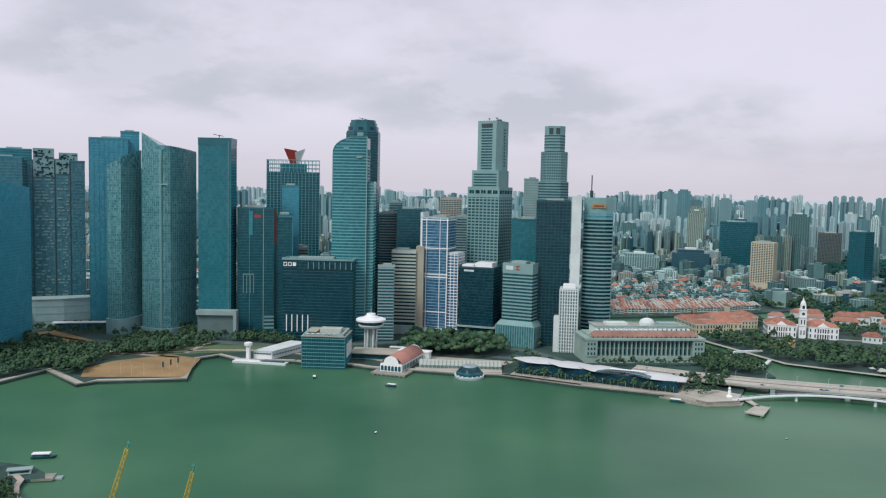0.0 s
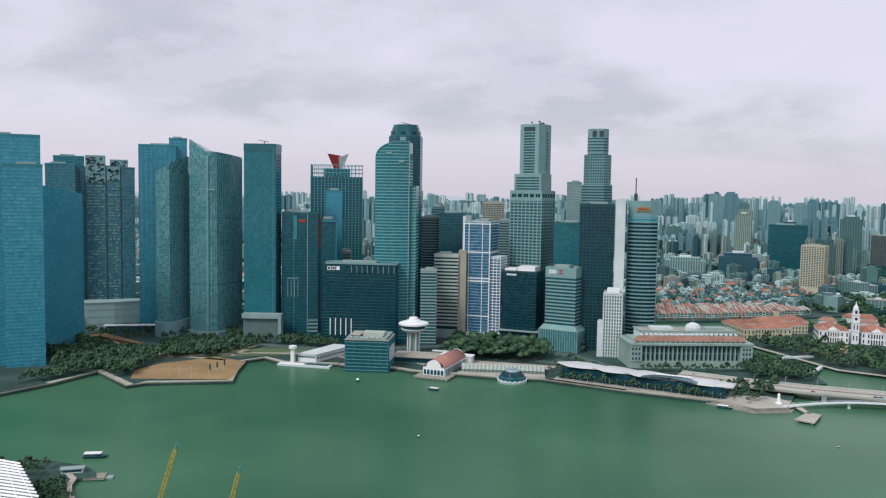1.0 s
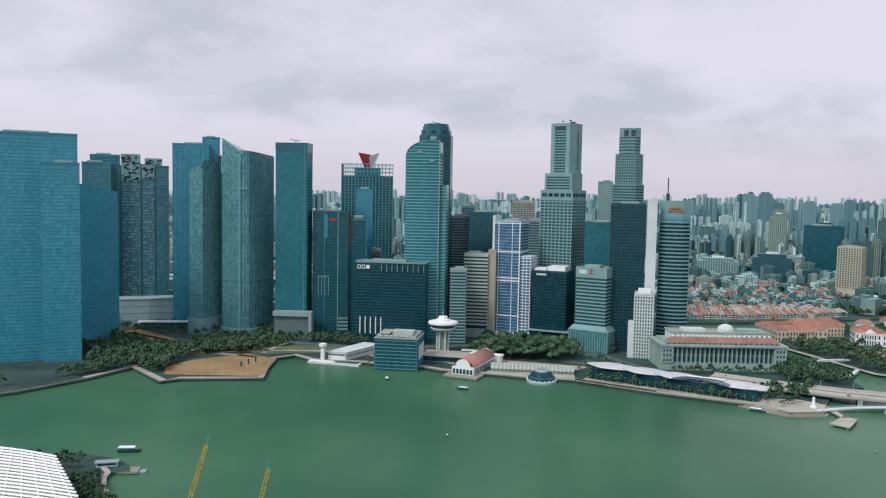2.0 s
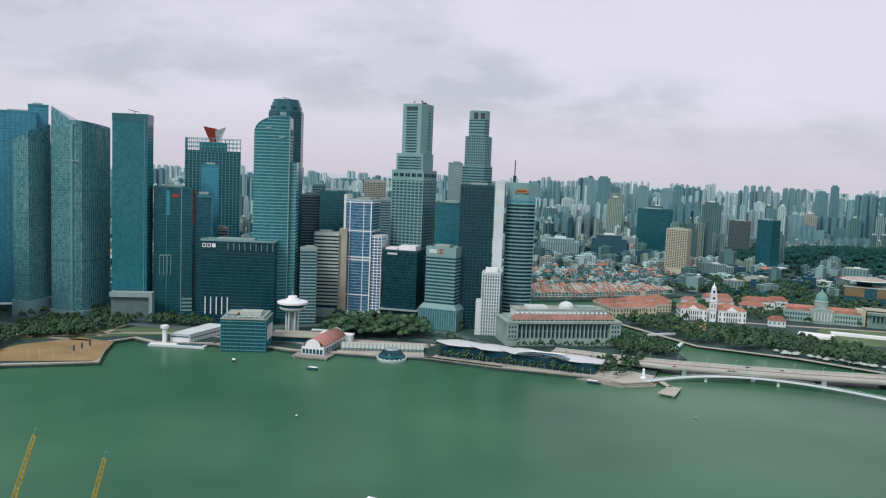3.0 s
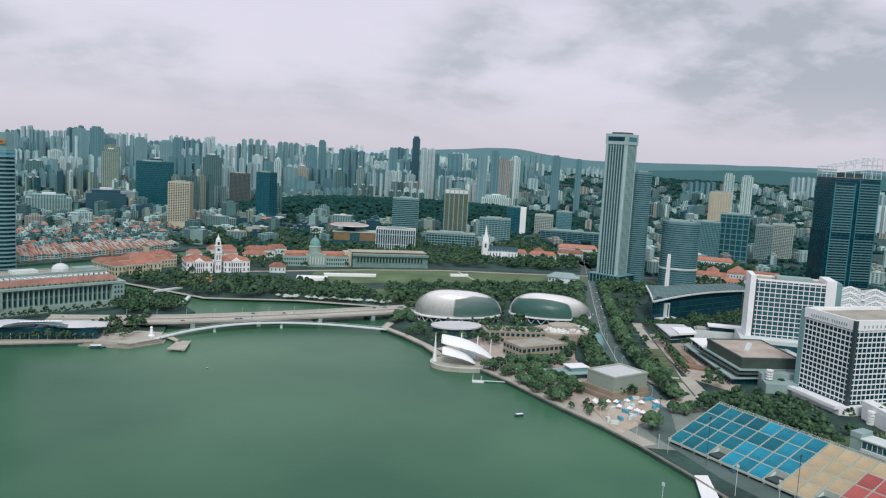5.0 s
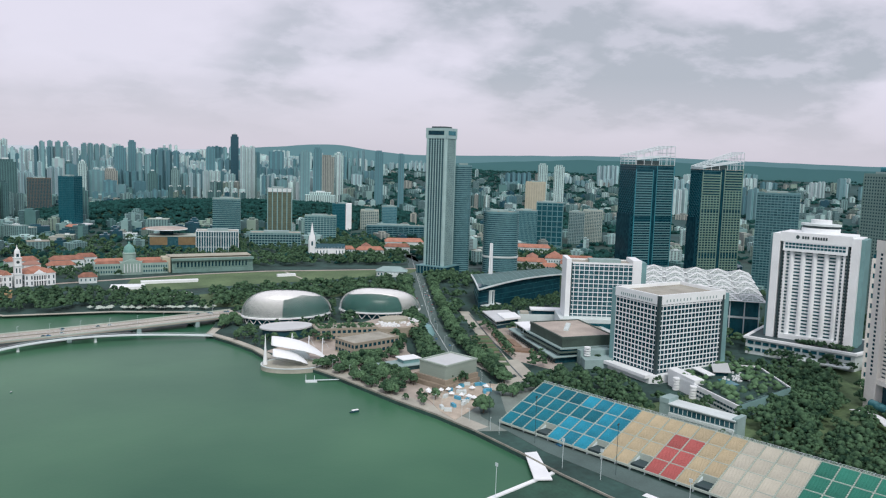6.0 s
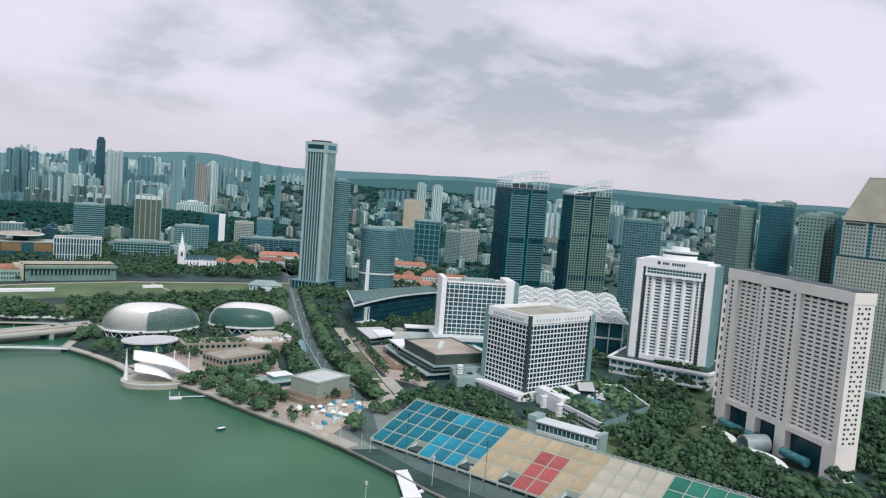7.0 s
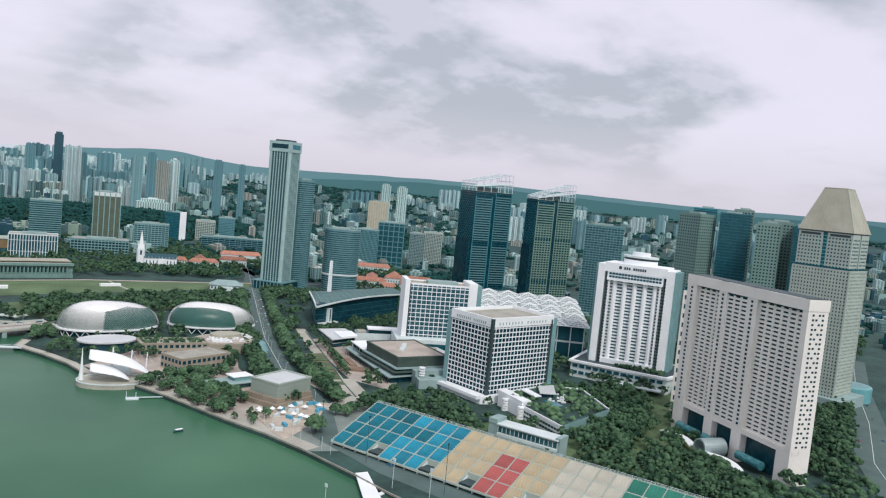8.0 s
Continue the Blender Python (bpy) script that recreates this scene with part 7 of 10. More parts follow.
solid("lawn", patch([(-560, 1000), (-440, 890), (-300, 925), (-180, 960), (-180, 985), (-300, 985), (-420, 970), (-520, 1000)], 3.2), GRASS, "green waterfront park lawn", "lawn", "structure")


solid("river_walk", strip([(352, 1120), (394, 1010), (418, 942), (516, 881), (590, 806)], 6, 3.4, 0.6, -5), PAVE, "pale stone river walk", "pavement", "structure")
shade = Mesh()
rp = random.Random(17)
for k in range(46):
    q = Vector((500, 902)).lerp(Vector((604, 812)), k / 45) + Vector((rp.uniform(-7, 7), rp.uniform(-7, 7)))
    shade.prism(rect(6, 6, q.x, q.y), 6.2, 8.2, 0.1, (q.x, q.y)).box(q.x - 0.12, q.x + 0.12, q.y - 0.12, q.y + 0.12, 3, 6.4)
tagged(new("parasols", shade.data("parasols", CREAM)), "cream parasols crowded on river walk", "parasols", kind="stuff")
# white river bridges, drawn as curved strips
for k, line in enumerate(([(322, 925), (345, 965), (377, 1000), (415, 1012)], [(356, 899), (378, 915), (400, 950)])):
    solid("river_ramp", strip(line, 4, 5.2, 2.4), OFFWHITE, "white curved bridge over the river", "ramp", "structure")
# ---- trees ----
def crown_mesh(seed, w, h, base, n, k=7):
    """An umbrella of overlapping tufts, ragged at the rim, with sprays of leaves standing out of it."""
    rnd = random.Random(seed)
    m = Mesh()
    lobes = [(rnd.uniform(0, math.tau), rnd.uniform(0.06, 0.2)) for _ in range(4)]
    for i in range(n):
        a, q = rnd.uniform(0, math.tau), math.sqrt((i + 0.5) / n)
        reach = w * 0.43 * (1 + sum(g * math.cos((j + 2) * a + b) for j, (b, g) in enumerate(lobes)) * 0.8)
        x, y = q * reach * math.cos(a), q * reach * math.sin(a)
        z = base + h * (0.22 + 0.62 * (1 - q ** 2.4) * rnd.uniform(0.75, 1.08) + rnd.uniform(-0.10, 0.08))
        clump(m, (x, y, z), w * rnd.uniform(0.09, 0.165), rnd, k)
    for i in range(n * (6 if k > 5 else 1)):
        a, b = rnd.uniform(0, math.tau), rnd.uniform(0.0, 1)
        q = math.sqrt(max(0.0, 1 - b * b)) * rnd.uniform(0.8, 1.04)
        c = Vector((q * w * 0.47 * math.cos(a), q * w * 0.47 * math.sin(a), base + h * (0.26 + 0.66 * b * rnd.uniform(0.85, 1.05))))
        d, e = Vector((rnd.uniform(-1, 1), rnd.uniform(-1, 1), rnd.uniform(-0.4, 0.4))).normalized() * w * 0.035, Vector((rnd.uniform(-1, 1), rnd.uniform(-1, 1), rnd.uniform(-0.5, 0.5))).normalized() * w * 0.032
        m.add([c - d, c + e, c + d, c - e], [(0, 1, 2, 3)])
    return m


def trunk_mesh(seed, w, base):
    rnd = random.Random(seed)
    m = Mesh().lathe([(0.05 * w, -1), (0.033 * w, base * 0.7), (0.025 * w, base * 1.25)], 7)
    for k in range(5):
        a = k * math.tau / 5 + rnd.uniform(-0.4, 0.4)
        m.bar((0, 0, base * rnd.uniform(0.7, 1.1)), (w * 0.3 * math.cos(a), w * 0.3 * math.sin(a), base * 1.9), 0.014 * w)
    return m


TREES = []
for s, (w, h, base, n) in enumerate(((12, 8, 3.2, 72), (9, 8.5, 3.0, 58), (15, 8, 4.0, 92), (7, 6, 2.4, 40))):
    e = thing("tree", "broad leafy green rain tree", "tree", 0, 0, -60, group="city trees")
    part("trunk", trunk_mesh(s, w, base), BARK, e)
    part("crown", crown_mesh(s + 10, w, h, base, n), LEAF, e, smooth=True)
    TREES.append(e)
palm = thing("palm_tree", "slim palm tree with drooping fronds", "tree", 0, 0, -60, group="city trees")
part("trunk", Mesh().lathe([(0.28, -1), (0.2, 4), (0.16, 8)], 7), BARK, palm)
m = Mesh()
for k in range(14):
    a = k * math.tau / 14
    for u in range(4):
        f0, f1 = u / 4, (u + 1) / 4
        z = lambda f: 8 + 1.1 * math.sin(f * 2.4) - 1.6 * f * f
        c, s = math.cos(a), math.sin(a)
        wd = lambda f: 0.45 * (1 - f) + 0.08
        m.add([(3.4 * f0 * c - wd(f0) * s, 3.4 * f0 * s + wd(f0) * c, z(f0)), (3.4 * f0 * c + wd(f0) * s, 3.4 * f0 * s - wd(f0) * c, z(f0)),
               (3.4 * f1 * c + wd(f1) * s, 3.4 * f1 * s - wd(f1) * c, z(f1)), (3.4 * f1 * c - wd(f1) * s, 3.4 * f1 * s + wd(f1) * c, z(f1))], [(0, 1, 2, 3)])
part("fronds", m, LEAF, palm)
STUFF_TREES = []
TREE_COUNT = [0]
PLACED = {}


def free(x, y, gap, spacing):
    if not inside(x, y, WATERSIDE):
        return False
    if any((x - a) ** 2 + (y - b) ** 2 < (r + gap) ** 2 for a, b, r in OCCUPIED):
        return False
    if any(near_line(x, y, line, width / 2 + gap) for line, width in ROADS):
        return False
    cell = (int(x // 20), int(y // 20))
    for i in (-1, 0, 1):
        for j in (-1, 0, 1):
            for a, b in PLACED.get((cell[0] + i, cell[1] + j), ()):
                if (x - a) ** 2 + (y - b) ** 2 < spacing ** 2:
                    return False
    PLACED.setdefault(cell, []).append((x, y))
    return True


def plant(poly, n, seed, kinds=(0, 1, 2), size=(0.75, 1.2), spacing=6.5, gap=1.5, single=True, z=GROUND):
    """Up to n trees in a stretch of the plan."""
    rnd = random.Random(seed)
    xs, ys = [p[0] for p in poly], [p[1] for p in poly]
    for _ in range(n * 5):
        x, y = rnd.uniform(min(xs), max(xs)), rnd.uniform(min(ys), max(ys))
        if n <= 0:
            break
        if not inside(x, y, poly) or not free(x, y, gap, spacing):
            continue
        n -= 1
        k, s, turn = rnd.choice(kinds), rnd.uniform(*size), rnd.uniform(0, 360)
        if single and TREE_COUNT[0] < 240:
            TREE_COUNT[0] += 1
            t = copy_thing(TREES[k] if k < 4 else palm, pose(x, y, z, 0, 0, turn))
            t.scale = (s, s, s * rnd.uniform(0.9, 1.15))
        else:
            STUFF_TREES.append((x, y, z, turn, s, k))


def row(line, step, seed, side=0.0, kinds=(1,), size=(0.7, 1.0), jitter=1.0):
    rnd = random.Random(seed)
    for a, b in zip(line, line[1:]):
        a, b = Vector(a), Vector(b)
        u = (b - a).normalized()
        nrm = Vector((-u.y, u.x))
        for i in range(int((b - a).length / step)):
            p = a + u * (i + 0.5) * step + nrm * side + Vector((rnd.uniform(-jitter, jitter), rnd.uniform(-jitter, jitter)))
            s = rnd.uniform(*size)
            k = rnd.choice(kinds)
            if TREE_COUNT[0] < 240:
                TREE_COUNT[0] += 1
                t = copy_thing(TREES[k] if k < 4 else palm, pose(p.x, p.y, GROUND, 0, 0, rnd.uniform(0, 360)))
                t.scale = (s, s, s)
            else:
                STUFF_TREES.append((p.x, p.y, GROUND, rnd.uniform(0, 360), s, k))


for c in ((240, 952, 64), (168, 838, 30), (120, 860, 30), (215, 815, 30), (-85, 972, 16), (-41, 892, 22), (622, 706, 48), (727, 645, 44), (500, 548, 26), (585, 532, 30), (610, 588, 26), (574, 640, 26),
          (662, 565, 34), (553, 406, 24), (556, 462, 20), (730, 395, 58), (790, 505, 34), (775, 360, 40), (838, 468, 30), (1032, 352, 75), (1000, 400, 40), (1300, 740, 60), (1370, 720, 40), (650, 208, 22), (632, 184, 14), (666, 232, 18), (690, 205, 32), (722, 205, 28), (652, 176, 16), (680, 172, 14), (720, 178, 16), (700, 262, 34), (880, 590, 38), (940, 590, 42), (1010, 585, 40), (735, 280, 50), (690, 300, 24), (689, 49, 12), (655, 20, 16), (722, 82, 16),
          (584, 190, 14), (515, 308, 26), (510, 270, 32), (503, 220, 34), (495, 170, 34), (488, 120, 34), (480, 60, 34), (472, 0, 34), (575, 210, 12), (590, 160, 12), (943, 623, 10), (1060, 1112, 24), (1085, 1090, 28), (1040, 1085, 20), (1065, 1066, 20), (530, 1138, 44), (515, 1095, 26), (697, 1140, 46), (806, 1085, 56), (432, 1180, 58), (985, 845, 24)):
    OCCUPIED.append(c)
# seaside and theatre gardens
plant([(500, 520), (505, 480), (560, 480), (600, 500), (640, 530), (560, 512)], 40, 1, (0, 1), (0.8, 1.1), 5)
plant([(494, 470), (486, 410), (520, 415), (540, 440), (530, 480)], 30, 2, (0, 1), (0.8, 1.05), 5)
plant([(482, 400), (478, 365), (512, 372), (520, 400)], 8, 3, (1, 3, 4), (0.6, 0.9), 5)
plant([(520, 600), (520, 660), (560, 690), (590, 640), (560, 600)], 26, 4, (1, 3), (0.7, 1.0), 5.5)
plant([(540, 715), (570, 745), (610, 755), (600, 720), (560, 705)], 12, 5, (0, 1), (0.7, 1.0), 6)
plant([(535, 345), (560, 330), (570, 345), (545, 360)], 4, 6, (0, 1), (0.8, 1.1), 6)
row([(496, 333), (510, 331)], 9, 7, 0, (2,), (1.1, 1.2), 0.5)
# the avenue and its median gardens
row(AVENUE[1:6], 6.5, 8, 19, (0, 1), (1.0, 1.35))
row(AVENUE[1:6], 6.0, 9, -20, (0, 1), (1.05, 1.45))
row(AVENUE[1:6], 8.0, 91, -29, (0, 1), (0.95, 1.3))
row(GARDEN_WAY[:4], 10, 10, 12, (1, 3), (0.8, 1.0))
plant([(860, 660), (760, 560), (700, 490), (690, 505), (840, 690)], 40, 11, (0, 1), (0.8, 1.1), 6)
plant([(835, 558), (900, 552), (1000, 545), (985, 505), (900, 515), (838, 530)], 60, 111, (0, 1), (0.7, 1.0), 6, 0.5)
plant([(648, 398), (676, 418), (700, 470), (668, 440)], 10, 112, (1, 3), (0.6, 0.9), 6, 0.3)
plant([(1150, 660), (1240, 770), (1420, 900), (1520, 860), (1400, 700), (1260, 640)], 90, 113, (0, 1, 2), (0.9, 1.4), 9, 0.5, single=False)
plant([(1120, 860), (1160, 1010), (1300, 1160), (1420, 1120), (1280, 900)], 110, 114, (0, 1, 2), (0.9, 1.4), 9, 0.5, single=False)
# behind the stand, round the hotels
plant([(560, 330), (600, 350), (650, 330), (660, 280), (600, 250), (556, 250)], 80, 12, (0, 1, 2), (0.8, 1.15), 5.4, 0.5)
plant([(640, 230), (700, 215), (790, 215), (800, 150), (720, 120), (620, 120), (600, 150)], 150, 13, (0, 1, 2), (0.85, 1.25), 5.2, 0.5)
plant([(560, 140), (640, 110), (630, 60), (600, 0), (560, -60), (535, 0)], 130, 14, (0, 1, 2), (0.85, 1.3), 5.4, 0.5)
plant([(700, 20), (800, 60), (900, 20), (880, -30), (760, -35), (660, -40), (680, 0)], 110, 15, (0, 1, 2), (0.85, 1.25), 5.6)
# west bank
plant([(-45, 945), (-40, 1020), (75, 1010), (80, 940)], 34, 16, (2,), (1.5, 2.0), 10, 0)
row([(180, 903), (310, 916)], 6.5, 17, 0, (1, 3), (0.8, 1.1))
row([(84, 857), (240, 781)], 6.0, 18, -1.5, (1, 3), (0.8, 1.1))
plant([(236, 806), (300, 804), (312, 850), (250, 835)], 18, 181, (0, 1), (0.8, 1.1), 6, 0)
plant([(240, 784), (262, 764), (280, 792), (250, 797)], 7, 182, (1, 3), (0.8, 1.1), 5, 0)
plant([(70, 880), (95, 960), (150, 960), (130, 900)], 14, 19, (1, 3, 4), (0.8, 1.1), 7)
plant([(-470, 770), (-430, 850), (-380, 870), (-370, 815), (-410, 845), (-440, 790)], 70, 20, (0, 1), (0.9, 1.25), 4.8, 0)
plant([(-420, 890), (-300, 930), (-270, 980), (-330, 1010), (-440, 930)], 80, 21, (0, 1), (0.85, 1.25), 5.2, 0.5)
plant([(-270, 985), (-150, 990), (-150, 1040), (-270, 1030)], 50, 22, (0, 1), (0.8, 1.1), 5.5)
plant([(-560, 900), (-470, 880), (-440, 950), (-520, 1000)], 60, 23, (0, 1), (0.9, 1.25), 5.2, 0.5)
rnd = random.Random(240)
hedge = []
for _ in range(900):
    x, y = rnd.uniform(-300, -205), rnd.uniform(405, 512)
    if inside(x, y, [(-296, 500), (-277, 506), (-268, 490), (-248, 468), (-222, 438), (-205, 405), (-228, 414)]) and all((x - a) ** 2 + (y - b) ** 2 > 9 for a, b in hedge):
        hedge.append((x, y))
        STUFF_TREES.append((x, y, GROUND - 1, rnd.uniform(0, 360), rnd.uniform(0.55, 0.8), 1))
row([(-345, 530), (-300, 536)], 6, 24, 0, (1, 3), (0.7, 0.9))
row([(-340, 518), (-296, 522)], 7, 25, 0, (1, 3), (0.7, 0.9))
row([(-338, 505), (-302, 509)], 7, 26, 0, (1, 3), (0.7, 0.9))
plant([(-480, 690), (-620, 560), (-700, 640), (-520, 780)], 26, 25, (0, 1), (0.9, 1.2), 8, single=False)
plant([(-522, 935), (-492, 956), (-438, 927), (-381, 913), (-376, 877), (-391, 841), (-376, 801), (-422, 830), (-466, 834)], 90, 201, (0, 1), (0.9, 1.3), 5, 0, single=False)
plant([(-397, 966), (-394, 1011), (-348, 1016), (-323, 974), (-319, 929), (-367, 908)], 60, 202, (0, 1), (0.9, 1.25), 5, 0, single=False)
plant([(-542, 1106), (-517, 1149), (-438, 1068), (-418, 1009), (-484, 1042)], 50, 203, (1, 3), (0.7, 1.0), 6, 0, single=False)
plant([(-357, 1078), (-308, 1106), (-279, 1004), (-293, 977), (-334, 1018)], 50, 204, (0, 1), (0.8, 1.15), 5.5, 0, single=False)
# between river and playing field, and the belt behind the domes
plant([(330, 1000), (405, 1010), (415, 955), (520, 890), (600, 800), (620, 850), (610, 950), (540, 1020), (460, 1070), (365, 1120)], 230, 26, (0, 1, 2), (0.9, 1.3), 9, single=False)
plant([(610, 800), (690, 770), (800, 740), (900, 735), (950, 770), (930, 805), (860, 840), (660, 905), (640, 850)], 260, 27, (0, 1, 2), (0.9, 1.3), 9, single=False)
plant([(980, 740), (1020, 690), (1040, 760), (1080, 810), (1040, 800), (990, 780)], 70, 28, (0, 2), (0.9, 1.3), 9, single=False)
plant([(870, 1060), (1000, 985), (1130, 880), (1300, 1000), (1300, 1250), (1150, 1180), (950, 1160)], 260, 29, (0, 1, 2), (0.9, 1.3), 10, single=False)
plant([(900, 620), (1000, 600), (1100, 700), (1060, 760), (1000, 680)], 50, 30, (0, 1), (0.9, 1.2), 9, single=False)
plant([(296, 880), (366, 872), (372, 930), (330, 1005), (318, 1010)], 90, 31, (0, 1), (0.9, 1.2), 6.5, 0, single=False)
plant([(560, 1190), (700, 1150), (720, 1220), (600, 1280)], 40, 32, (0, 1), (0.8, 1.2), 9, single=False)
plant([(262, 1430), (660, 1500), (640, 1760), (280, 1680)], 90, 43, (1, 3), (0.7, 1.0), 12, 0, single=False)
plant([(1050, 600), (1200, 620), (1320, 760), (1200, 760)], 60, 33, (0, 1), (0.9, 1.2), 10, single=False)
plant([(1060, 420), (1150, 330), (1320, 420), (1320, 620), (1180, 600)], 90, 34, (0, 1), (0.9, 1.2), 11, single=False)
plant([(900, 100), (1050, 140), (1100, 260), (940, 280), (930, 220)], 60, 35, (0, 1), (0.9, 1.2), 10, single=False)
plant([(1000, -30), (1200, -40), (1400, 40), (1300, 140), (1080, 20)], 60, 36, (0, 1), (0.9, 1.2), 11, single=False)


plant([(1020, -36), (1060, 60), (1500, 90), (1500, -80), (1060, -38)], 170, 361, (0, 1, 2), (0.9, 1.4), 7, 0, single=False)
plant([(760, -40), (960, -45), (940, -20), (800, -10)], 60, 362, (0, 1), (0.9, 1.3), 6, 0, single=False)

# a last filling of the free ground
plant([(600, 760), (900, 740), (1000, 740), (1260, 640), (1290, 200), (1200, -40), (560, -90), (540, 60), (556, 330), (640, 440), (560, 600)], 620, 40, (0, 1, 2), (0.8, 1.25), 8.5, single=False)
plant([(-620, 900), (-440, 960), (-280, 1000), (-100, 1010), (60, 1050), (200, 960), (300, 900), (330, 1100), (120, 1200), (-650, 1200)], 170, 41, (0, 1), (0.8, 1.2), 9, single=False)
plant([(330, 1010), (450, 1090), (620, 1110), (850, 1080), (1110, 930), (1330, 1000), (1450, 1500), (1000, 1500), (700, 1700), (560, 1450), (420, 1180)], 520, 42, (0, 1, 2), (0.8, 1.25), 10, single=False)


def joined(items, shapes):
    """One array mesh out of many turned and scaled copies of a few shapes."""
    vs, fs, k = [], [], 0
    for x, y, z, turn, s, kind in items:
        v, f = shapes[kind]
        c, q = math.cos(radians(turn)), math.sin(radians(turn))
        p = v * s
        vs.append(np.stack((p[:, 0] * c - p[:, 1] * q + x, p[:, 0] * q + p[:, 1] * c + y, p[:, 2] + z), 1))
        fs += [tuple(i + k for i in face) for face in f]
        k += len(v)
    return np.concatenate(vs).tolist(), fs


def stuff(name, items, shapes, material, label, category):
    v, f = joined(items, shapes)
    me = bpy.data.meshes.new(name)
    me.from_pydata(v, [], f)
    me.materials.append(material)
    me.shade_smooth()
    return tagged(new(name, me), label, category, kind="stuff")


SHAPES = {}
for s, (w, h, base, n) in enumerate(((12, 8, 3.2, 25), (9, 8.5, 3.0, 20), (15, 8, 4.0, 30), (7, 6, 2.4, 13))):
    m = crown_mesh(s + 30, w, h, base, n, 5)
    SHAPES[s] = (np.array([tuple(p) for p in m.v]), m.f)
stuff("tree_belt", [t if t[5] < 4 else (*t[:5], 3) for t in STUFF_TREES], SHAPES, LEAF, "dense belt of broad green city trees", "trees")
for e in TREES + [palm]:
    for o in list(e.children) + [e]:
        bpy.data.objects.remove(o)

# ---- woods on the hill and far green ----
woods, rnd = [], random.Random(77)
WOODSHAPE = {}
for s in range(4):
    m = Mesh()
    r2 = random.Random(s + 90)
    for k in range(7):
        clump(m, (r2.uniform(-11, 11), r2.uniform(-11, 11), r2.uniform(2, 8)), r2.uniform(3.6, 6.2), r2, 5)
    WOODSHAPE[s] = (np.array([tuple(p) for p in m.v]), m.f)


def hill(x, y):
    """The wooded fort hill behind the civic district."""
    u, v = (x - 1480) * 0.79 - (y - 1890) * 0.62, (x - 1480) * 0.62 + (y - 1890) * 0.79
    return 46 * math.exp(-((u / 470) ** 4 + (v / 190) ** 2))


def polar(az, r):
    return r * math.sin(radians(az)), r * math.cos(radians(az))


for _ in range(2600):
    u, v = rnd.uniform(-560, 520), rnd.gauss(-40, 140)
    x, y = 1480 + u * 0.79 + v * 0.62, 1890 - u * 0.62 + v * 0.79
    if math.hypot(x, y) < 2010 or any((x - a) ** 2 + (y - b) ** 2 < (r + 12) ** 2 for a, b, r in OCCUPIED):
        continue
    woods.append((x, y, GROUND + hill(x, y) - 2, rnd.uniform(0, 360), rnd.uniform(0.7, 1.15), rnd.randrange(4)))
for _ in range(2600):
    az, r = rnd.uniform(-40, 110), rnd.uniform(1500, 4700) if rnd.random() < 0.6 else rnd.uniform(1450, 2400)
    x, y = polar(az, r)
    if any((x - a) ** 2 + (y - b) ** 2 < (q + 10) ** 2 for a, b, q in OCCUPIED) or not inside(x, y, WATERSIDE + []) and r < 2000:
        continue
    for k in range(rnd.randrange(1, 4)):
        woods.append((x + rnd.uniform(-30, 30), y + rnd.uniform(-30, 30), far_height(r) - 2, rnd.uniform(0, 360), rnd.uniform(0.5, 1.0) * (1 + r / 9000), rnd.randrange(4)))
for _ in range(2600):
    az = 47 + 20 * rnd.random() if rnd.random() < 0.6 else 52 + 60 * rnd.random()
    r = rnd.uniform(2300, 4800)
    x, y = polar(az, r)
    woods.append((x, y, far_height(r) - 2, rnd.uniform(0, 360), rnd.uniform(0.8, 1.5), rnd.randrange(4)))
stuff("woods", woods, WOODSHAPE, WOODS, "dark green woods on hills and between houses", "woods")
m = Mesh()
m.sheet(lambda u, v: (860 + 1260 * u, 1340 + 1100 * v, GROUND - 1 + hill(860 + 1260 * u, 1340 + 1100 * v) - 1.2), 42, 36)
solid("fort_hill", m, mat("hill_undergrowth", (0.05, 0.075, 0.04), 0.95, vary=0.35, scale=0.03, fine=0.2), "low wooded hill behind civic district", "hill", "structure", smooth=True)


# ---- marina hotels ----
def marina_hotel():
    e = tower("marina_hotel", "white hotel with gridded windows and blank ends", 838, 404, -54, 84, rect(72, 34), 5.0, 0.8, 0.5, G_GREY, WHITE, pier=5.6, pierw=0.6, pierm=WHITE, pout=0.6, single=True, seed=46)
    part("end_wall", Mesh().box(-40, -34.5, -19.5, 18.5, 0, 86), WHITE, e)
    part("edge_slot", Mesh().box(-34.6, -33.0, -18.6, -17.2, 4, 82), DARKMETAL, e)
    part("end_wall", Mesh().box(35, 45, -18.5, 18.5, 0, 86), WHITE, e)
    part("side_tower", Mesh().box(45, 52, -12, 18, 0, 83), GREYBAND, e)
    part("skirt_roof", Mesh().prism([(-42, -24), (42, -24), (38, -16), (-38, -16)], 19, 20.5), OFFWHITE, e)
    part("podium", Mesh().box(-46, 66, -30, 22, 0, 19), OFFWHITE, e)
    part("podium_glazing", Mesh().box(-45, 40, -30.4, -29.8, 6, 15), G_NAVY, e)


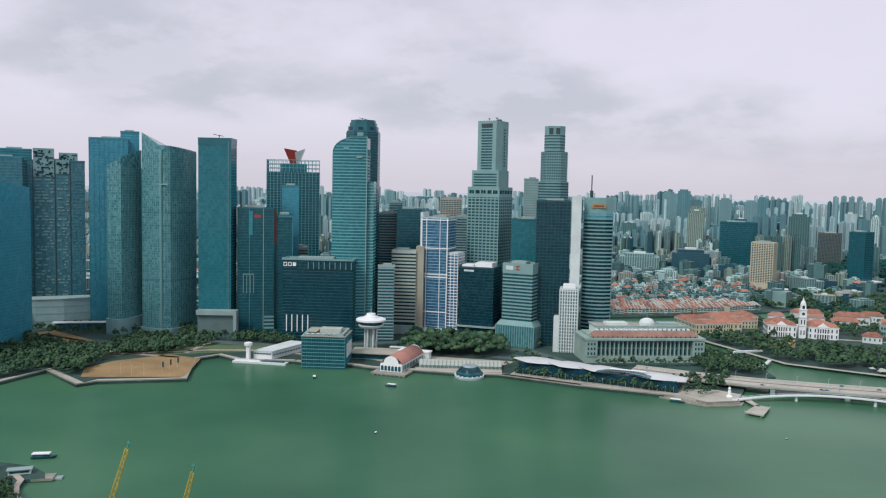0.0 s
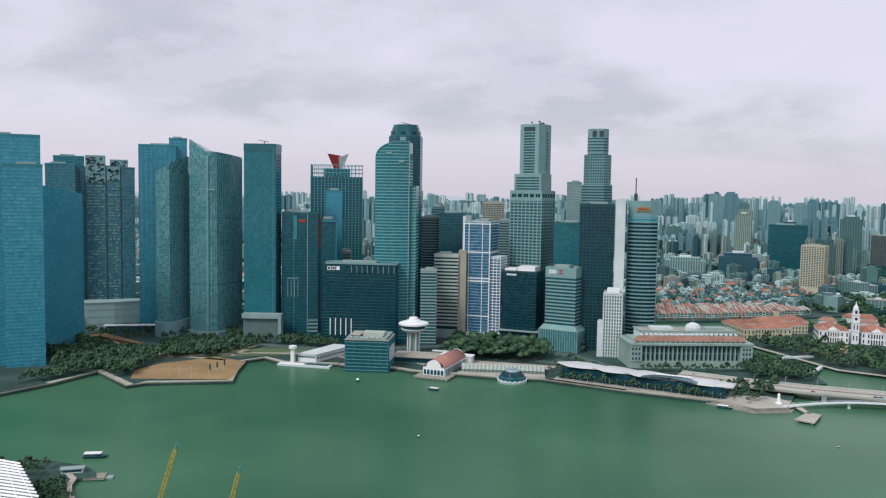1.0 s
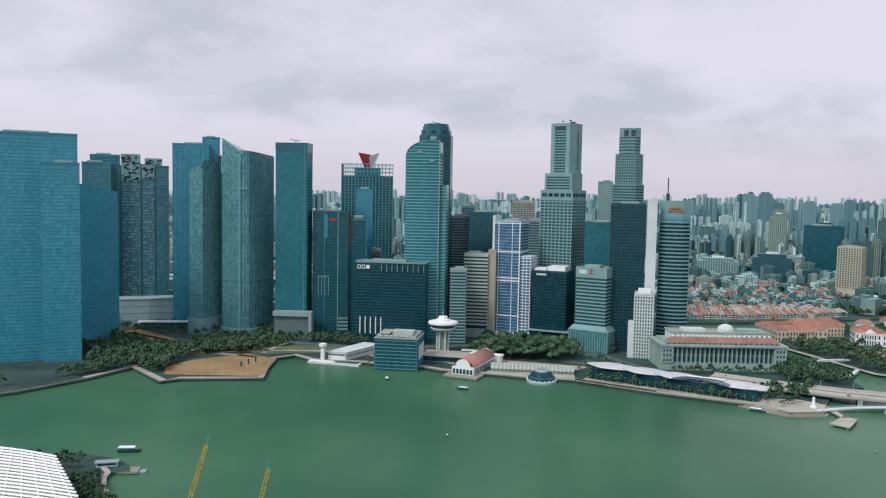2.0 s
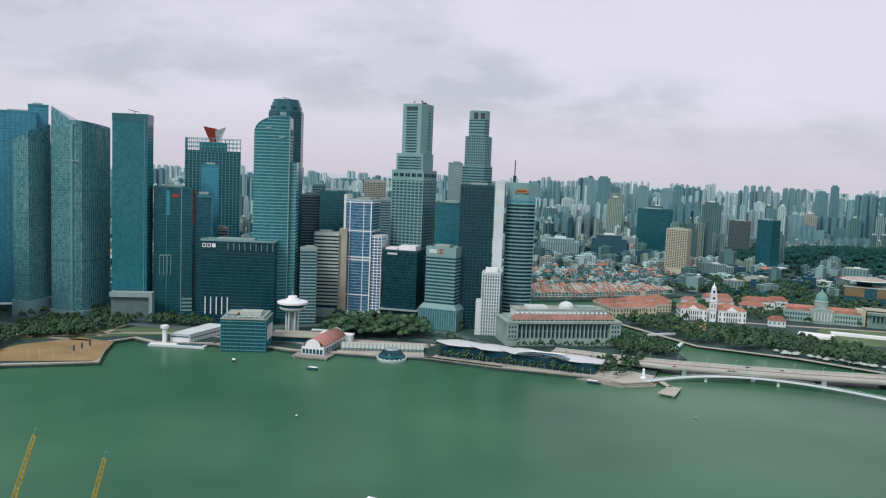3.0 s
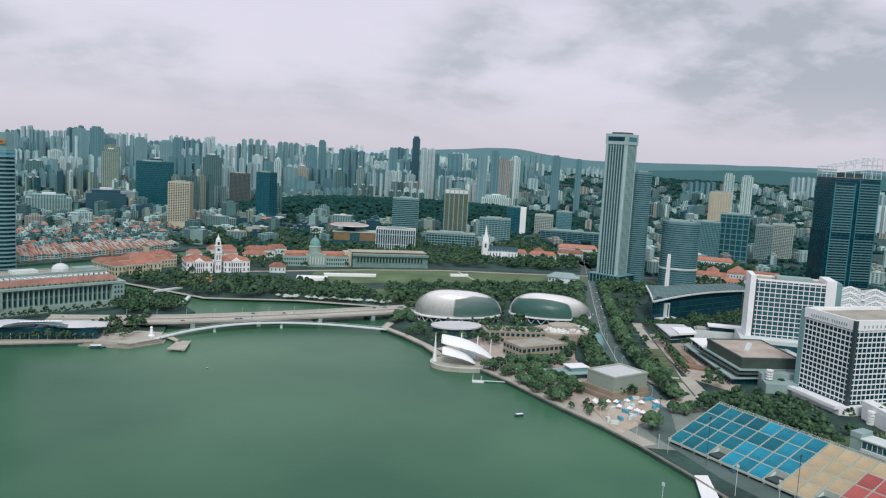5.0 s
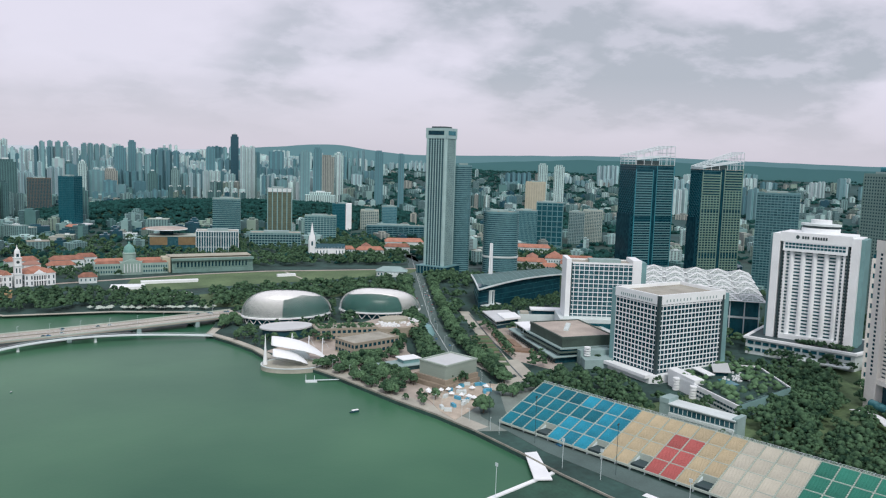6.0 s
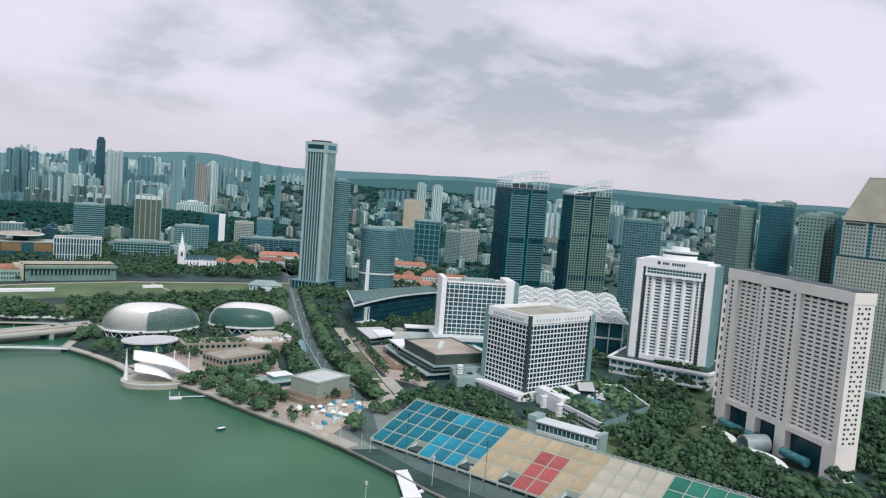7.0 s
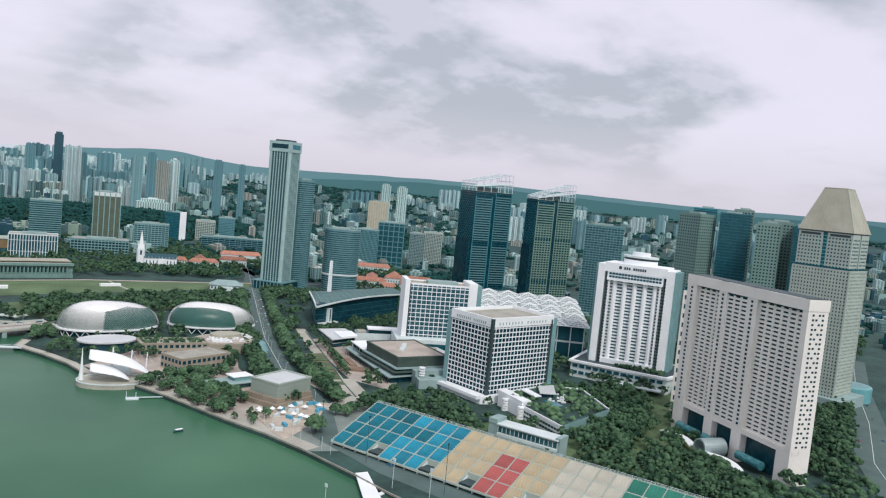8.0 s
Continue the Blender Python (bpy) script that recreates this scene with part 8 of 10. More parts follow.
def corner_hotel():
    w, d, h = 55, 84, 77
    e = tower("corner_hotel", "white hotel with deep square windows on white podium", 729, 276, -112.4, 79, rect(w, d), 4.4, 1.0, 0.45, G_DARK, WHITE, pier=4.75, pierw=0.55, pierm=WHITE, pout=0.45, single=True, seed=47, first=8, plant=False)
    part("top_wall", Mesh().ring(rect(w + 2.2, d + 2.2), rect(w - 2, d - 2), h - 6.5, h + 2.2), WHITE, e)
    part("corner_slot", Mesh().box(w / 2 - 1.4, w / 2 + 1.4, -d / 2 - 1.4, -d / 2 + 1.4, 0, h + 1.8), DARKMETAL, e)
    part("end_wall", Mesh().box(-w / 2 - 6, -w / 2, -d / 2 - 0.5, -d / 2 + 16, 0, h), GREYBAND, e)
    part("end_wall", Mesh().box(w / 2 - 14, w / 2 + 0.5, d / 2, d / 2 + 7, 0, h - 1), GREYBAND, e)
    part("end_slot", Mesh().box(w / 2 - 0.2, w / 2 + 1.2, d / 2 - 2.5, d / 2, 8, h - 2), DARKMETAL, e)
    bar = Mesh().box(-0.5, 0.5, -0.15, 0.15, 0, 2.4).data("sign_bar", CONCRETE)
    for k in range(16):
        if k != 8:
            part("sign_bar", bar, None, e, at=(-20 + 2.6 * k, -d / 2 - 1.25, h - 4.4))
            part("sign_bar", bar, None, e, at=(w / 2 + 1.25, -d / 2 + 8 + 4.3 * k, h - 4.4), rot=90)
    # white flared podium with ribbon windows
    m = Mesh().prism([(-36, -50), (30, -52), (34, -44), (34, 50), (-36, 50)], 0, 7)
    part("podium", m, WHITE, e)
    part("podium_skirt", Mesh().prism([(-38, -54), (30, -57), (30, -50), (-38, -48)], 5, 8), WHITE, e)
    # stepped annex towards the stand
    a = thing("hotel_annex", "white hotel podium wing with planted roof terrace", "building", 0, 0, GROUND)
    plan = [(679, 254), (620, 175), (704, 157), (758, 198), (738, 232)]
    part("wall", Mesh().prism(plan, 0, 10.5), WHITE, a)
    part("side_wall", Mesh().prism([(621, 174), (703, 156.5), (703.5, 158), (622, 176)], 0, 12), SHAFT, a)
    part("parapet", Mesh().ring(grown(plan, 0.4), grown(plan, -0.8), 10, 12), WHITE, a)
    part("roof_terrace", Mesh().prism(grown(plan, -0.8), 10.5, 10.8), LAND, a)
    part("upper_wall", Mesh().prism([(679, 255), (655, 222), (664, 217), (688, 250)], 10.5, 15), WHITE, a)
    part("pool", Mesh().prism([(688, 214), (676, 198), (684, 193), (696, 208)], 10.8, 11.1), G_TEAL, a)
    part("bar_wall", Mesh().prism([(716, 227), (699, 219), (706, 210), (730, 219)], 10.8, 14.4), G_DARK, a)
    part("bar_roof", Mesh().prism([(720, 230), (696, 220), (704, 207), (736, 220)], 14.4, 15.2), ROOFPINK, a)
    part("canopy", Mesh().prism([(696, 240), (679, 219), (686, 215), (703, 235)], 14.6, 15.4), WHITE, a)
    pane = Mesh().box(-1.6, 1.6, -0.25, 0.25, 0, 1.8).data("window", G_DARK)
    for k in range(14):
        q = Vector((679, 254)).lerp(Vector((620, 175)), 0.42 + 0.54 * k / 13)
        for z in (2.5, 6.2):
            part("window", pane, None, a, at=(q.x, q.y, z), rot=53.2)
    data = Mesh().lathe([(3.0, 0), (3.0, 1.5), (2.5, 1.6)], 14).data("stair_turn", WHITE)
    for u in (0.17, 0.43):
        q = Vector((679, 254)).lerp(Vector((620, 175)), u) + Vector((-2.2, 1.6))
        for k in range(5):
            part("stair_turn", data, None, a, at=(q.x, q.y, 0.6 + 2.3 * k))
    rnd = random.Random(83)
    m = Mesh()
    for k in range(420):
        x, y = rnd.uniform(622, 756), rnd.uniform(158, 252)
        if inside(x, y, grown(plan, -3)) and not inside(x, y, [(696, 242), (670, 190), (690, 186), (738, 222)]):
            clump(m, (x, y, GROUND + 11 + rnd.uniform(0, 3.4)), rnd.uniform(1.2, 3.4), rnd, 7)
    tagged(new("roof_garden", m.data("roof_garden", LEAF, True)), "dense green shrubs on hotel roof terrace", "shrubs", kind="stuff")
    m = Mesh()
    for k in range(26):
        x, y = rnd.uniform(690, 722), rnd.uniform(190, 210)
        m.box(x - 0.9, x + 0.9, y - 0.9, y + 0.9, GROUND + 10.8, GROUND + 12.2)
    tagged(new("terrace_tables", m.data("terrace_tables", WHITE)), "white tables and loungers on hotel terrace", "terrace furniture", kind="stuff")


def ribbed_hotel():
    e = thing("ribbed_hotel", "tall white hotel with ribbed recessed facade", "building", 893, 190, GROUND, -90)
    w, d, h = 86, 36, 130
    part("podium", Mesh().prism([(-66, -38), (58, -44), (66, -20), (66, 34), (-66, 34)], 0, 17), OFFWHITE, e)
    part("podium_deck", Mesh().prism([(-68, -40), (60, -46), (68, -20), (68, 36), (-68, 36)], 17, 18.2), DARKMETAL, e)
    part("podium_rim", Mesh().ring([(-68.5, -40.5), (60.5, -46.5), (68.5, -20), (68.5, 36.5), (-68.5, 36.5)], [(-64, -37), (57, -42), (65, -18), (65, 33), (-64, 33)], 16.4, 18.8), WHITE, e)
    rnd = random.Random(92)
    m = Mesh()
    for k in range(110):
        clump(m, (rnd.uniform(-10, 52), rnd.uniform(-38, -24), 18.6 + rnd.uniform(0, 3)), rnd.uniform(0.9, 2.3), rnd, 6)
    part("roof_planting", m, LEAF, e, "green shrubs on podium roof", smooth=True)
    data = Mesh().box(-3.4, 3.4, -0.3, 0.3, 0, 3.4).data("podium_window", G_NAVY)
    for k in range(13):
        for z in (4, 11):
            part("podium_window", data, None, e, at=(-60 + 9.2 * k, -38.6 - 0.45 * k, z), rot=-2.8)
    part("canopy_wing", Mesh().prism([(-20, -60), (56, -64), (58, -46), (-20, -40)], 6, 7.2), OFFWHITE, e)
    part("glazed_wall", Mesh().prism(rect(w - 6, d - 5), 12, h - 5), G_GREY, e)
    floors(e, rect(w - 6, d - 5), 13, h - 14, 3.5, 1.75, 0.6, WHITE)
    # ribs of the recessed middle
    rib = Mesh().prism(oval(6.0, 5.6, 12, 2.0, 0, -0.6), 0, h - 31).data("rib", WHITE)
    for k in range(5):
        part("rib", rib, None, e, at=(-26 + 13 * k, -d / 2 + 2.4, 17))
    for s in (-1, 1):
        part("corner_shaft", Mesh().box(s * 44 - 4.5, s * 44 + 4.5, -d / 2 - 3.2, d / 2, 12, h - 2), WHITE, e)
        part("shaft_slot", Mesh().box(s * 37 - 0.8, s * 37 + 0.8, -d / 2 - 2.2, -d / 2 + 0.4, 14, h - 8), DARKMETAL, e)
        part("side_shaft", Mesh().box(s * 51 - 2.4, s * 51 + 2.4, -d / 2 + 4, d / 2 - 4, 12, h - 3), GREYBAND, e)
        part("inner_pier", Mesh().box(s * 33 - 1.2, s * 33 + 1.2, -d / 2 - 2.0, -d / 2 + 1, 14, h - 14), WHITE, e)
    part("top_wall", Mesh().box(-40, 40, -d / 2 - 2.6, d / 2, h - 10, h), WHITE, e)
    part("top_band", Mesh().box(-36, 36, -d / 2 - 3.4, -d / 2 - 1, h - 19.5, h - 17), WHITE, e)
    opening = Mesh().box(-1.6, 1.6, -0.3, 0.3, 0, 2.2).data("top_window", G_NAVY)
    for k in range(17):
        for z in (h - 16.4, h - 13.0):
            part("top_window", opening, None, e, at=(-32 + 4 * k, -d / 2 - 2.4, z))
    part("upper_block", Mesh().box(-36, 36, -d / 2 - 2.3, d / 2 - 1, h - 17, h - 10), WHITE, e)
    part("base_arch", Mesh().box(-34, 34, -d / 2 - 3, -d / 2 + 1, 18.2, 23), WHITE, e)
    bar = Mesh().box(-1.0, 1.0, -0.15, 0.15, 0, 2.8).data("sign_bar", DARKMETAL)
    for k in range(10):
        if k != 3:
            part("sign_bar", bar, None, e, at=(-14 + 2.9 * k, -d / 2 - 2.75, h - 6))
    part("sign_mark", Mesh().prism(oval(4, 4, 14), -0.15, 0.15), DARKMETAL, e).matrix_basis = pose(-20, -d / 2 - 2.75, h - 4.5, 90)
    part("roof_drum", Mesh().prism(oval(44, 24, 28), h, h + 5), WHITE, e)
    part("roof_slot", Mesh().prism(oval(42, 22, 28), h + 5, h + 7.5), DARKMETAL, e)
    part("roof_disc", Mesh().prism(oval(46, 26, 28), h + 7.5, h + 9.5), OFFWHITE, e)
    part("roof_cap", Mesh().prism(oval(24, 14, 24), h + 9.5, h + 13.5), WHITE, e)
    e.scale = (0.85, 1.0, 1.0)
    e.location.y = 182.5
    OCCUPIED.append((885, 184, 60))


def gridded_hotel():
    e = thing("gridded_hotel", "monumental beige hotel slab with recessed window bays", "building", 689, 49, GROUND, -133.9)
    L, D, H, B = 139.0, 18.0, 140.0, 26.0
    part("glazed_wall", Mesh().prism(rect(L - 4, D - 6.6), B, H - 5), G_DARK, e)
    part("glazed_wall", Mesh().box(-17.5, 6.5, -D / 2 + 0.6, 0, B, H - 6), G_DARK, e)
    wide = [(-69.5, -56.5), (-27.5, -17.5), (6.5, 17.5), (64.0, 69.5)]
    # storeys: solid spandrels set back inside the three great bays
    band = {}
    for i, (x0, x1) in enumerate(((-56.5, -27.5), (-17.5, 6.5), (17.5, 64.0))):
        deep = 3.0 if i != 1 else 0.8
        band[i] = Mesh().box(x0, x1, -D / 2 + deep - 0.6, -D / 2 + deep + 3, 0, 1.85).data("spandrel", PRECAST)
    n = 31
    for k in range(n):
        z = B + 1.0 + (H - B - 14) * k / (n - 1)
        for i in band:
            part("spandrel", band[i], None, e, at=(0, 0, z))
    mull = Mesh().box(-1.15, 1.15, -0.45, 2.6, 0, H - B - 10).data("bay_mullion", PRECAST)
    for x0, x1, c, deep in ((-56.5, -27.5, 4, 3.0), (-17.5, 6.5, 3, 0.5), (17.5, 64.0, 6, 3.0)):
        for k in range(c + 1):
            part("bay_mullion", mull, None, e, at=(x0 + (x1 - x0) * k / c, -D / 2 + deep, B))
    for x0, x1 in wide:
        part("great_pier", Mesh().box(x0, x1, -D / 2 - 0.6, D / 2 + 0.6, 0, H), PRECAST, e)
        slot = Mesh().box(-1.1, 1.1, -0.25, 0.25, 0, 1.9).data("pier_window", G_DARK)
        for k in range(n - 2):
            for u in (0.5,) if x1 - x0 > 6 else ():
                part("pier_window", slot, None, e, at=(x0 + (x1 - x0) * u, -D / 2 - 0.6, B + 3 + 3.53 * k))
    slot = Mesh().box(-0.9, 0.9, -0.25, 0.25, 0, 1.5).data("end_window", G_DARK)
    for k in range(n - 2):
        for y in (-4.6, -1.4, 4.6) if k % 2 else (-4.6, 1.4, 4.6):
            part("end_window", slot, None, e, at=(L / 2, y, B + 3 + 3.53 * k), rot=90)
    part("top_wall", Mesh().box(-L / 2 - 0.4, L / 2 + 0.4, -D / 2 - 1.0, D / 2 + 1, H - 8.5, H), PRECAST, e)
    part("great_pier", Mesh().box(55.5, 64.5, -D / 2 - 0.2, D / 2, 0, B), PRECAST, e)
    part("lintel", Mesh().box(-L / 2, L / 2, -D / 2 + 0.2, D / 2 - 0.5, B - 3, B + 1), PRECAST, e)
    part("roof", Mesh().box(-L / 2 + 1.5, L / 2 - 1.5, -D / 2 + 0.6, D / 2 - 0.6, H, H + 0.4), DARKMETAL, e)
    part("lobby_glass", Mesh().box(-56, 56, -D / 2 + 6, D / 2 - 2, 0, B - 3), G_DARK, e)
    for x in (-42, -8, 34):
        m = Mesh().prism(oval(7, 7, 20), -13, 13)
        part("glass_barrel", m, G_GREEN, e).matrix_basis = pose(x, -D / 2 - 4, 7.5, 0, 90, 0)
    m = Mesh().ring(oval(15, 15, 24), oval(12.6, 12.6, 24), 0, 22)
    part("entrance_tube", m, SILVER, e).matrix_basis = pose(4, -D / 2 - 6, 7.6, 90, 0, 0)
    for sgn, x in ((-1, -26), (1, 30)):
        m = Mesh()
        m.sheet(lambda u, v: (x + sgn * (u - 0.5) * 40, -D / 2 - 26 + 7 * v - 4 * (u - 0.5) ** 2 * 4, 6 + 1.2 * math.sin(u * math.pi)), 10, 2, 0.6)
        part("entrance_canopy", m, WHITE, e)
    link = thing("hotel_link", "cream hotel side block with square openings", "building", 800, 106, GROUND, -100)
    part("wall", Mesh().box(-10, 10, -8, 14, 0, 122), G_NAVY, link)
    for z in range(6, 116, 9):
        part("floor_band", Mesh().box(-10.4, 10.4, -8.4, 14, z, z + 4.6), PRECAST, link)
    for x in (-10, -3.4, 3.4, 10):
        part("pier", Mesh().box(x - 0.8, x + 0.8, -8.6, -7, 0, 118), PRECAST, link)


def pyramid_tower():
    e = thing("pyramid_tower", "grey stone tower with square windows and pyramid crown", "building", 968, -6, GROUND, -112)
    body = rect(60, 46)
    upper = rect(54, 40)
    part("glazed_wall", Mesh().prism(grown(body, -0.6), 0, 150), G_NAVY, e)
    floors(e, body, 4, 148, 3.7, 1.9, 0.3, CREAM)
    piers(e, body, 4, 148, 3.4, 1.8, 0.45, CREAM)
    part("upper_glass", Mesh().prism(upper, 148, 190), G_TEAL, e)
    floors(e, upper, 149, 188, 3.7, 1.0, 0.3, GREENBAND)
    for sx, sy in ((-1, -1), (1, -1), (1, 1), (-1, 1)):
        pl = rect(26, 20, sx * 15.5, sy * 11.8)
        part("corner_block", Mesh().prism(pl, 146, 186), CREAM, e)
        w = Mesh().box(-0.8, 0.8, -0.25, 0.25, 0, 1.7).data("window", G_NAVY)
        for k in range(9):
            for i in range(7) if sy < 0 else ():
                part("window", w, None, e, at=(sx * 15.5 - 10.5 + 3.5 * i, sy * 21.8, 149 + 3.8 * k))
            for i in range(5) if sx > 0 else ():
                part("window", w, None, e, at=(28.5, sy * 11.8 - 7 + 3.5 * i, 149 + 3.8 * k), rot=90)
        part("loggia", Mesh().box(sx * 15.5 - 10.5, sx * 15.5 + 10.5, sy * 21.8 - 0.3, sy * 21.8 + 0.3, 182.5, 185), DARKMETAL, e)
    part("crown_slot", Mesh().prism(rect(56, 43), 185.5, 187.6), DARKMETAL, e)
    part("pyramid_crown", Mesh().prism(rect(59, 46), 187.5, 233, 0.42), TAN, e)
    part("crown_cap", Mesh().prism(rect(24.8, 19.3), 233, 234.5), TAN, e)
    rib = Mesh()
    for sx, sy in ((-1, -1), (1, -1), (1, 1), (-1, 1)):
        rib.bar((sx * 29.5, sy * 23, 187.5), (sx * 12.4, sy * 9.7, 233), 0.4)
    for k in range(1, 5):
        q = k / 5
        for sy in (-1, 1):
            rib.bar((-29.5 + 59 * q, sy * 23, 187.7), (-12.4 + 24.8 * q, sy * 9.7, 233.1), 0.18)
            rib.bar((sy * 29.5, -23 + 46 * q, 187.7), (sy * 12.4, -9.7 + 19.3 * q, 233.1), 0.18)
    part("crown_seams", rib, CREAM, e)
    part("podium", Mesh().prism(rect(84, 66), 0, 12), CONCRETE, e)
    for x, r, h in ((1010, 22, 16), (1034, 16, 12)):
        t = thing("round_tank", "pale green round plant building", "building", x, -44 + (x - 1010) * 0.3, GROUND)
        part("drum", Mesh().lathe([(r, 0), (r, h), (r - 1, h + 0.8)], 28), GREENBAND, t)
        part("lid", Mesh().lathe([(r - 1, h + 0.6), (r * 0.5, h + 1.6), (0.2, h + 1.8)], 28), GREYBAND, t)
    OCCUPIED.append((968, -6, 50))


marina_hotel()
corner_hotel()
ribbed_hotel()
gridded_hotel()
pyramid_tower()


# ---- civic buildings ----
BRONZE = mat("bronze_screen", (0.25, 0.16, 0.080), 0.5, vary=0.2, scale=0.1, fine=1.0)


def civic_halls():
    # domed court and colonnaded hall, one front
    e = thing("domed_court", "grey neoclassical court with green copper dome", "building", 697, 1140, GROUND, -26.5)
    part("wall", Mesh().box(-54, 54, -22, 22, 0, 17), STONE, e)
    part("portico", Mesh().box(-14, 14, -27, -20, 0, 20), STONE, e)
    m = Mesh()
    gable(m, -52, -16, -21, -8, 17.2, 21, 3)
    part("tiled_roof", m, TERRACOTTA, e)
    m = Mesh()
    gable(m, 16, 53, -21, -8, 17.2, 21, 3)
    part("tiled_roof", m, TERRACOTTA, e)
    m = Mesh()
    gable(m, -52, 53, 6, 21, 17.2, 21.5, 3)
    part("tiled_roof", m, TERRACOTTA, e)
    m = Mesh()
    m.add([(-12, -27.4, 20), (12, -27.4, 20), (0, -27.4, 25), (-12, -21, 20), (12, -21, 20), (0, -21, 25)], [(0, 1, 2), (5, 4, 3), (1, 4, 5, 2), (3, 0, 2, 5), (0, 3, 4, 1)])
    part("pediment", m, STONE, e)
    col = Mesh().lathe([(1.0, 0), (0.9, 12), (1.1, 13)], 8).data("column", OFFWHITE)
    row_of(e, "column", col, 6, -11, 11, -28, 4)
    win = Mesh().box(-1.0, 1.0, -0.25, 0.25, 0, 3.4).data("window", G_NAVY)
    for z in (3, 10):
        row_of(e, "window", win, 10, -51, -18, -22, z)
        row_of(e, "window", win, 10, 18, 51, -22, z)
    COPPER = mat("green_copper", (0.20, 0.33, 0.29), 0.6, vary=0.15, scale=0.2, fine=1.2)
    part("drum", Mesh().lathe([(9.5, 17), (9.5, 30), (10.2, 31), (9, 33)], 24, (-2, -6)), STONE, e)
    part("dome", Mesh().lathe([(8.8, 33), (8.6, 37), (7, 41), (4.5, 44), (2, 45.6), (1.6, 48), (0.2, 50)], 24, (-2, -6)), COPPER, e)
    COURTSTONE = mat("weathered_grey_stone", (0.225, 0.275, 0.245), 0.85, vary=0.16, scale=0.06, fine=0.7)
    h = thing("colonnaded_hall", "grey city hall with long giant colonnade", "building", 806, 1085, GROUND, -26.5)
    part("wall", Mesh().box(-62, 66, -18, 22, 0, 21), COURTSTONE, h)
    part("base", Mesh().box(-62, 66, -22, -17, 0, 5), COURTSTONE, h)
    part("entablature", Mesh().box(-63, 67, -22.5, -16, 18.5, 22), COURTSTONE, h)
    row_of(h, "column", Mesh().lathe([(1.05, 0), (0.95, 12), (1.1, 13.6)], 8).data("column", COURTSTONE), 22, -56, 58, -20, 5)
    row_of(h, "window", Mesh().box(-1.2, 1.2, -0.25, 0.25, 0, 8).data("window", G_DARK), 21, -53, 55, -18, 8)
    part("roof_terrace", Mesh().box(-61, 65, -16, 21, 21, 21.6), TAN, h)
    part("roof_canopy", Mesh().box(-66, 66, -8, 26, 23.4, 24), TAN, h)
    part("gold_veil", Mesh().box(-76, -64, -16, 10, 0, 24), BEIGE, h)
    # court with the disc
    c = thing("disc_court", "modern court block under a floating disc", "building", 925, 1340, GROUND, -36)
    part("lower_block", Mesh().box(-56, 56, -24, 24, 0, 28), G_GREY, c)
    data = Mesh().box(-16, 16, -0.4, 0.4, 0, 15).data("bronze_screen", BRONZE)
    for x in (-38, 14):
        part("bronze_screen", data, None, c, at=(x, -24.2, 12))
    part("lower_roof", Mesh().box(-57, 57, -25, 25, 28, 29.4), CREAM, c)
    part("drum", Mesh().lathe([(13, 29), (13.5, 35), (16, 39)], 36, (-24, 6)), G_DARK, c)
    part("disc", Mesh().lathe([(15, 38.4), (37.5, 39.6), (38.2, 41.2), (35, 42.4), (6, 43.2)], 44, (-24, 6)), PLAZA, c, "pale pinkish disc roof")
    part("disc_rim", Mesh().lathe([(37.8, 39.4), (39.2, 40.2), (37.9, 41.4)], 44, (-24, 6)), OFFWHITE, c)
    part("side_block", Mesh().box(38, 60, -26, 20, 0, 36), GREYBAND, c)


def hipped_wing(e, x0, x1, y0, y1, h, wall, along=True, rise=5.5, name="wing"):
    """Walls, a string course, two rows of windows on every side and a hipped tile roof."""
    part(name, Mesh().box(x0, x1, y0, y1, 0, h), wall, e)
    part("cornice", Mesh().ring(rect(x1 - x0 + 1.2, y1 - y0 + 1.2, (x0 + x1) / 2, (y0 + y1) / 2), rect(x1 - x0 - 1, y1 - y0 - 1, (x0 + x1) / 2, (y0 + y1) / 2), h - 0.9, h + 0.3), WHITE, e)
    g = Mesh()
    if along:
        gable(g, x0 - 0.9, x1 + 0.9, y0 - 0.9, y1 + 0.9, h + 0.3, h + rise, (y1 - y0) * 0.42)
    else:
        gable(g, y0 - 0.9, y1 + 0.9, -x1 - 0.9, -x0 + 0.9, h + 0.3, h + rise, (x1 - x0) * 0.42)
        g.v = [(-y, x, z) for x, y, z in g.v]
    part("tiled_roof", g, TERRACOTTA, e)
    for z in (h * 0.12, h * 0.56):
        panes = Mesh()
        n = max(2, int((x1 - x0 - 3) / 4))
        for k in range(n):
            x = x0 + 2.4 + (x1 - x0 - 4.8) * k / (n - 1)
            panes.box(x - 0.85, x + 0.85, y0 - 0.22, y0 + 0.22, z, z + h * 0.27)
        n = max(2, int((y1 - y0 - 3) / 4))
        for k in range(n):
            y = y0 + 2.4 + (y1 - y0 - 4.8) * k / (n - 1)
            panes.box(x0 - 0.22, x0 + 0.22, y - 0.85, y + 0.85, z, z + h * 0.27)
        part("storey_windows", panes, G_DARK, e, kind="stuff")


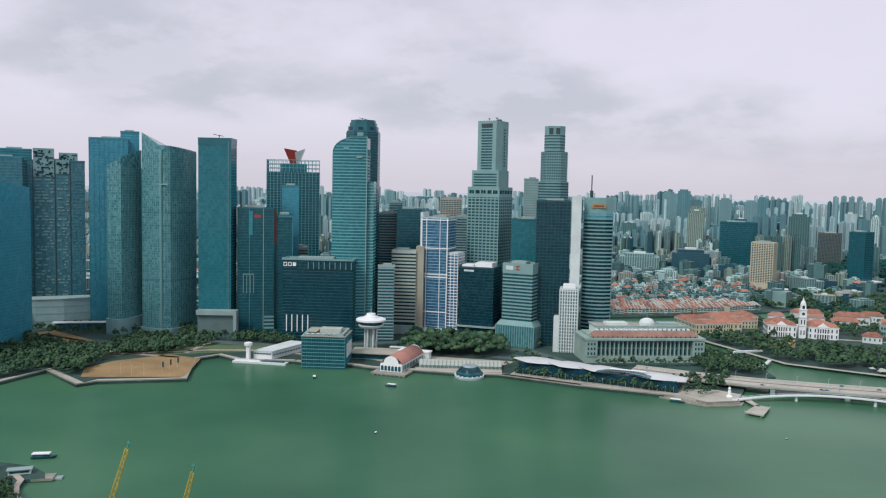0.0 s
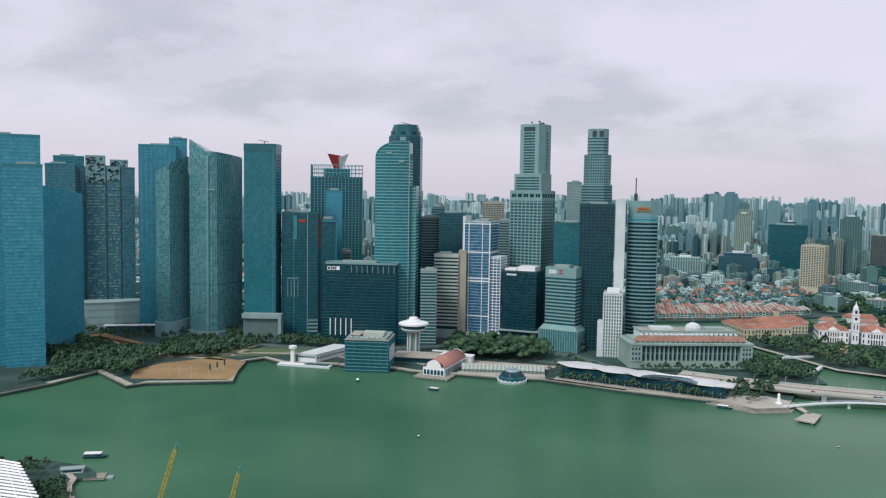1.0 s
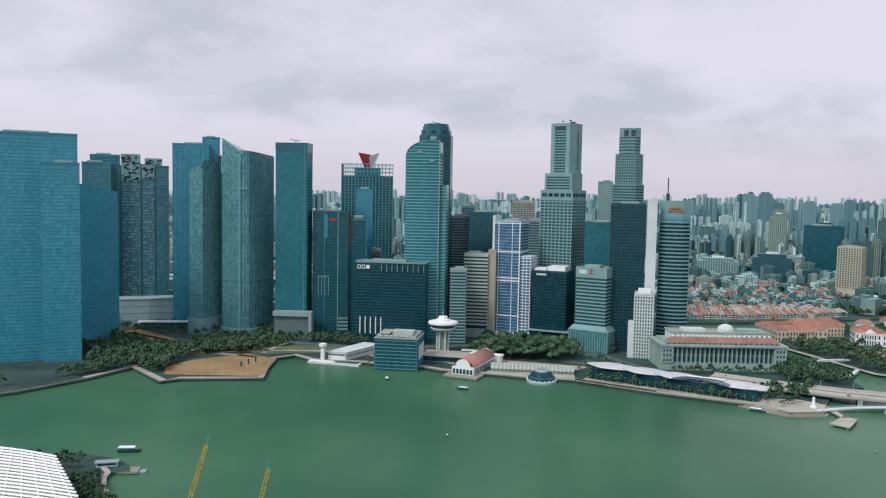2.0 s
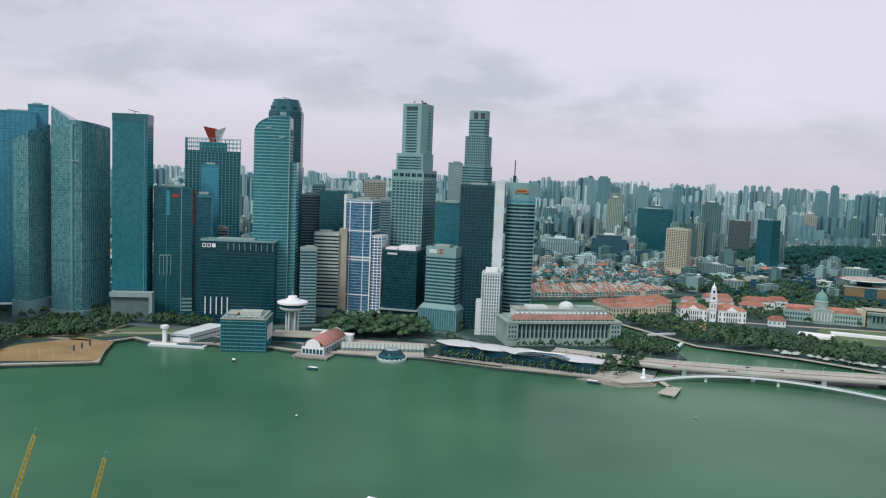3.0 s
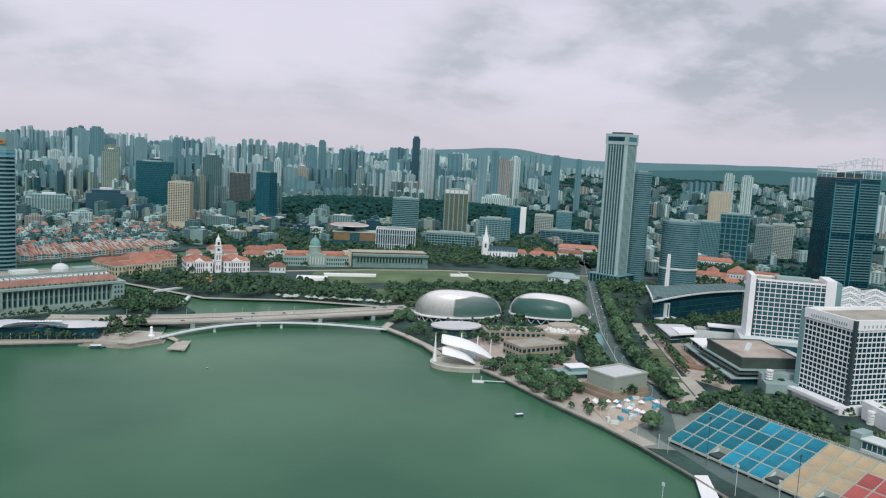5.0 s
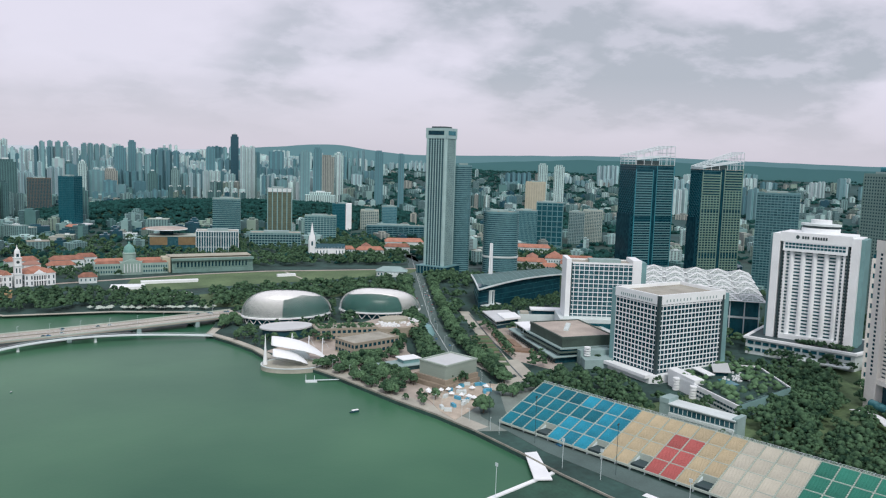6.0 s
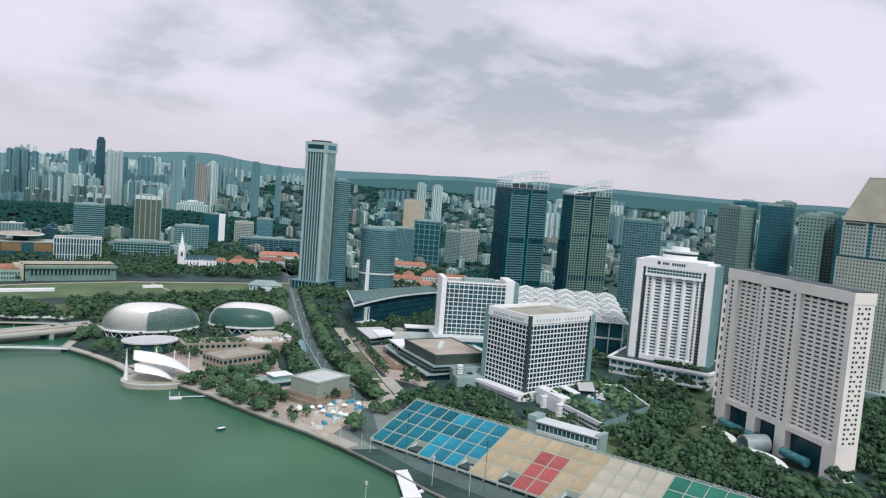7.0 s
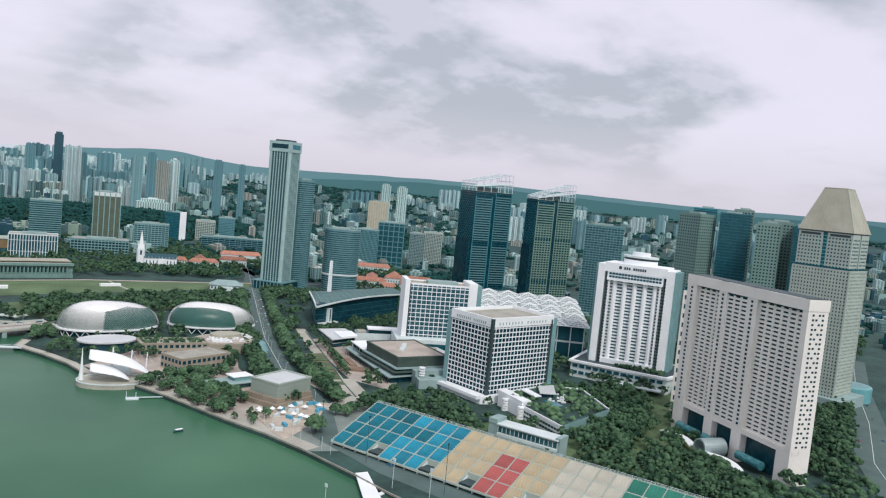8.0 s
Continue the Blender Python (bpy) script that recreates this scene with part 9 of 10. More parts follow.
def theatre_with_clock():
    e = thing("clock_theatre", "white colonial theatre with clock tower and orange roofs", "building", 518, 1130, GROUND, -14)
    # two halls side by side, each with a deep arcaded front and a pediment
    for x0, x1 in ((-47, -9), (7, 46)):
        hipped_wing(e, x0, x1, -8, 30, 17, WHITE, False, 8, "hall")
        xm = (x0 + x1) / 2
        for a, b in ((x0, x0 + 11), (x1 - 11, x1)):
            hipped_wing(e, a, b, -17, -6, 17.5, WHITE, False, 6, "corner_pavilion")
        part("arcade_back", Mesh().box(x0 + 11, x1 - 11, -9.5, -8, 0, 15), G_DARK, e)
        row_of(e, "arcade_pier", Mesh().box(-0.7, 0.7, -0.8, 0.8, 0, 15).data("arcade_pier", WHITE), 6, x0 + 11.5, x1 - 11.5, -14, 0)
        for z in (6.6, 14.2):
            part("arcade_beam", Mesh().box(x0 + 11, x1 - 11, -15, -13, z, z + 1.6), WHITE, e)
        part("porch_roof", Mesh().box(x0 + 11, x1 - 11, -15.2, -8, 15.8, 16.6), OFFWHITE, e)
        part("balustrade", Mesh().box(x0 + 11, x1 - 11, -15.4, -14.8, 16.6, 18), WHITE, e)
        g = Mesh().prism([(xm - 8, 16.4), (xm + 8, 16.4), (xm, 22.4)], -1.2, 1.2)
        g.v = [(x, -12.5 - z, y) for x, y, z in g.v]
        part("pediment", g, WHITE, e)
        part("stage_house", Mesh().box(xm - 11, xm + 11, 30, 44, 0, 24), OFFWHITE, e)
        g = Mesh()
        gable(g, xm - 12, xm + 12, 29, 45, 24, 29, 6)
        part("tiled_roof", g, DULLRED, e)
    part("link", Mesh().box(-9, 7, -4, 24, 0, 14), OFFWHITE, e)
    part("clock_tower", Mesh().box(-5.5, 3.5, -17, -8, 0, 41), WHITE, e)
    for z in (17, 29, 40):
        part("string_course", Mesh().ring(rect(10.4, 10.4, -1, -12.5), rect(8.8, 8.8, -1, -12.5), z, z + 1.1), OFFWHITE, e)
    slot = Mesh().box(-0.7, 0.7, -0.2, 0.2, 0, 6.5).data("tower_window", G_DARK)
    for x in (-3, 1):
        for z in (5, 20):
            part("tower_window", slot, None, e, at=(x, -17, z))
    part("belfry", Mesh().box(-4.4, 2.4, -16, -9, 41, 47.5), WHITE, e)
    part("belfry_opening", Mesh().box(-2.6, 0.6, -16.2, -8.8, 42, 46.4), G_DARK, e)
    part("cupola", Mesh().lathe([(3.7, 47.5), (3.5, 50), (2.2, 52.6), (1.2, 53.4), (1.1, 55), (0.5, 56), (0.12, 59)], 16, (-1, -12.5)), WHITE, e)
    part("clock_face", Mesh().prism(oval(4, 4, 20), -0.2, 0.2), DARKMETAL, e).matrix_basis = pose(-1, -17.1, 35, 90)
    m = thing("museum", "pale yellow museum with many orange tiled roofs", "building", 425, 1180, GROUND, 10)
    CREAMW = mat("pale_yellow_stucco", (0.66, 0.56, 0.39), 0.85, vary=0.10, scale=0.08, fine=0.8)
    for x0, x1, y0, y1, h, along in ((-62, -2, -33, -18, 14, True), (-14, 4, -42, 26, 16, False), (-66, -50, -40, 26, 15, False), (-62, -6, 12, 28, 14, True), (-10, 62, 28, 46, 15, True), (8, 24, -10, 28, 13, False), (26, 56, 2, 18, 12, True), (46, 64, 14, 56, 16, False)):
        hipped_wing(m, x0, x1, y0, y1, h, CREAMW, along)
    win = Mesh().box(-0.8, 0.8, -0.2, 0.2, 0, 3.4).data("window", G_NAVY)
    OCCUPIED.extend(((400, 1170, 40), (460, 1210, 44), (518, 1135, 48), (697, 1140, 48), (806, 1085, 60), (925, 1340, 60)))
    for x, y, w, d, h, rot in ((628, 1222, 40, 20, 10, -20), (655, 1256, 50, 24, 13, -20), (590, 1270, 46, 22, 15, -14), (600, 1092, 24, 17, 9, -26), (700, 1280, 34, 18, 11, -20)):
        o = thing("colonial_house", "white colonial house with orange hipped roof", "house", x, y, GROUND, rot, "colonial houses")
        part("wall", Mesh().box(-w / 2, w / 2, -d / 2, d / 2, 0, h), OFFWHITE, o)
        g = Mesh()
        gable(g, -w / 2 - 1, w / 2 + 1, -d / 2 - 1, d / 2 + 1, h, h + 6, 7)
        part("tiled_roof", g, TERRACOTTA, o)
        row_of(o, "window", win, max(3, int(w / 5)), -w / 2 + 3, w / 2 - 3, -d / 2, 3.4)
        OCCUPIED.append((x, y, w * 0.55))


def cathedral():
    e = thing("cathedral", "white gothic cathedral with tall spire", "church", 1060, 1112, GROUND, -40)
    part("tower", Mesh().prism(rect(11, 11), 0, 32), WHITE, e)
    part("spire", Mesh().prism(rect(9, 9), 32, 64, 0.05), WHITE, e)
    for sx in (-1, 1):
        for sy in (-1, 1):
            part("pinnacle", Mesh().prism(rect(1.8, 1.8, sx * 4.8, sy * 4.8), 30, 42, 0.1, (sx * 4.8, sy * 4.8)), WHITE, e)
            part("buttress", Mesh().box(sx * 5.8 - 0.9, sx * 5.8 + 0.9, sy * 5.8 - 0.9, sy * 5.8 + 0.9, 0, 30), OFFWHITE, e)
    part("belfry_window", Mesh().box(-1.6, 1.6, -5.8, -5.3, 20, 28), G_NAVY, e)
    part("nave", Mesh().box(6, 62, -9, 9, 0, 15), WHITE, e)
    g = Mesh()
    gable(g, 5, 63, -10, 10, 15, 23, 0)
    part("nave_roof", g, DARKSTONE, e)
    part("transept", Mesh().box(30, 42, -16, 16, 0, 14), WHITE, e)
    lancet = Mesh().box(-0.8, 0.8, -0.25, 0.25, 0, 7).data("lancet_window", G_NAVY)
    row_of(e, "lancet_window", lancet, 9, 10, 58, -9, 4)
    data = Mesh().prism(rect(1.4, 1.4), 0, 18, 0.3).data("side_pinnacle", WHITE)
    row_of(e, "side_pinnacle", data, 10, 7, 61, -10.2, 0)
    OCCUPIED.append((1075, 1100, 36))
    # red-roofed convent halls and the old hotel
    for x, y, w, d, h, rot in ((1145, 1040, 52, 18, 12, -40), (1180, 1080, 46, 18, 12, 48), (1120, 1085, 40, 16, 11, -40), (1215, 1030, 50, 20, 14, -46), (1290, 1075, 80, 36, 16, -46),
                               (1240, 735, 60, 18, 13, -60), (1290, 760, 60, 20, 13, 30), (1325, 700, 90, 22, 14, -62), (1290, 690, 44, 16, 11, 28), (1350, 745, 60, 18, 13, 30), (1230, 690, 30, 18, 9, -60), (1445, 850, 70, 24, 13, -60)):
        o = thing("colonial_hall", "white colonial hall with red tiled roof", "house", x, y, GROUND, rot, "colonial halls")
        part("wall", Mesh().box(-w / 2, w / 2, -d / 2, d / 2, 0, h), OFFWHITE, o)
        g = Mesh()
        gable(g, -w / 2 - 1, w / 2 + 1, -d / 2 - 1, d / 2 + 1, h, h + 6.5, 6)
        part("tiled_roof", g, TERRACOTTA, o)
        row_of(o, "window", Mesh().box(-0.9, 0.9, -0.2, 0.2, 0, 3.0).data("window", G_NAVY), int(w / 5), -w / 2 + 3, w / 2 - 3, -d / 2, 2)
        row_of(o, "window", Mesh().box(-0.9, 0.9, -0.2, 0.2, 0, 3.0).data("window", G_NAVY), int(w / 5), -w / 2 + 3, w / 2 - 3, -d / 2, 7)
        OCCUPIED.append((x, y, w * 0.55))


def old_club():
    # grey hipped pavilion at the end of the sports field
    o = thing("sports_club", "grey hipped club house by playing field", "building", 985, 845, GROUND, -52)
    part("wall", Mesh().box(-24, 24, -12, 12, 0, 8), OFFWHITE, o)
    g = Mesh()
    gable(g, -26, 26, -14, 14, 8, 15, 12)
    part("hipped_roof", g, CONCRETE, o)
    part("porch", Mesh().box(-12, 12, -17, -12, 0, 5), OFFWHITE, o)
    row_of(o, "window", Mesh().box(-1.2, 1.2, -0.2, 0.2, 0, 3.4).data("window", G_NAVY), 9, -21, 21, -12, 2)
    OCCUPIED.append((985, 845, 26))
    # long dark office in steps
    tower("office_slab", "long dark teal office with stepped terraces", 1465, 1240, -50, 30, rect(150, 30), 4, 1.1, 0.5, G_DARK, TEALSLAT, pier=12, pierw=0.8, pierm=TEALSLAT, seed=91)
    tower("office_slab", "pale civic block with square windows", 1560, 1420, -48, 52, rect(46, 40), 4, 1.6, 0.4, G_GREY, CREAM, pier=5, pierw=1.6, pierm=CREAM, seed=92)
    tower("office_slab", "teal glass office with white roof", 1610, 1395, -48, 62, rect(40, 34), 4, 0.8, 0.3, G_SLATE, GREYBAND, seed=93)


old_club()
civic_halls()
theatre_with_clock()
cathedral()
for k, pts in enumerate(([(587, 1012), (624, 990), (640, 1010), (602, 1034)], [(645, 1028), (716, 992), (722, 1000), (650, 1038)], [(601, 921), (640, 900), (646, 908), (606, 930)], [(835, 952), (862, 940), (865, 946), (838, 958)])):
    solid("event_tent", Mesh().prism(pts, 3.4, 7.0), WHITE, "long white event tent on grass", "tent", group="event tents")


# ---- shophouses on the quay and the low town behind ----
def shophouses():
    tints = [mat("stucco_" + n, c, 0.85, vary=0.1, scale=0.1, fine=0.9) for n, c in (("white", (0.62, 0.62, 0.60)), ("cream", (0.56, 0.50, 0.38)), ("rose", (0.52, 0.36, 0.30)), ("mint", (0.38, 0.46, 0.42)), ("grey", (0.42, 0.43, 0.43)))]
    kinds = []
    rnd = random.Random(12)
    for i, tint in enumerate(tints):
        w, d, h = 6.2, 22.0, 9.5 + 1.1 * (i % 3)
        o = thing("shophouse", "narrow stucco shophouse with orange tiled roof", "house", 0, 0, -90, group="quay shophouses")
        part("wall", Mesh().box(-w / 2, w / 2, -d / 2, d / 2, 0, h), tint, o)
        r = Mesh().add([(-w / 2, -d / 2 - 0.6, h), (w / 2, -d / 2 - 0.6, h), (w / 2, 0, h + 4.2), (-w / 2, 0, h + 4.2), (w / 2, d / 2, h), (-w / 2, d / 2, h)], [(0, 1, 2, 3), (3, 2, 4, 5), (0, 3, 5), (1, 4, 2), (0, 5, 4, 1)])
        part("tiled_roof", r, (TERRACOTTA, DULLRED, TERRACOTTA, DULLRED, ROOFGREY)[i], o)
        g = Mesh().prism([(-d / 2 - 0.6, h - 1), (d / 2, h - 1), (d / 2, h + 0.7), (0.4, h + 4.9), (-0.4, h + 4.9), (-d / 2 - 0.6, h + 0.7)], w / 2 - 0.28, w / 2 + 0.28)
        g.v = [(z, x, y) for x, y, z in g.v]
        part("party_wall", g, tints[0], o)
        for z in (4.2, 7.2):
            part("window_row", Mesh().box(-w / 2 + 0.8, w / 2 - 0.8, -d / 2 - 0.12, -d / 2 + 0.3, z, z + 1.5), G_NAVY, o)
        part("awning", Mesh().box(-w / 2 + 0.2, w / 2 - 0.2, -d / 2 - 2.4, -d / 2, 2.9, 3.2), tints[(i + 1) % 5], o)
        kinds.append(o)
    quay = [(272, 1300), (373, 1318), (478, 1348), (560, 1385)]
    for back in (0, 34, 68):
        for a, b in zip(quay, quay[1:]):
            a, b = Vector(a), Vector(b)
            u = (b - a).normalized()
            nrm = Vector((-u.y, u.x))
            n = int((b - a).length / 6.3)
            for k in range(n):
                if rnd.random() < 0.08:
                    continue
                p = a + u * (k + 0.5) * 6.3 + nrm * (8 + back + rnd.uniform(-0.6, 0.6))
                c = copy_thing(rnd.choice(kinds), pose(p.x, p.y, GROUND, 0, 0, math.degrees(math.atan2(u.y, u.x)) + (180 if back == 34 else 0)))
                c.scale = (1, 1, rnd.uniform(0.85, 1.15))
    for o in kinds:
        for q in list(o.children) + [o]:
            bpy.data.objects.remove(q)


shophouses()


def town_block(m, x, y, rot, w, d, h, z0, rnd):
    """Body, set-back top and lift house, turned in place."""
    c, s = math.cos(radians(rot)), math.sin(radians(rot))

    def put(w2, d2, za, zb, ox=0.0, oy=0.0):
        pts = [(x + (px + ox) * c - (py + oy) * s, y + (px + ox) * s + (py + oy) * c) for px, py in rect(w2, d2)]
        m.prism(pts, za, zb)

    put(w, d, z0 - 4, z0 + h)
    put(w * rnd.uniform(0.3, 0.6), d * 0.6, z0 + h, z0 + h + rnd.uniform(2.5, 5), rnd.uniform(-0.15, 0.15) * w)
    if rnd.random() < 0.6:
        put(w * 0.3, d * 1.25, z0 - 4, z0 + h * rnd.uniform(0.93, 1.02), rnd.choice((-0.3, 0.3)) * w)


def low_town():
    """Three- to eight-storey blocks between the quay and the hill, nearer ones as things."""
    rnd = random.Random(31)
    roofs = [ROOFGREY, CONCRETE, OFFWHITE, TERRACOTTA, CREAM]
    made = 0
    far = {i: Mesh() for i in range(len(FAR_WALLS))}
    for _ in range(9000):
        az, r = rnd.uniform(-42, 104), math.sqrt(rnd.uniform(1180 ** 2, 3700 ** 2))
        if az > 45 and r > 1350 and rnd.random() < (0.72 if r > 2000 or az > 52 else 0.5):
            continue
        x, y = polar(az, r)
        w, d = rnd.uniform(16, 46), rnd.uniform(14, 26)
        if az > 62 and r < 1300 or not free(x, y, 0.5 * w + 2, 15) or inside(x, y, [(740, 1043), (978, 958), (1100, 856), (985, 820), (700, 960)]):
            continue
        if hill(x, y) > 4 or 250 < x < 720 and 1150 < y < 1400 or x < 1150 and y < 1330 and 18 < az < 47 or (x > 560 and y < 1110 and r < 1500 and az < 62):
            continue
        h = rnd.choice((9, 12, 15, 18, 24)) * rnd.uniform(0.8, 1.2)
        if r > 1900 and rnd.random() < 0.2:
            h *= 1.7
        rot = rnd.choice((-20, -32, -45, 12)) + (90 if rnd.random() < 0.3 else 0)
        k = rnd.choice((0, 0, 0, 1, 2, 4, 4, 5, 1, 3))
        z0 = far_height(r)
        if made < 170 and r < 1950:
            made += 1
            o = thing("town_building", "low plain city building with flat roof", "building", x, y, z0, rot, "low town buildings")
            part("wall", Mesh().box(-w / 2, w / 2, -d / 2, d / 2, -1, h), FAR_WALLS[k], o)
            kind = rnd.randrange(5)
            if kind == 3:
                g = Mesh()
                gable(g, -w / 2 - 0.8, w / 2 + 0.8, -d / 2 - 0.8, d / 2 + 0.8, h, h + 5, 4)
                part("roof", g, TERRACOTTA, o)
                tagged(o, "low city building with red tiled roof")
            else:
                part("roof", Mesh().ring(rect(w + 0.4, d + 0.4), rect(w - 1, d - 1), h - 0.3, h + 1.0).box(-w / 2 + 0.5, w / 2 - 0.5, -d / 2 + 0.5, d / 2 - 0.5, h, h + 0.2), roofs[kind], o)
                part("lift_house", Mesh().box(-w * 0.12, w * 0.14, -d * 0.2, d * 0.2, h, h + 3.2), OFFWHITE, o)
        else:
            town_block(far[k], x, y, rot, w, d, h, z0, rnd)
    for k, m in far.items():
        tagged(new("low_town", m.data("low_town", FAR_WALLS[k])), "crowded low city blocks behind the centre", "buildings", kind="stuff")



def wooded_suburb():
    """Pale mid-rise blocks and villas scattered among the trees behind the hill."""
    rnd = random.Random(64)
    meshes = {k: Mesh() for k in (0, 1, 2, 4, 5)}
    for _ in range(850):
        az, r = rnd.uniform(36, 92), math.sqrt(rnd.uniform(1650 ** 2, 4300 ** 2))
        x, y = polar(az, r)
        if hill(x, y) > 6 or noise.noise((x / 260, y / 260, 9.0)) < rnd.uniform(-0.25, 0.3) or not free(x, y, 6, 24):
            continue
        w, d, h = rnd.uniform(12, 42), rnd.uniform(10, 18), rnd.choice((10, 13, 16, 20, 28)) * rnd.uniform(0.9, 1.2) * (1 + r / 9000)
        town_block(meshes[rnd.choice((4, 4, 4, 0, 0, 1, 2, 5))], x, y, rnd.choice((-20, -45, -62, 30)), w, d, h, far_height(r), rnd)
    for k, m in meshes.items():
        tagged(new("suburb_blocks", m.data("suburb_blocks", FAR_WALLS[k])), "pale mid-rise blocks scattered among trees", "buildings", kind="stuff")


def back_streets():
    """Small three-storey houses crowded behind the quay."""
    rnd = random.Random(55)
    m = {0: Mesh(), 4: Mesh(), 1: Mesh()}
    tile = Mesh()
    made = 0
    for _ in range(900):
        u, v = rnd.random(), rnd.random()
        x, y = 260 + 400 * u, 1420 + 75 * u + 260 * v
        if not free(x, y, 5, 10.5):
            continue
        w, d, h = rnd.uniform(7, 15), rnd.uniform(7, 12), rnd.uniform(8, 14)
        rot = rnd.choice((12, 12, -30))
        town_block(m[rnd.choice((0, 4, 1, 1))], x, y, rot, w, d, h, GROUND, rnd)
        if rnd.random() < 0.22:
            c, s = math.cos(radians(rot)), math.sin(radians(rot))
            pts = [(x + px * c - py * s, y + px * s + py * c) for px, py in rect(w + 1, d + 1)]
            tile.prism(pts, GROUND + h, GROUND + h + 4, 0.3, (x, y))
    for k, q in m.items():
        tagged(new("back_street_houses", q.data("back_street_houses", FAR_WALLS[k])), "crowded small houses behind the quay", "buildings", kind="stuff")
    tagged(new("back_street_roofs", tile.data("back_street_roofs", TERRACOTTA)), "orange tiled roofs of small houses", "roofs", kind="stuff")


back_streets()
wooded_suburb()
low_town()


# ---- housing towers towards the horizon ----
def skyline():
    """Housing towers in clusters of one colour and height, with gaps between the clusters."""
    rnd = random.Random(8)
    made = 0
    far = {i: Mesh() for i in range(len(FAR_CITY))}
    mid = {i: Mesh() for i in range(len(FAR_WALLS))}
    landmarks()
    for _ in range(4600):
        az = rnd.uniform(-42, 112)
        r = math.sqrt(rnd.uniform(2150 ** 2, 4800 ** 2))
        x, y = polar(az, r)
        dense = noise.noise((x / 420, y / 420, 3.0)) + (0.34 if -20 < az < 44 else -0.36 if az < 68 else -0.16)
        if r < 2700:
            dense -= 0.25
        if dense < rnd.uniform(-0.1, 0.35) or hill(x, y) > 3:
            continue
        if any((x - a) ** 2 + (y - b) ** 2 < (q + 16) ** 2 for a, b, q in OCCUPIED):
            continue
        z0 = far_height(r)
        room = 200 - z0
        group = noise.noise((x / 190, y / 190, 11.0))
        h = room * (0.46 if r < 3300 else 0.56) * (1 + 0.85 * group) * rnd.uniform(0.82, 1.18)
        if rnd.random() < 0.10 and r > 2900:
            h = room * rnd.uniform(0.75, 1.12)
        if r < 2800:
            h *= 0.62
        if az > 46:
            h *= 0.72
        h = max(h, 22)
        slab = rnd.random() < 0.22
        w, d = (rnd.uniform(30, 56), rnd.uniform(10, 13)) if slab else (rnd.uniform(11, 19), rnd.uniform(11, 16))
        rot = rnd.choice((-25, -25, 10, -60)) + rnd.uniform(-6, 6)
        # walls with more haze painted in get likelier farther out
        hue = noise.noise((x / 230, y / 230, 21.0)) + 0.00016 * (r - 3300) + rnd.uniform(-0.22, 0.22)
        tone = rnd.choice((3, 3, 1) if hue < -0.10 else (1, 2, 3, 0) if hue < 0.10 else (0, 2, 2, 1) if hue < 0.34 else (2, 0, 2))
        for j in range(1 if slab else rnd.randrange(2, 6)):
            px, py = x + j * 27 * math.cos(radians(rot)), y + j * 27 * math.sin(radians(rot))
            hh = h * rnd.uniform(0.97, 1.03)
            if r < 2900 and made < 110:
                made += 1
                k = rnd.choice((0, 0, 1, 1, 1, 2, 3, 4, 4, 5, 0, 1))
                o = thing("housing_tower", ("long pale slab housing block" if slab else "tall pale point housing tower") + " among trees", "building", px, py, z0, rot, "housing towers")
                part("wall", Mesh().box(-w / 2, w / 2, -d / 2, d / 2, -4, hh), FAR_WALLS[k], o)
                part("stair_core", Mesh().box(-w * 0.12, w * 0.12, -d * 0.62, d * 0.62, -4, hh + 3), FAR_WALLS[k], o)
                part("roof_tank", Mesh().box(-w * 0.3, w * 0.3, -d * 0.25, d * 0.25, hh, hh + 4), OFFWHITE, o)
            elif r < 2750:
                town_block(mid[rnd.choice((0, 0, 1, 1, 1, 2, 3, 4, 4, 0))], px, py, rot, w, d, hh, z0, rnd)
            else:
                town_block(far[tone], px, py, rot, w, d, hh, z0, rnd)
    for k, m in mid.items():
        if m.v:
            tagged(new("housing_towers", m.data("housing_towers", FAR_WALLS[k])), "rows of pale housing towers", "buildings", kind="stuff")
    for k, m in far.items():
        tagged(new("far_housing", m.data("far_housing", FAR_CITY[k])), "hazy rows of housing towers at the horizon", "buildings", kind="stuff")


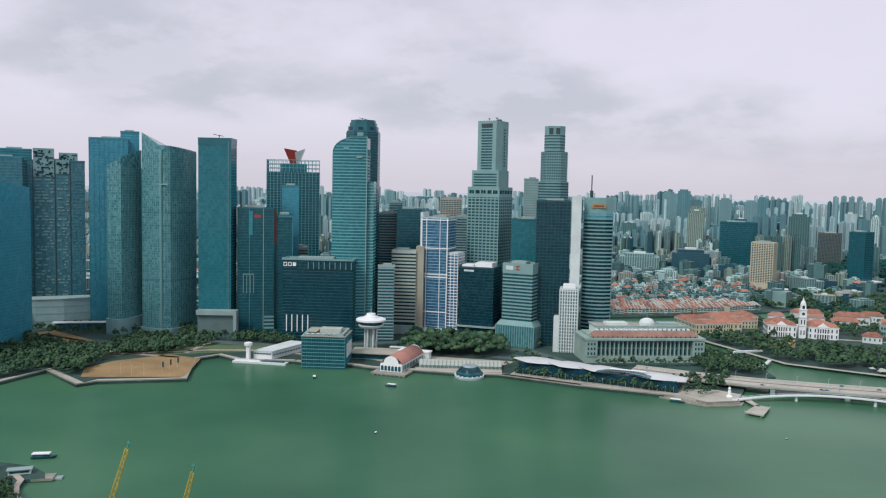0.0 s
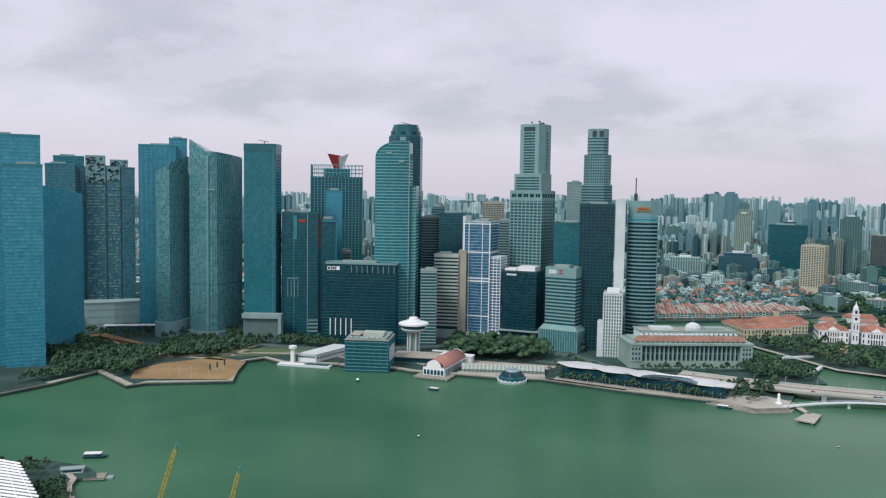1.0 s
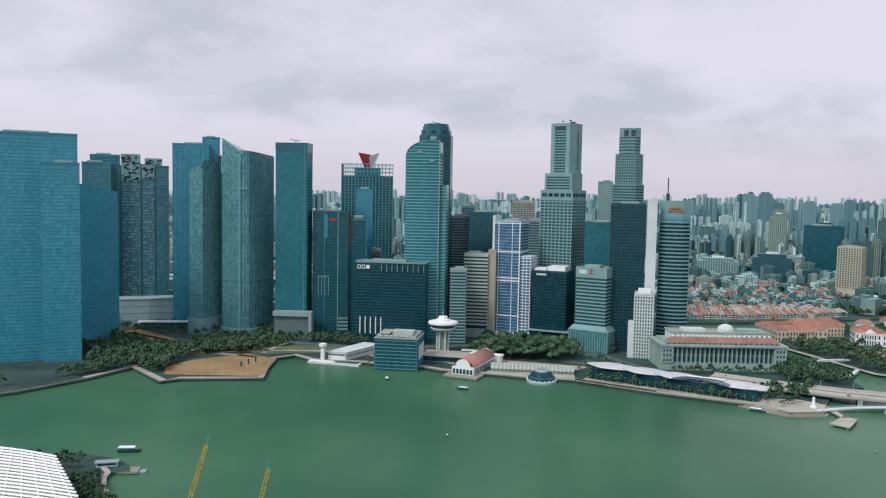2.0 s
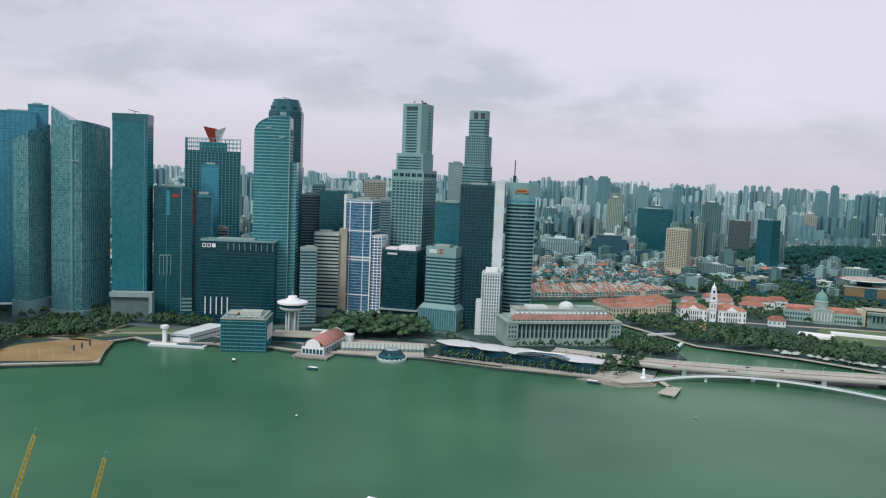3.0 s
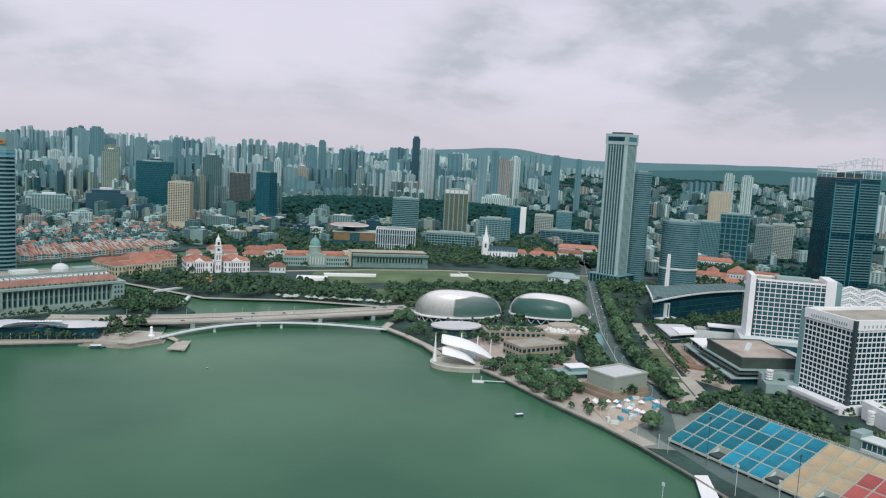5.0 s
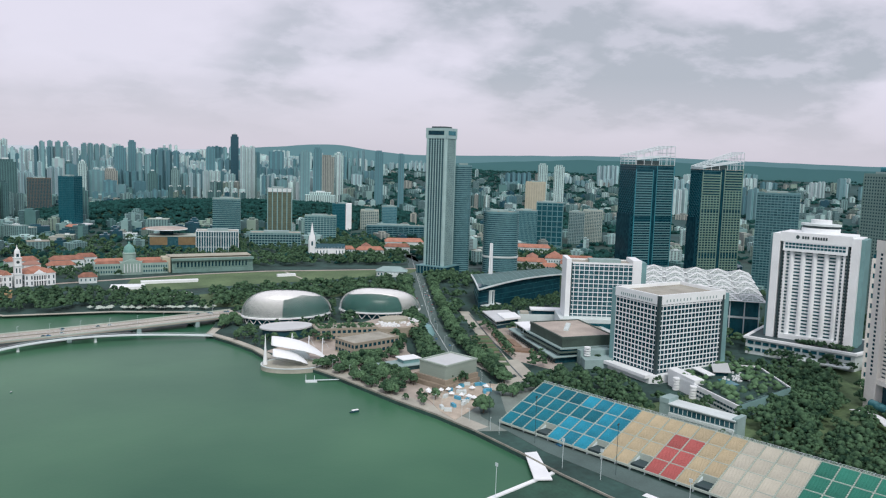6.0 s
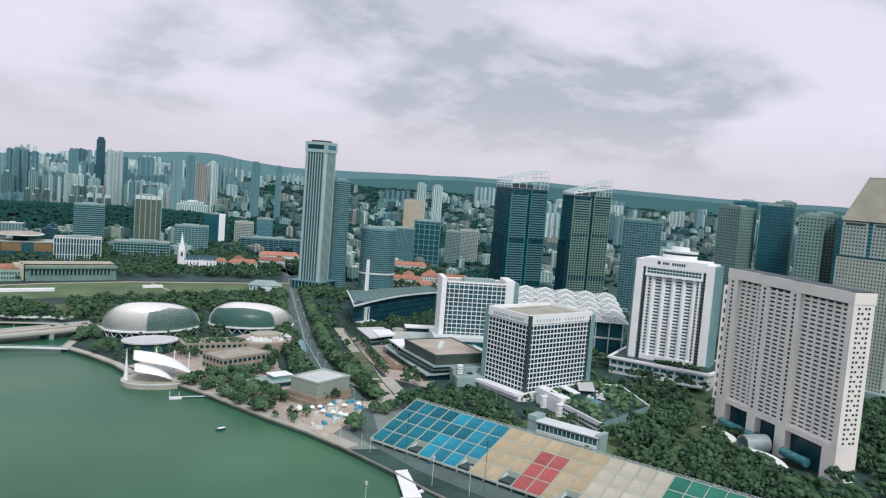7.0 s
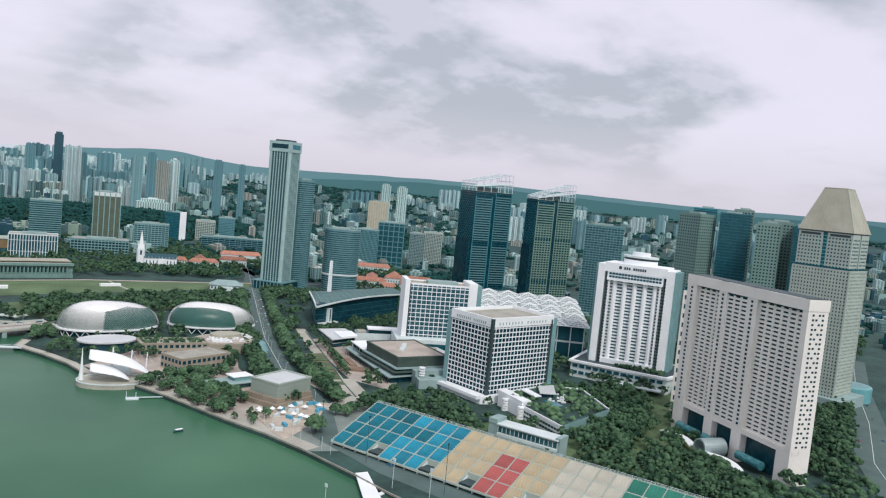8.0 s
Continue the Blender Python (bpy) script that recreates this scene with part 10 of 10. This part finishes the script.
def landmarks():
    # single tall ones that stand out
    for x, y, rot, h, w, d, k, label in ((1868, 2369, -38, 230, 28, 30, 3, "lone dark blue glass apartment tower"), (1473, 2521, -31, 104, 44, 28, 5, "rose apartment tower with stepped top"), (1350, 2476, -29, 132, 26, 26, 4, "white apartment tower with stepped top"),
                                         (956, 2546, -21, 118, 50, 36, 3, "dark blue glass office block in distance"), (1100, 2450, -24, 140, 60, 30, 1, "green-grey apartment slab pair"), (830, 2600, -20, 140, 52, 30, 2, "cream apartment slab among towers"),
                                         (1010, 1880, -30, 95, 50, 30, 1, "grey-green office slab on hill edge"), (1540, 2380, -35, 104, 30, 26, 1, "dark green glass apartment tower"), (1640, 2400, -35, 112, 28, 26, 0, "green glass apartment tower"),
                                         (1380, 2620, -30, 122, 26, 26, 1, "slim teal apartment tower block"), (2180, 2150, -45, 172, 40, 30, 4, "white twin apartment tower"), (1700, 1750, -46, 74, 90, 34, 4, "white office with domed clock turret"),
                                         (640, 2040, -15, 62, 90, 60, 3, "dark glass civic block with terraces"), (520, 2080, -15, 46, 100, 60, 0, "pale stepped office block")):
        o = thing("landmark_tower", label, "building", x, y, far_height(math.hypot(x, y)), rot)
        part("wall", Mesh().box(-w / 2, w / 2, -d / 2, d / 2, -3, h - 8), FAR_WALLS[k], o)
        part("upper_block", Mesh().box(-w * 0.36, w * 0.36, -d * 0.4, d * 0.4, h - 8, h), FAR_WALLS[k], o)
        part("lift_house", Mesh().box(-w * 0.15, w * 0.15, -d * 0.2, d * 0.2, h, h + 4), OFFWHITE, o)
        OCCUPIED.append((x, y, w * 0.6))
    names = {0: "pale grey apartment tower", 1: "grey-green apartment tower", 2: "olive apartment slab", 3: "dark teal glass tower", 4: "white apartment tower", 5: "rose apartment tower"}
    for x, y, top, w, k in ((822, 2885, 216, 52, 1), (870, 2871, 225, 44, 3), (907, 2860, 166, 73, 2), (1004, 2827, 197, 42, 1), (1085, 2797, 191, 47, 1), (1117, 2784, 203, 31, 3), (1540, 2574, 202, 39, 3), (1575, 2557, 223, 26, 3),
                            (1661, 2498, 200, 52, 1), (1791, 2406, 208, 31, 3), (1898, 2323, 189, 52, 0), (1912, 2045, 207, 33, 1), (1943, 2016, 217, 29, 3), (1967, 1993, 192, 48, 5), (2090, 1863, 213, 29, 3), (2141, 1805, 205, 21, 3), (2424, 1401, 186, 33, 4), (2450, 1350, 182, 36, 4)):
        z0 = far_height(math.hypot(x, y))
        h = top - z0
        o = thing("skyline_tower", names[k] + " rising out of the far city", "building", x, y, z0, -math.degrees(math.atan2(x, y)), "skyline towers")
        # kinds 1 and 3 take far walls with haze in their colour
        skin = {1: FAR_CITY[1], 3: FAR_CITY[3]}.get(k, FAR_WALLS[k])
        part("wall", Mesh().box(-w / 2, w / 2, -13, 13, -3, h - 6), skin, o)
        part("stair_core", Mesh().box(-w * 0.14, w * 0.14, -14.5, 14.5, -3, h - 2), skin, o)
        part("roof_house", Mesh().box(-w * 0.36, w * 0.3, -8, 8, h - 6, h), skin, o)
        OCCUPIED.append((x, y, w * 0.6))


skyline()


def distance():
    """The last ridges and the far haze, painted as glowing flat sheets."""

    def ridge(az):
        bump = 44 * math.exp(-((az - 45.2) / 3.2) ** 2) + 22 * math.exp(-((az - 41) / 4.0) ** 2)
        long = (26 + 8 * math.sin(az * 0.21)) / (1 + math.exp(-(az - 53) / 2.5))
        low = -6 / (1 + math.exp((az - 36) / 1.2))
        return 196 + bump + long + low + 3 * noise.noise((az * 0.5, 0, 0)) + 1.2 * noise.noise((az * 3, 1, 0))

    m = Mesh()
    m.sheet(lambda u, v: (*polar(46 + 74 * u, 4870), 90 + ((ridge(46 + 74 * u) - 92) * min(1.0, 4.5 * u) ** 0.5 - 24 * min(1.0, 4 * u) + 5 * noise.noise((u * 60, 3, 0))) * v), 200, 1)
    solid("backdrop", m, plain_glow("glowing_wooded_ridge", (0.060, 0.160, 0.170), 0.22), "dark wooded ridge before the horizon", "backdrop", "structure")
    for a0, a1, color, glow, label in ((-50, 38, (0.44, 0.48, 0.53), 0.50, "pale glowing haze sheet over the far city"), (38, 120, (0.115, 0.235, 0.26), 0.23, "hazy blue-green ridge at the horizon")):
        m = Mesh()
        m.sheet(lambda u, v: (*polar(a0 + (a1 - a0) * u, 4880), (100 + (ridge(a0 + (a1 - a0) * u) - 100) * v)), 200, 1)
        solid("backdrop", m, plain_glow("glowing_haze_sheet", color, glow), label, "backdrop", "structure")


distance()


# ---- near bank: ribbed mall roof, park, cranes ----
def near_bank():
    e = thing("ribbed_roof_hall", "white ribbed roof of a waterside mall", "building", -345, 430, 2.5, 0)
    part("wall", Mesh().prism([(-70, -110), (134, -110), (134, -62), (34, 66), (-70, 70)], 0, 11), CONCRETE, e)

    def roof(u, v):
        x = -72 + (72 + min(140, 187 - 146 * v)) * u
        return (x, -110 + 180 * v, 13 + 8 * math.sin(0.35 + 2.2 * u) - 1.5 * u * u)

    m = Mesh()
    m.sheet(roof, 16, 18, 0.6)
    part("roof_sheet", m, ROOFGREY, e, smooth=True)
    for k in range(34):
        m = Mesh()
        v = (k + 0.5) / 34
        pts = [Vector(roof(i / 14, v)) for i in range(15)]
        for a, b in zip(pts, pts[1:]):
            m.bar(a + Vector((0, 0, 0.7)), b + Vector((0, 0, 0.7)), 0.9)
        part("roof_rib", m, WHITE, e)
    for k in range(8):
        m = Mesh()
        u = 0.55 + 0.06 * k
        pts = [Vector(roof(min(1.0, u), j / 20)) for j in range(21)]
        for a, b in zip(pts, pts[1:]):
            m.bar(a + Vector((0, 0, 0.9)), b + Vector((0, 0, 0.9)), 0.35)
        part("cross_rib", m, WHITE, e)
    p = thing("ferry_kiosk", "grey ferry kiosk with flat roof", "building", -284, 530, 2.5, 20)
    part("wall", Mesh().box(-7, 7, -2.4, 2.4, 0, 3), OFFWHITE, p)
    part("roof", Mesh().box(-8, 8, -3.4, 3.4, 3, 3.5), CONCRETE, p)
    part("window_row", Mesh().box(-6, 6, -2.6, -2.2, 1.0, 2.4), G_NAVY, p)
    j = thing("ferry_landing", "concrete ferry landing with pontoon", "jetty", -262, 527, 0, 12)
    part("deck", Mesh().box(-12, 3, -5, 5, 0.6, 2.3), SEAWALL, j)
    part("pontoon", Mesh().box(3, 8, -3, 3, -0.2, 1.2), CONCRETE, j)
    for foot, head, label in (((-148, 296), (-121, 307, 100), "yellow lattice crane boom over the water"), ((-112, 279), (-89, 286.5, 98.5), "yellow lattice crane boom with green tip")):
        c = thing("crane_boom", label, "crane", foot[0], foot[1], 0)
        a, b = Vector((0, 0, 3)), Vector((head[0] - foot[0], head[1] - foot[1], head[2]))
        up = (b - a).normalized()
        sx = up.cross(Vector((0, 1, 0))).normalized()
        sy = up.cross(sx).normalized()
        n = 44
        chord, lace, tip = Mesh(), Mesh(), Mesh()
        cut = (b - a).length * 0.965
        for i in range(n):
            z0, z1 = cut * i / n, cut * (i + 1) / n
            w0, w1 = 1.25 * (1 - 0.55 * i / n), 1.25 * (1 - 0.55 * (i + 1) / n)
            corners = [(-1, -1), (1, -1), (1, 1), (-1, 1)]
            lo = [a + up * z0 + sx * w0 * u + sy * w0 * v for u, v in corners]
            hi = [a + up * z1 + sx * w1 * u + sy * w1 * v for u, v in corners]
            for k in range(4):
                chord.bar(lo[k], hi[k], 0.16)
                lace.bar(lo[k], hi[(k + 1) % 4], 0.11)
        tip.bar(a + up * cut, b, 0.3)
        tip.bar(b - up * 1.2 - sx * 1.0, b - up * 1.2 + sx * 1.0, 0.25)
        part("chord", chord, YELLOW, c)
        part("lacing", lace, YELLOW, c)
        part("tip", tip, mat("green_boom_tip", (0.07, 0.26, 0.20), 0.6), c, "green boom tip")
        part("pontoon", Mesh().box(-9, 9, -6, 6, -1, 2.6), CONCRETE, c)
        part("cabin", Mesh().box(-3, 3, -5, -1, 2.6, 6), YELLOW, c)


near_bank()


# ---- boats, cars, small things ----
def boat_kind():
    b = thing("river_boat", "small river boat with white canopy", "boat", 0, 0, -80, group="river boats")
    hull = Mesh().add([(-5.5, -1.6, 1), (4, -1.7, 1), (6.6, 0, 1.4), (4, 1.7, 1), (-5.5, 1.6, 1), (-5, -1.1, -0.3), (3.6, -1.1, -0.3), (5.4, 0, -0.2), (3.6, 1.1, -0.3), (-5, 1.1, -0.3)],
                      [(0, 1, 2, 3, 4), (9, 8, 7, 6, 5), (0, 5, 6, 1), (1, 6, 7, 2), (2, 7, 8, 3), (3, 8, 9, 4), (4, 9, 5, 0)])
    part("hull", hull, DARKSTONE, b)
    part("cabin", Mesh().box(-4.6, 2.6, -1.3, 1.3, 1, 2.3), G_GREY, b)
    part("canopy", Mesh().box(-5, 3.2, -1.7, 1.7, 2.3, 2.65), WHITE, b)
    return b


b = boat_kind()
for x, y, rot, s in ((-132, 832, 100, 0.9), (-49, 801, 160, 1.1), (-51, 644, 80, 0.4), (291, 650, 30, 0.25), (-287, 568, 10, 1.5), (232, 762, -25, 1.2), (9, 473, 150, 0.9), (441, 413, 165, 0.7)):
    c = copy_thing(b, pose(x, y, 0.1, 0, 0, rot))
    c.scale = (s, s, s)
for o in list(b.children) + [b]:
    bpy.data.objects.remove(o)


def cars():
    rnd = random.Random(4)
    kinds = []
    wheel = Mesh().lathe([(0.32, -0.11), (0.34, 0), (0.32, 0.11)], 10).data("wheel", DARKMETAL)
    for name, col in (("white", (0.75, 0.76, 0.77)), ("grey", (0.25, 0.26, 0.27)), ("black", (0.03, 0.03, 0.035)), ("red", (0.42, 0.05, 0.05)), ("blue", (0.05, 0.16, 0.36))):
        paint = mat("car_paint_" + name, col, 0.3, vary=0.03)
        c = thing("car", name + " saloon car on the road", "car", 0, 0, -85, group="cars on the roads")
        prof = [(-2.2, 0.3), (2.2, 0.3), (2.25, 0.8), (1.3, 0.95), (-2.1, 1.0), (-2.25, 0.7)]
        m = Mesh()
        n = len(prof)
        m.add([(x, -0.9, z) for x, z in prof] + [(x, 0.9, z) for x, z in prof], [tuple(range(n)), tuple(reversed(range(n, 2 * n)))] + [(i, i + n, (i + 1) % n + n, (i + 1) % n) for i in range(n)])
        part("body", m, paint, c)
        m = Mesh().add([(-1.7, -0.82, 1), (1.2, -0.82, 0.95), (1.2, 0.82, 0.95), (-1.7, 0.82, 1), (-1.1, -0.68, 1.5), (0.5, -0.68, 1.5), (0.5, 0.68, 1.5), (-1.1, 0.68, 1.5)],
                       [(3, 2, 1, 0), (4, 5, 6, 7), (0, 1, 5, 4), (1, 2, 6, 5), (2, 3, 7, 6), (3, 0, 4, 7)])
        part("cabin", m, G_NAVY, c)
        for x in (-1.35, 1.35):
            for y in (-0.85, 0.85):
                part("wheel", wheel, DARKMETAL, c).matrix_basis = pose(x, y, 0.34, 90)
        kinds.append(c)

    def put(line, n, z, lanes):
        for _ in range(n):
            i = rnd.randrange(len(line) - 1)
            a, b2 = Vector(line[i]), Vector(line[i + 1])
            u = (b2 - a).normalized()
            s = rnd.choice(lanes)
            p = a.lerp(b2, rnd.random()) + Vector((-u.y, u.x)) * s
            copy_thing(rnd.choice(kinds + kinds[:1]), pose(p.x, p.y, z, 0, 0, math.degrees(math.atan2(u.y, u.x)) + (180 if s > 0 else 0)))

    put([(215, 872), (272, 842), (330, 818), (400, 797), (470, 780), (540, 766), (600, 755)], 20, 8.02, (-12.5, -7.5, 7.5, 12.5))
    put(AVENUE[1:5], 48, 3.32, (-9, -5, 5, 9))
    put(BAY_ROAD[1:4], 8, 3.32, (-10, -5, 5, 10))
    put(AVENUE[5:8], 3, 3.32, (-5, 5))
    for c in kinds:
        for o in list(c.children) + [c]:
            bpy.data.objects.remove(o)


cars()


def event_ground():
    """Containers, small tents and a site on the sandy ground by the promenade."""
    rnd = random.Random(21)
    blue = mat("blue_tarpaulin", (0.10, 0.35, 0.50), 0.6)
    for k in range(40):
        x, y = rnd.uniform(482, 560), rnd.uniform(350, 396)
        if not inside(x, y, [(508, 398), (484, 360), (475, 342), (520, 348), (568, 368), (556, 390)]):
            continue
        if k % 3 == 0:
            t = thing("event_stall", "white pointed market stall tent", "tent", x, y, 3.6, rnd.uniform(0, 90), "market stalls")
            part("roof", Mesh().prism(rect(4.4, 4.4), 2.3, 4.2, 0.08), WHITE, t)
            data = Mesh().bar((0, 0, 0), (0, 0, 2.3), 0.08).data("post", STEEL)
            for sx in (-2, 2):
                for sy in (-2, 2):
                    part("post", data, None, t, at=(sx, sy, 0))
        else:
            t = thing("site_container", ("white" if k % 3 == 1 else "blue") + " site container on sandy ground", "container", x, y, 3.6, rnd.uniform(0, 180), "site containers")
            part("box", Mesh().box(-3, 3, -1.2, 1.2, 0, 2.5), OFFWHITE if k % 3 == 1 else blue, t)
            part("door", Mesh().box(2.95, 3.08, -1, 1, 0.1, 2.3), CONCRETE, t)
    lamp = Mesh().bar((0, 0, 0), (0, 0, 10), 0.12).bar((0, 0, 10), (1.8, 0, 10.4), 0.08).data("post", STEEL)
    head = Mesh().box(1.4, 2.4, -0.25, 0.25, 10.3, 10.55).data("lamp_head", OFFWHITE)
    for k in range(30):
        line = AVENUE[1:6] if k < 18 else SHORE_EAST[4:11]
        i = k % (len(line) - 1)
        f = ((k * 7) % 10) / 10
        a, b2 = Vector(line[i]), Vector(line[i + 1])
        u = (b2 - a).normalized()
        p = a.lerp(b2, f) + Vector((-u.y, u.x)) * (0 if k < 18 else 11)
        t = thing("street_lamp", "slim pale street lamp post", "street lamp", p.x, p.y, GROUND, rnd.uniform(0, 360), "street lamps")
        part("post", lamp, STEEL, t)
        part("lamp_head", head, OFFWHITE, t)
    for x, y, h in ((478, 312, 34), (470, 268, 34), (455, 200, 34), (560, 260, 30), (548, 130, 30)):
        t = thing("light_mast", "tall slim floodlight mast", "light mast", x, y, GROUND)
        part("pole", Mesh().bar((0, 0, 0), (0, 0, h), 0.16, 6), DARKMETAL, t)
        part("lamp_frame", Mesh().box(-1.2, 1.2, -0.15, 0.15, h - 1.4, h), DARKMETAL, t)


event_ground()
for k, (x, y) in enumerate(((-292, 828), (-288, 840), (-284, 852), (-330, 815), (-318, 812), (-305, 812))):
    t = thing("flagpole", "white flagpole with dark banner", "flagpole", x, y, GROUND)
    part("pole", Mesh().bar((0, 0, 0), (0, 0, 13), 0.12), STEEL, t)
    if k < 3:
        part("banner", Mesh().box(0.1, 2.2, -0.05, 0.05, 6, 12), DARKMETAL, t)
e = thing("curved_hall", "long pale curved wall hall beside park", "building", -540, 1100, GROUND, 23.9)
part("wall", Mesh().prism([(-50, -14), (-20, -19), (15, -19), (50, -12), (50, 14), (-50, 14)], 0, 38), mat("pale_blue_grey_wall", (0.34, 0.40, 0.40), 0.6, vary=0.1), e)
for z in (8, 18, 28):
    part("wall_band", Mesh().ring(grown([(-50, -14), (-20, -19), (15, -19), (50, -12), (50, 14), (-50, 14)], 0.3), [(-49, -13), (-20, -18), (15, -18), (49, -11), (49, 13), (-49, 13)], z, z + 0.8), GREYBAND, e)
part("roof", Mesh().prism([(-51, -15), (-20, -20), (15, -20), (51, -13), (51, 15), (-51, 15)], 38, 39), CONCRETE, e)
e = thing("canopy_station", "white flat canopy over park station", "building", -480, 1075, GROUND, 12)
part("canopy", Mesh().box(-44, 44, -6, 6, 9, 10), WHITE, e)
part("hall", Mesh().box(-40, 40, -4, 4, 0, 9), G_GREY, e)
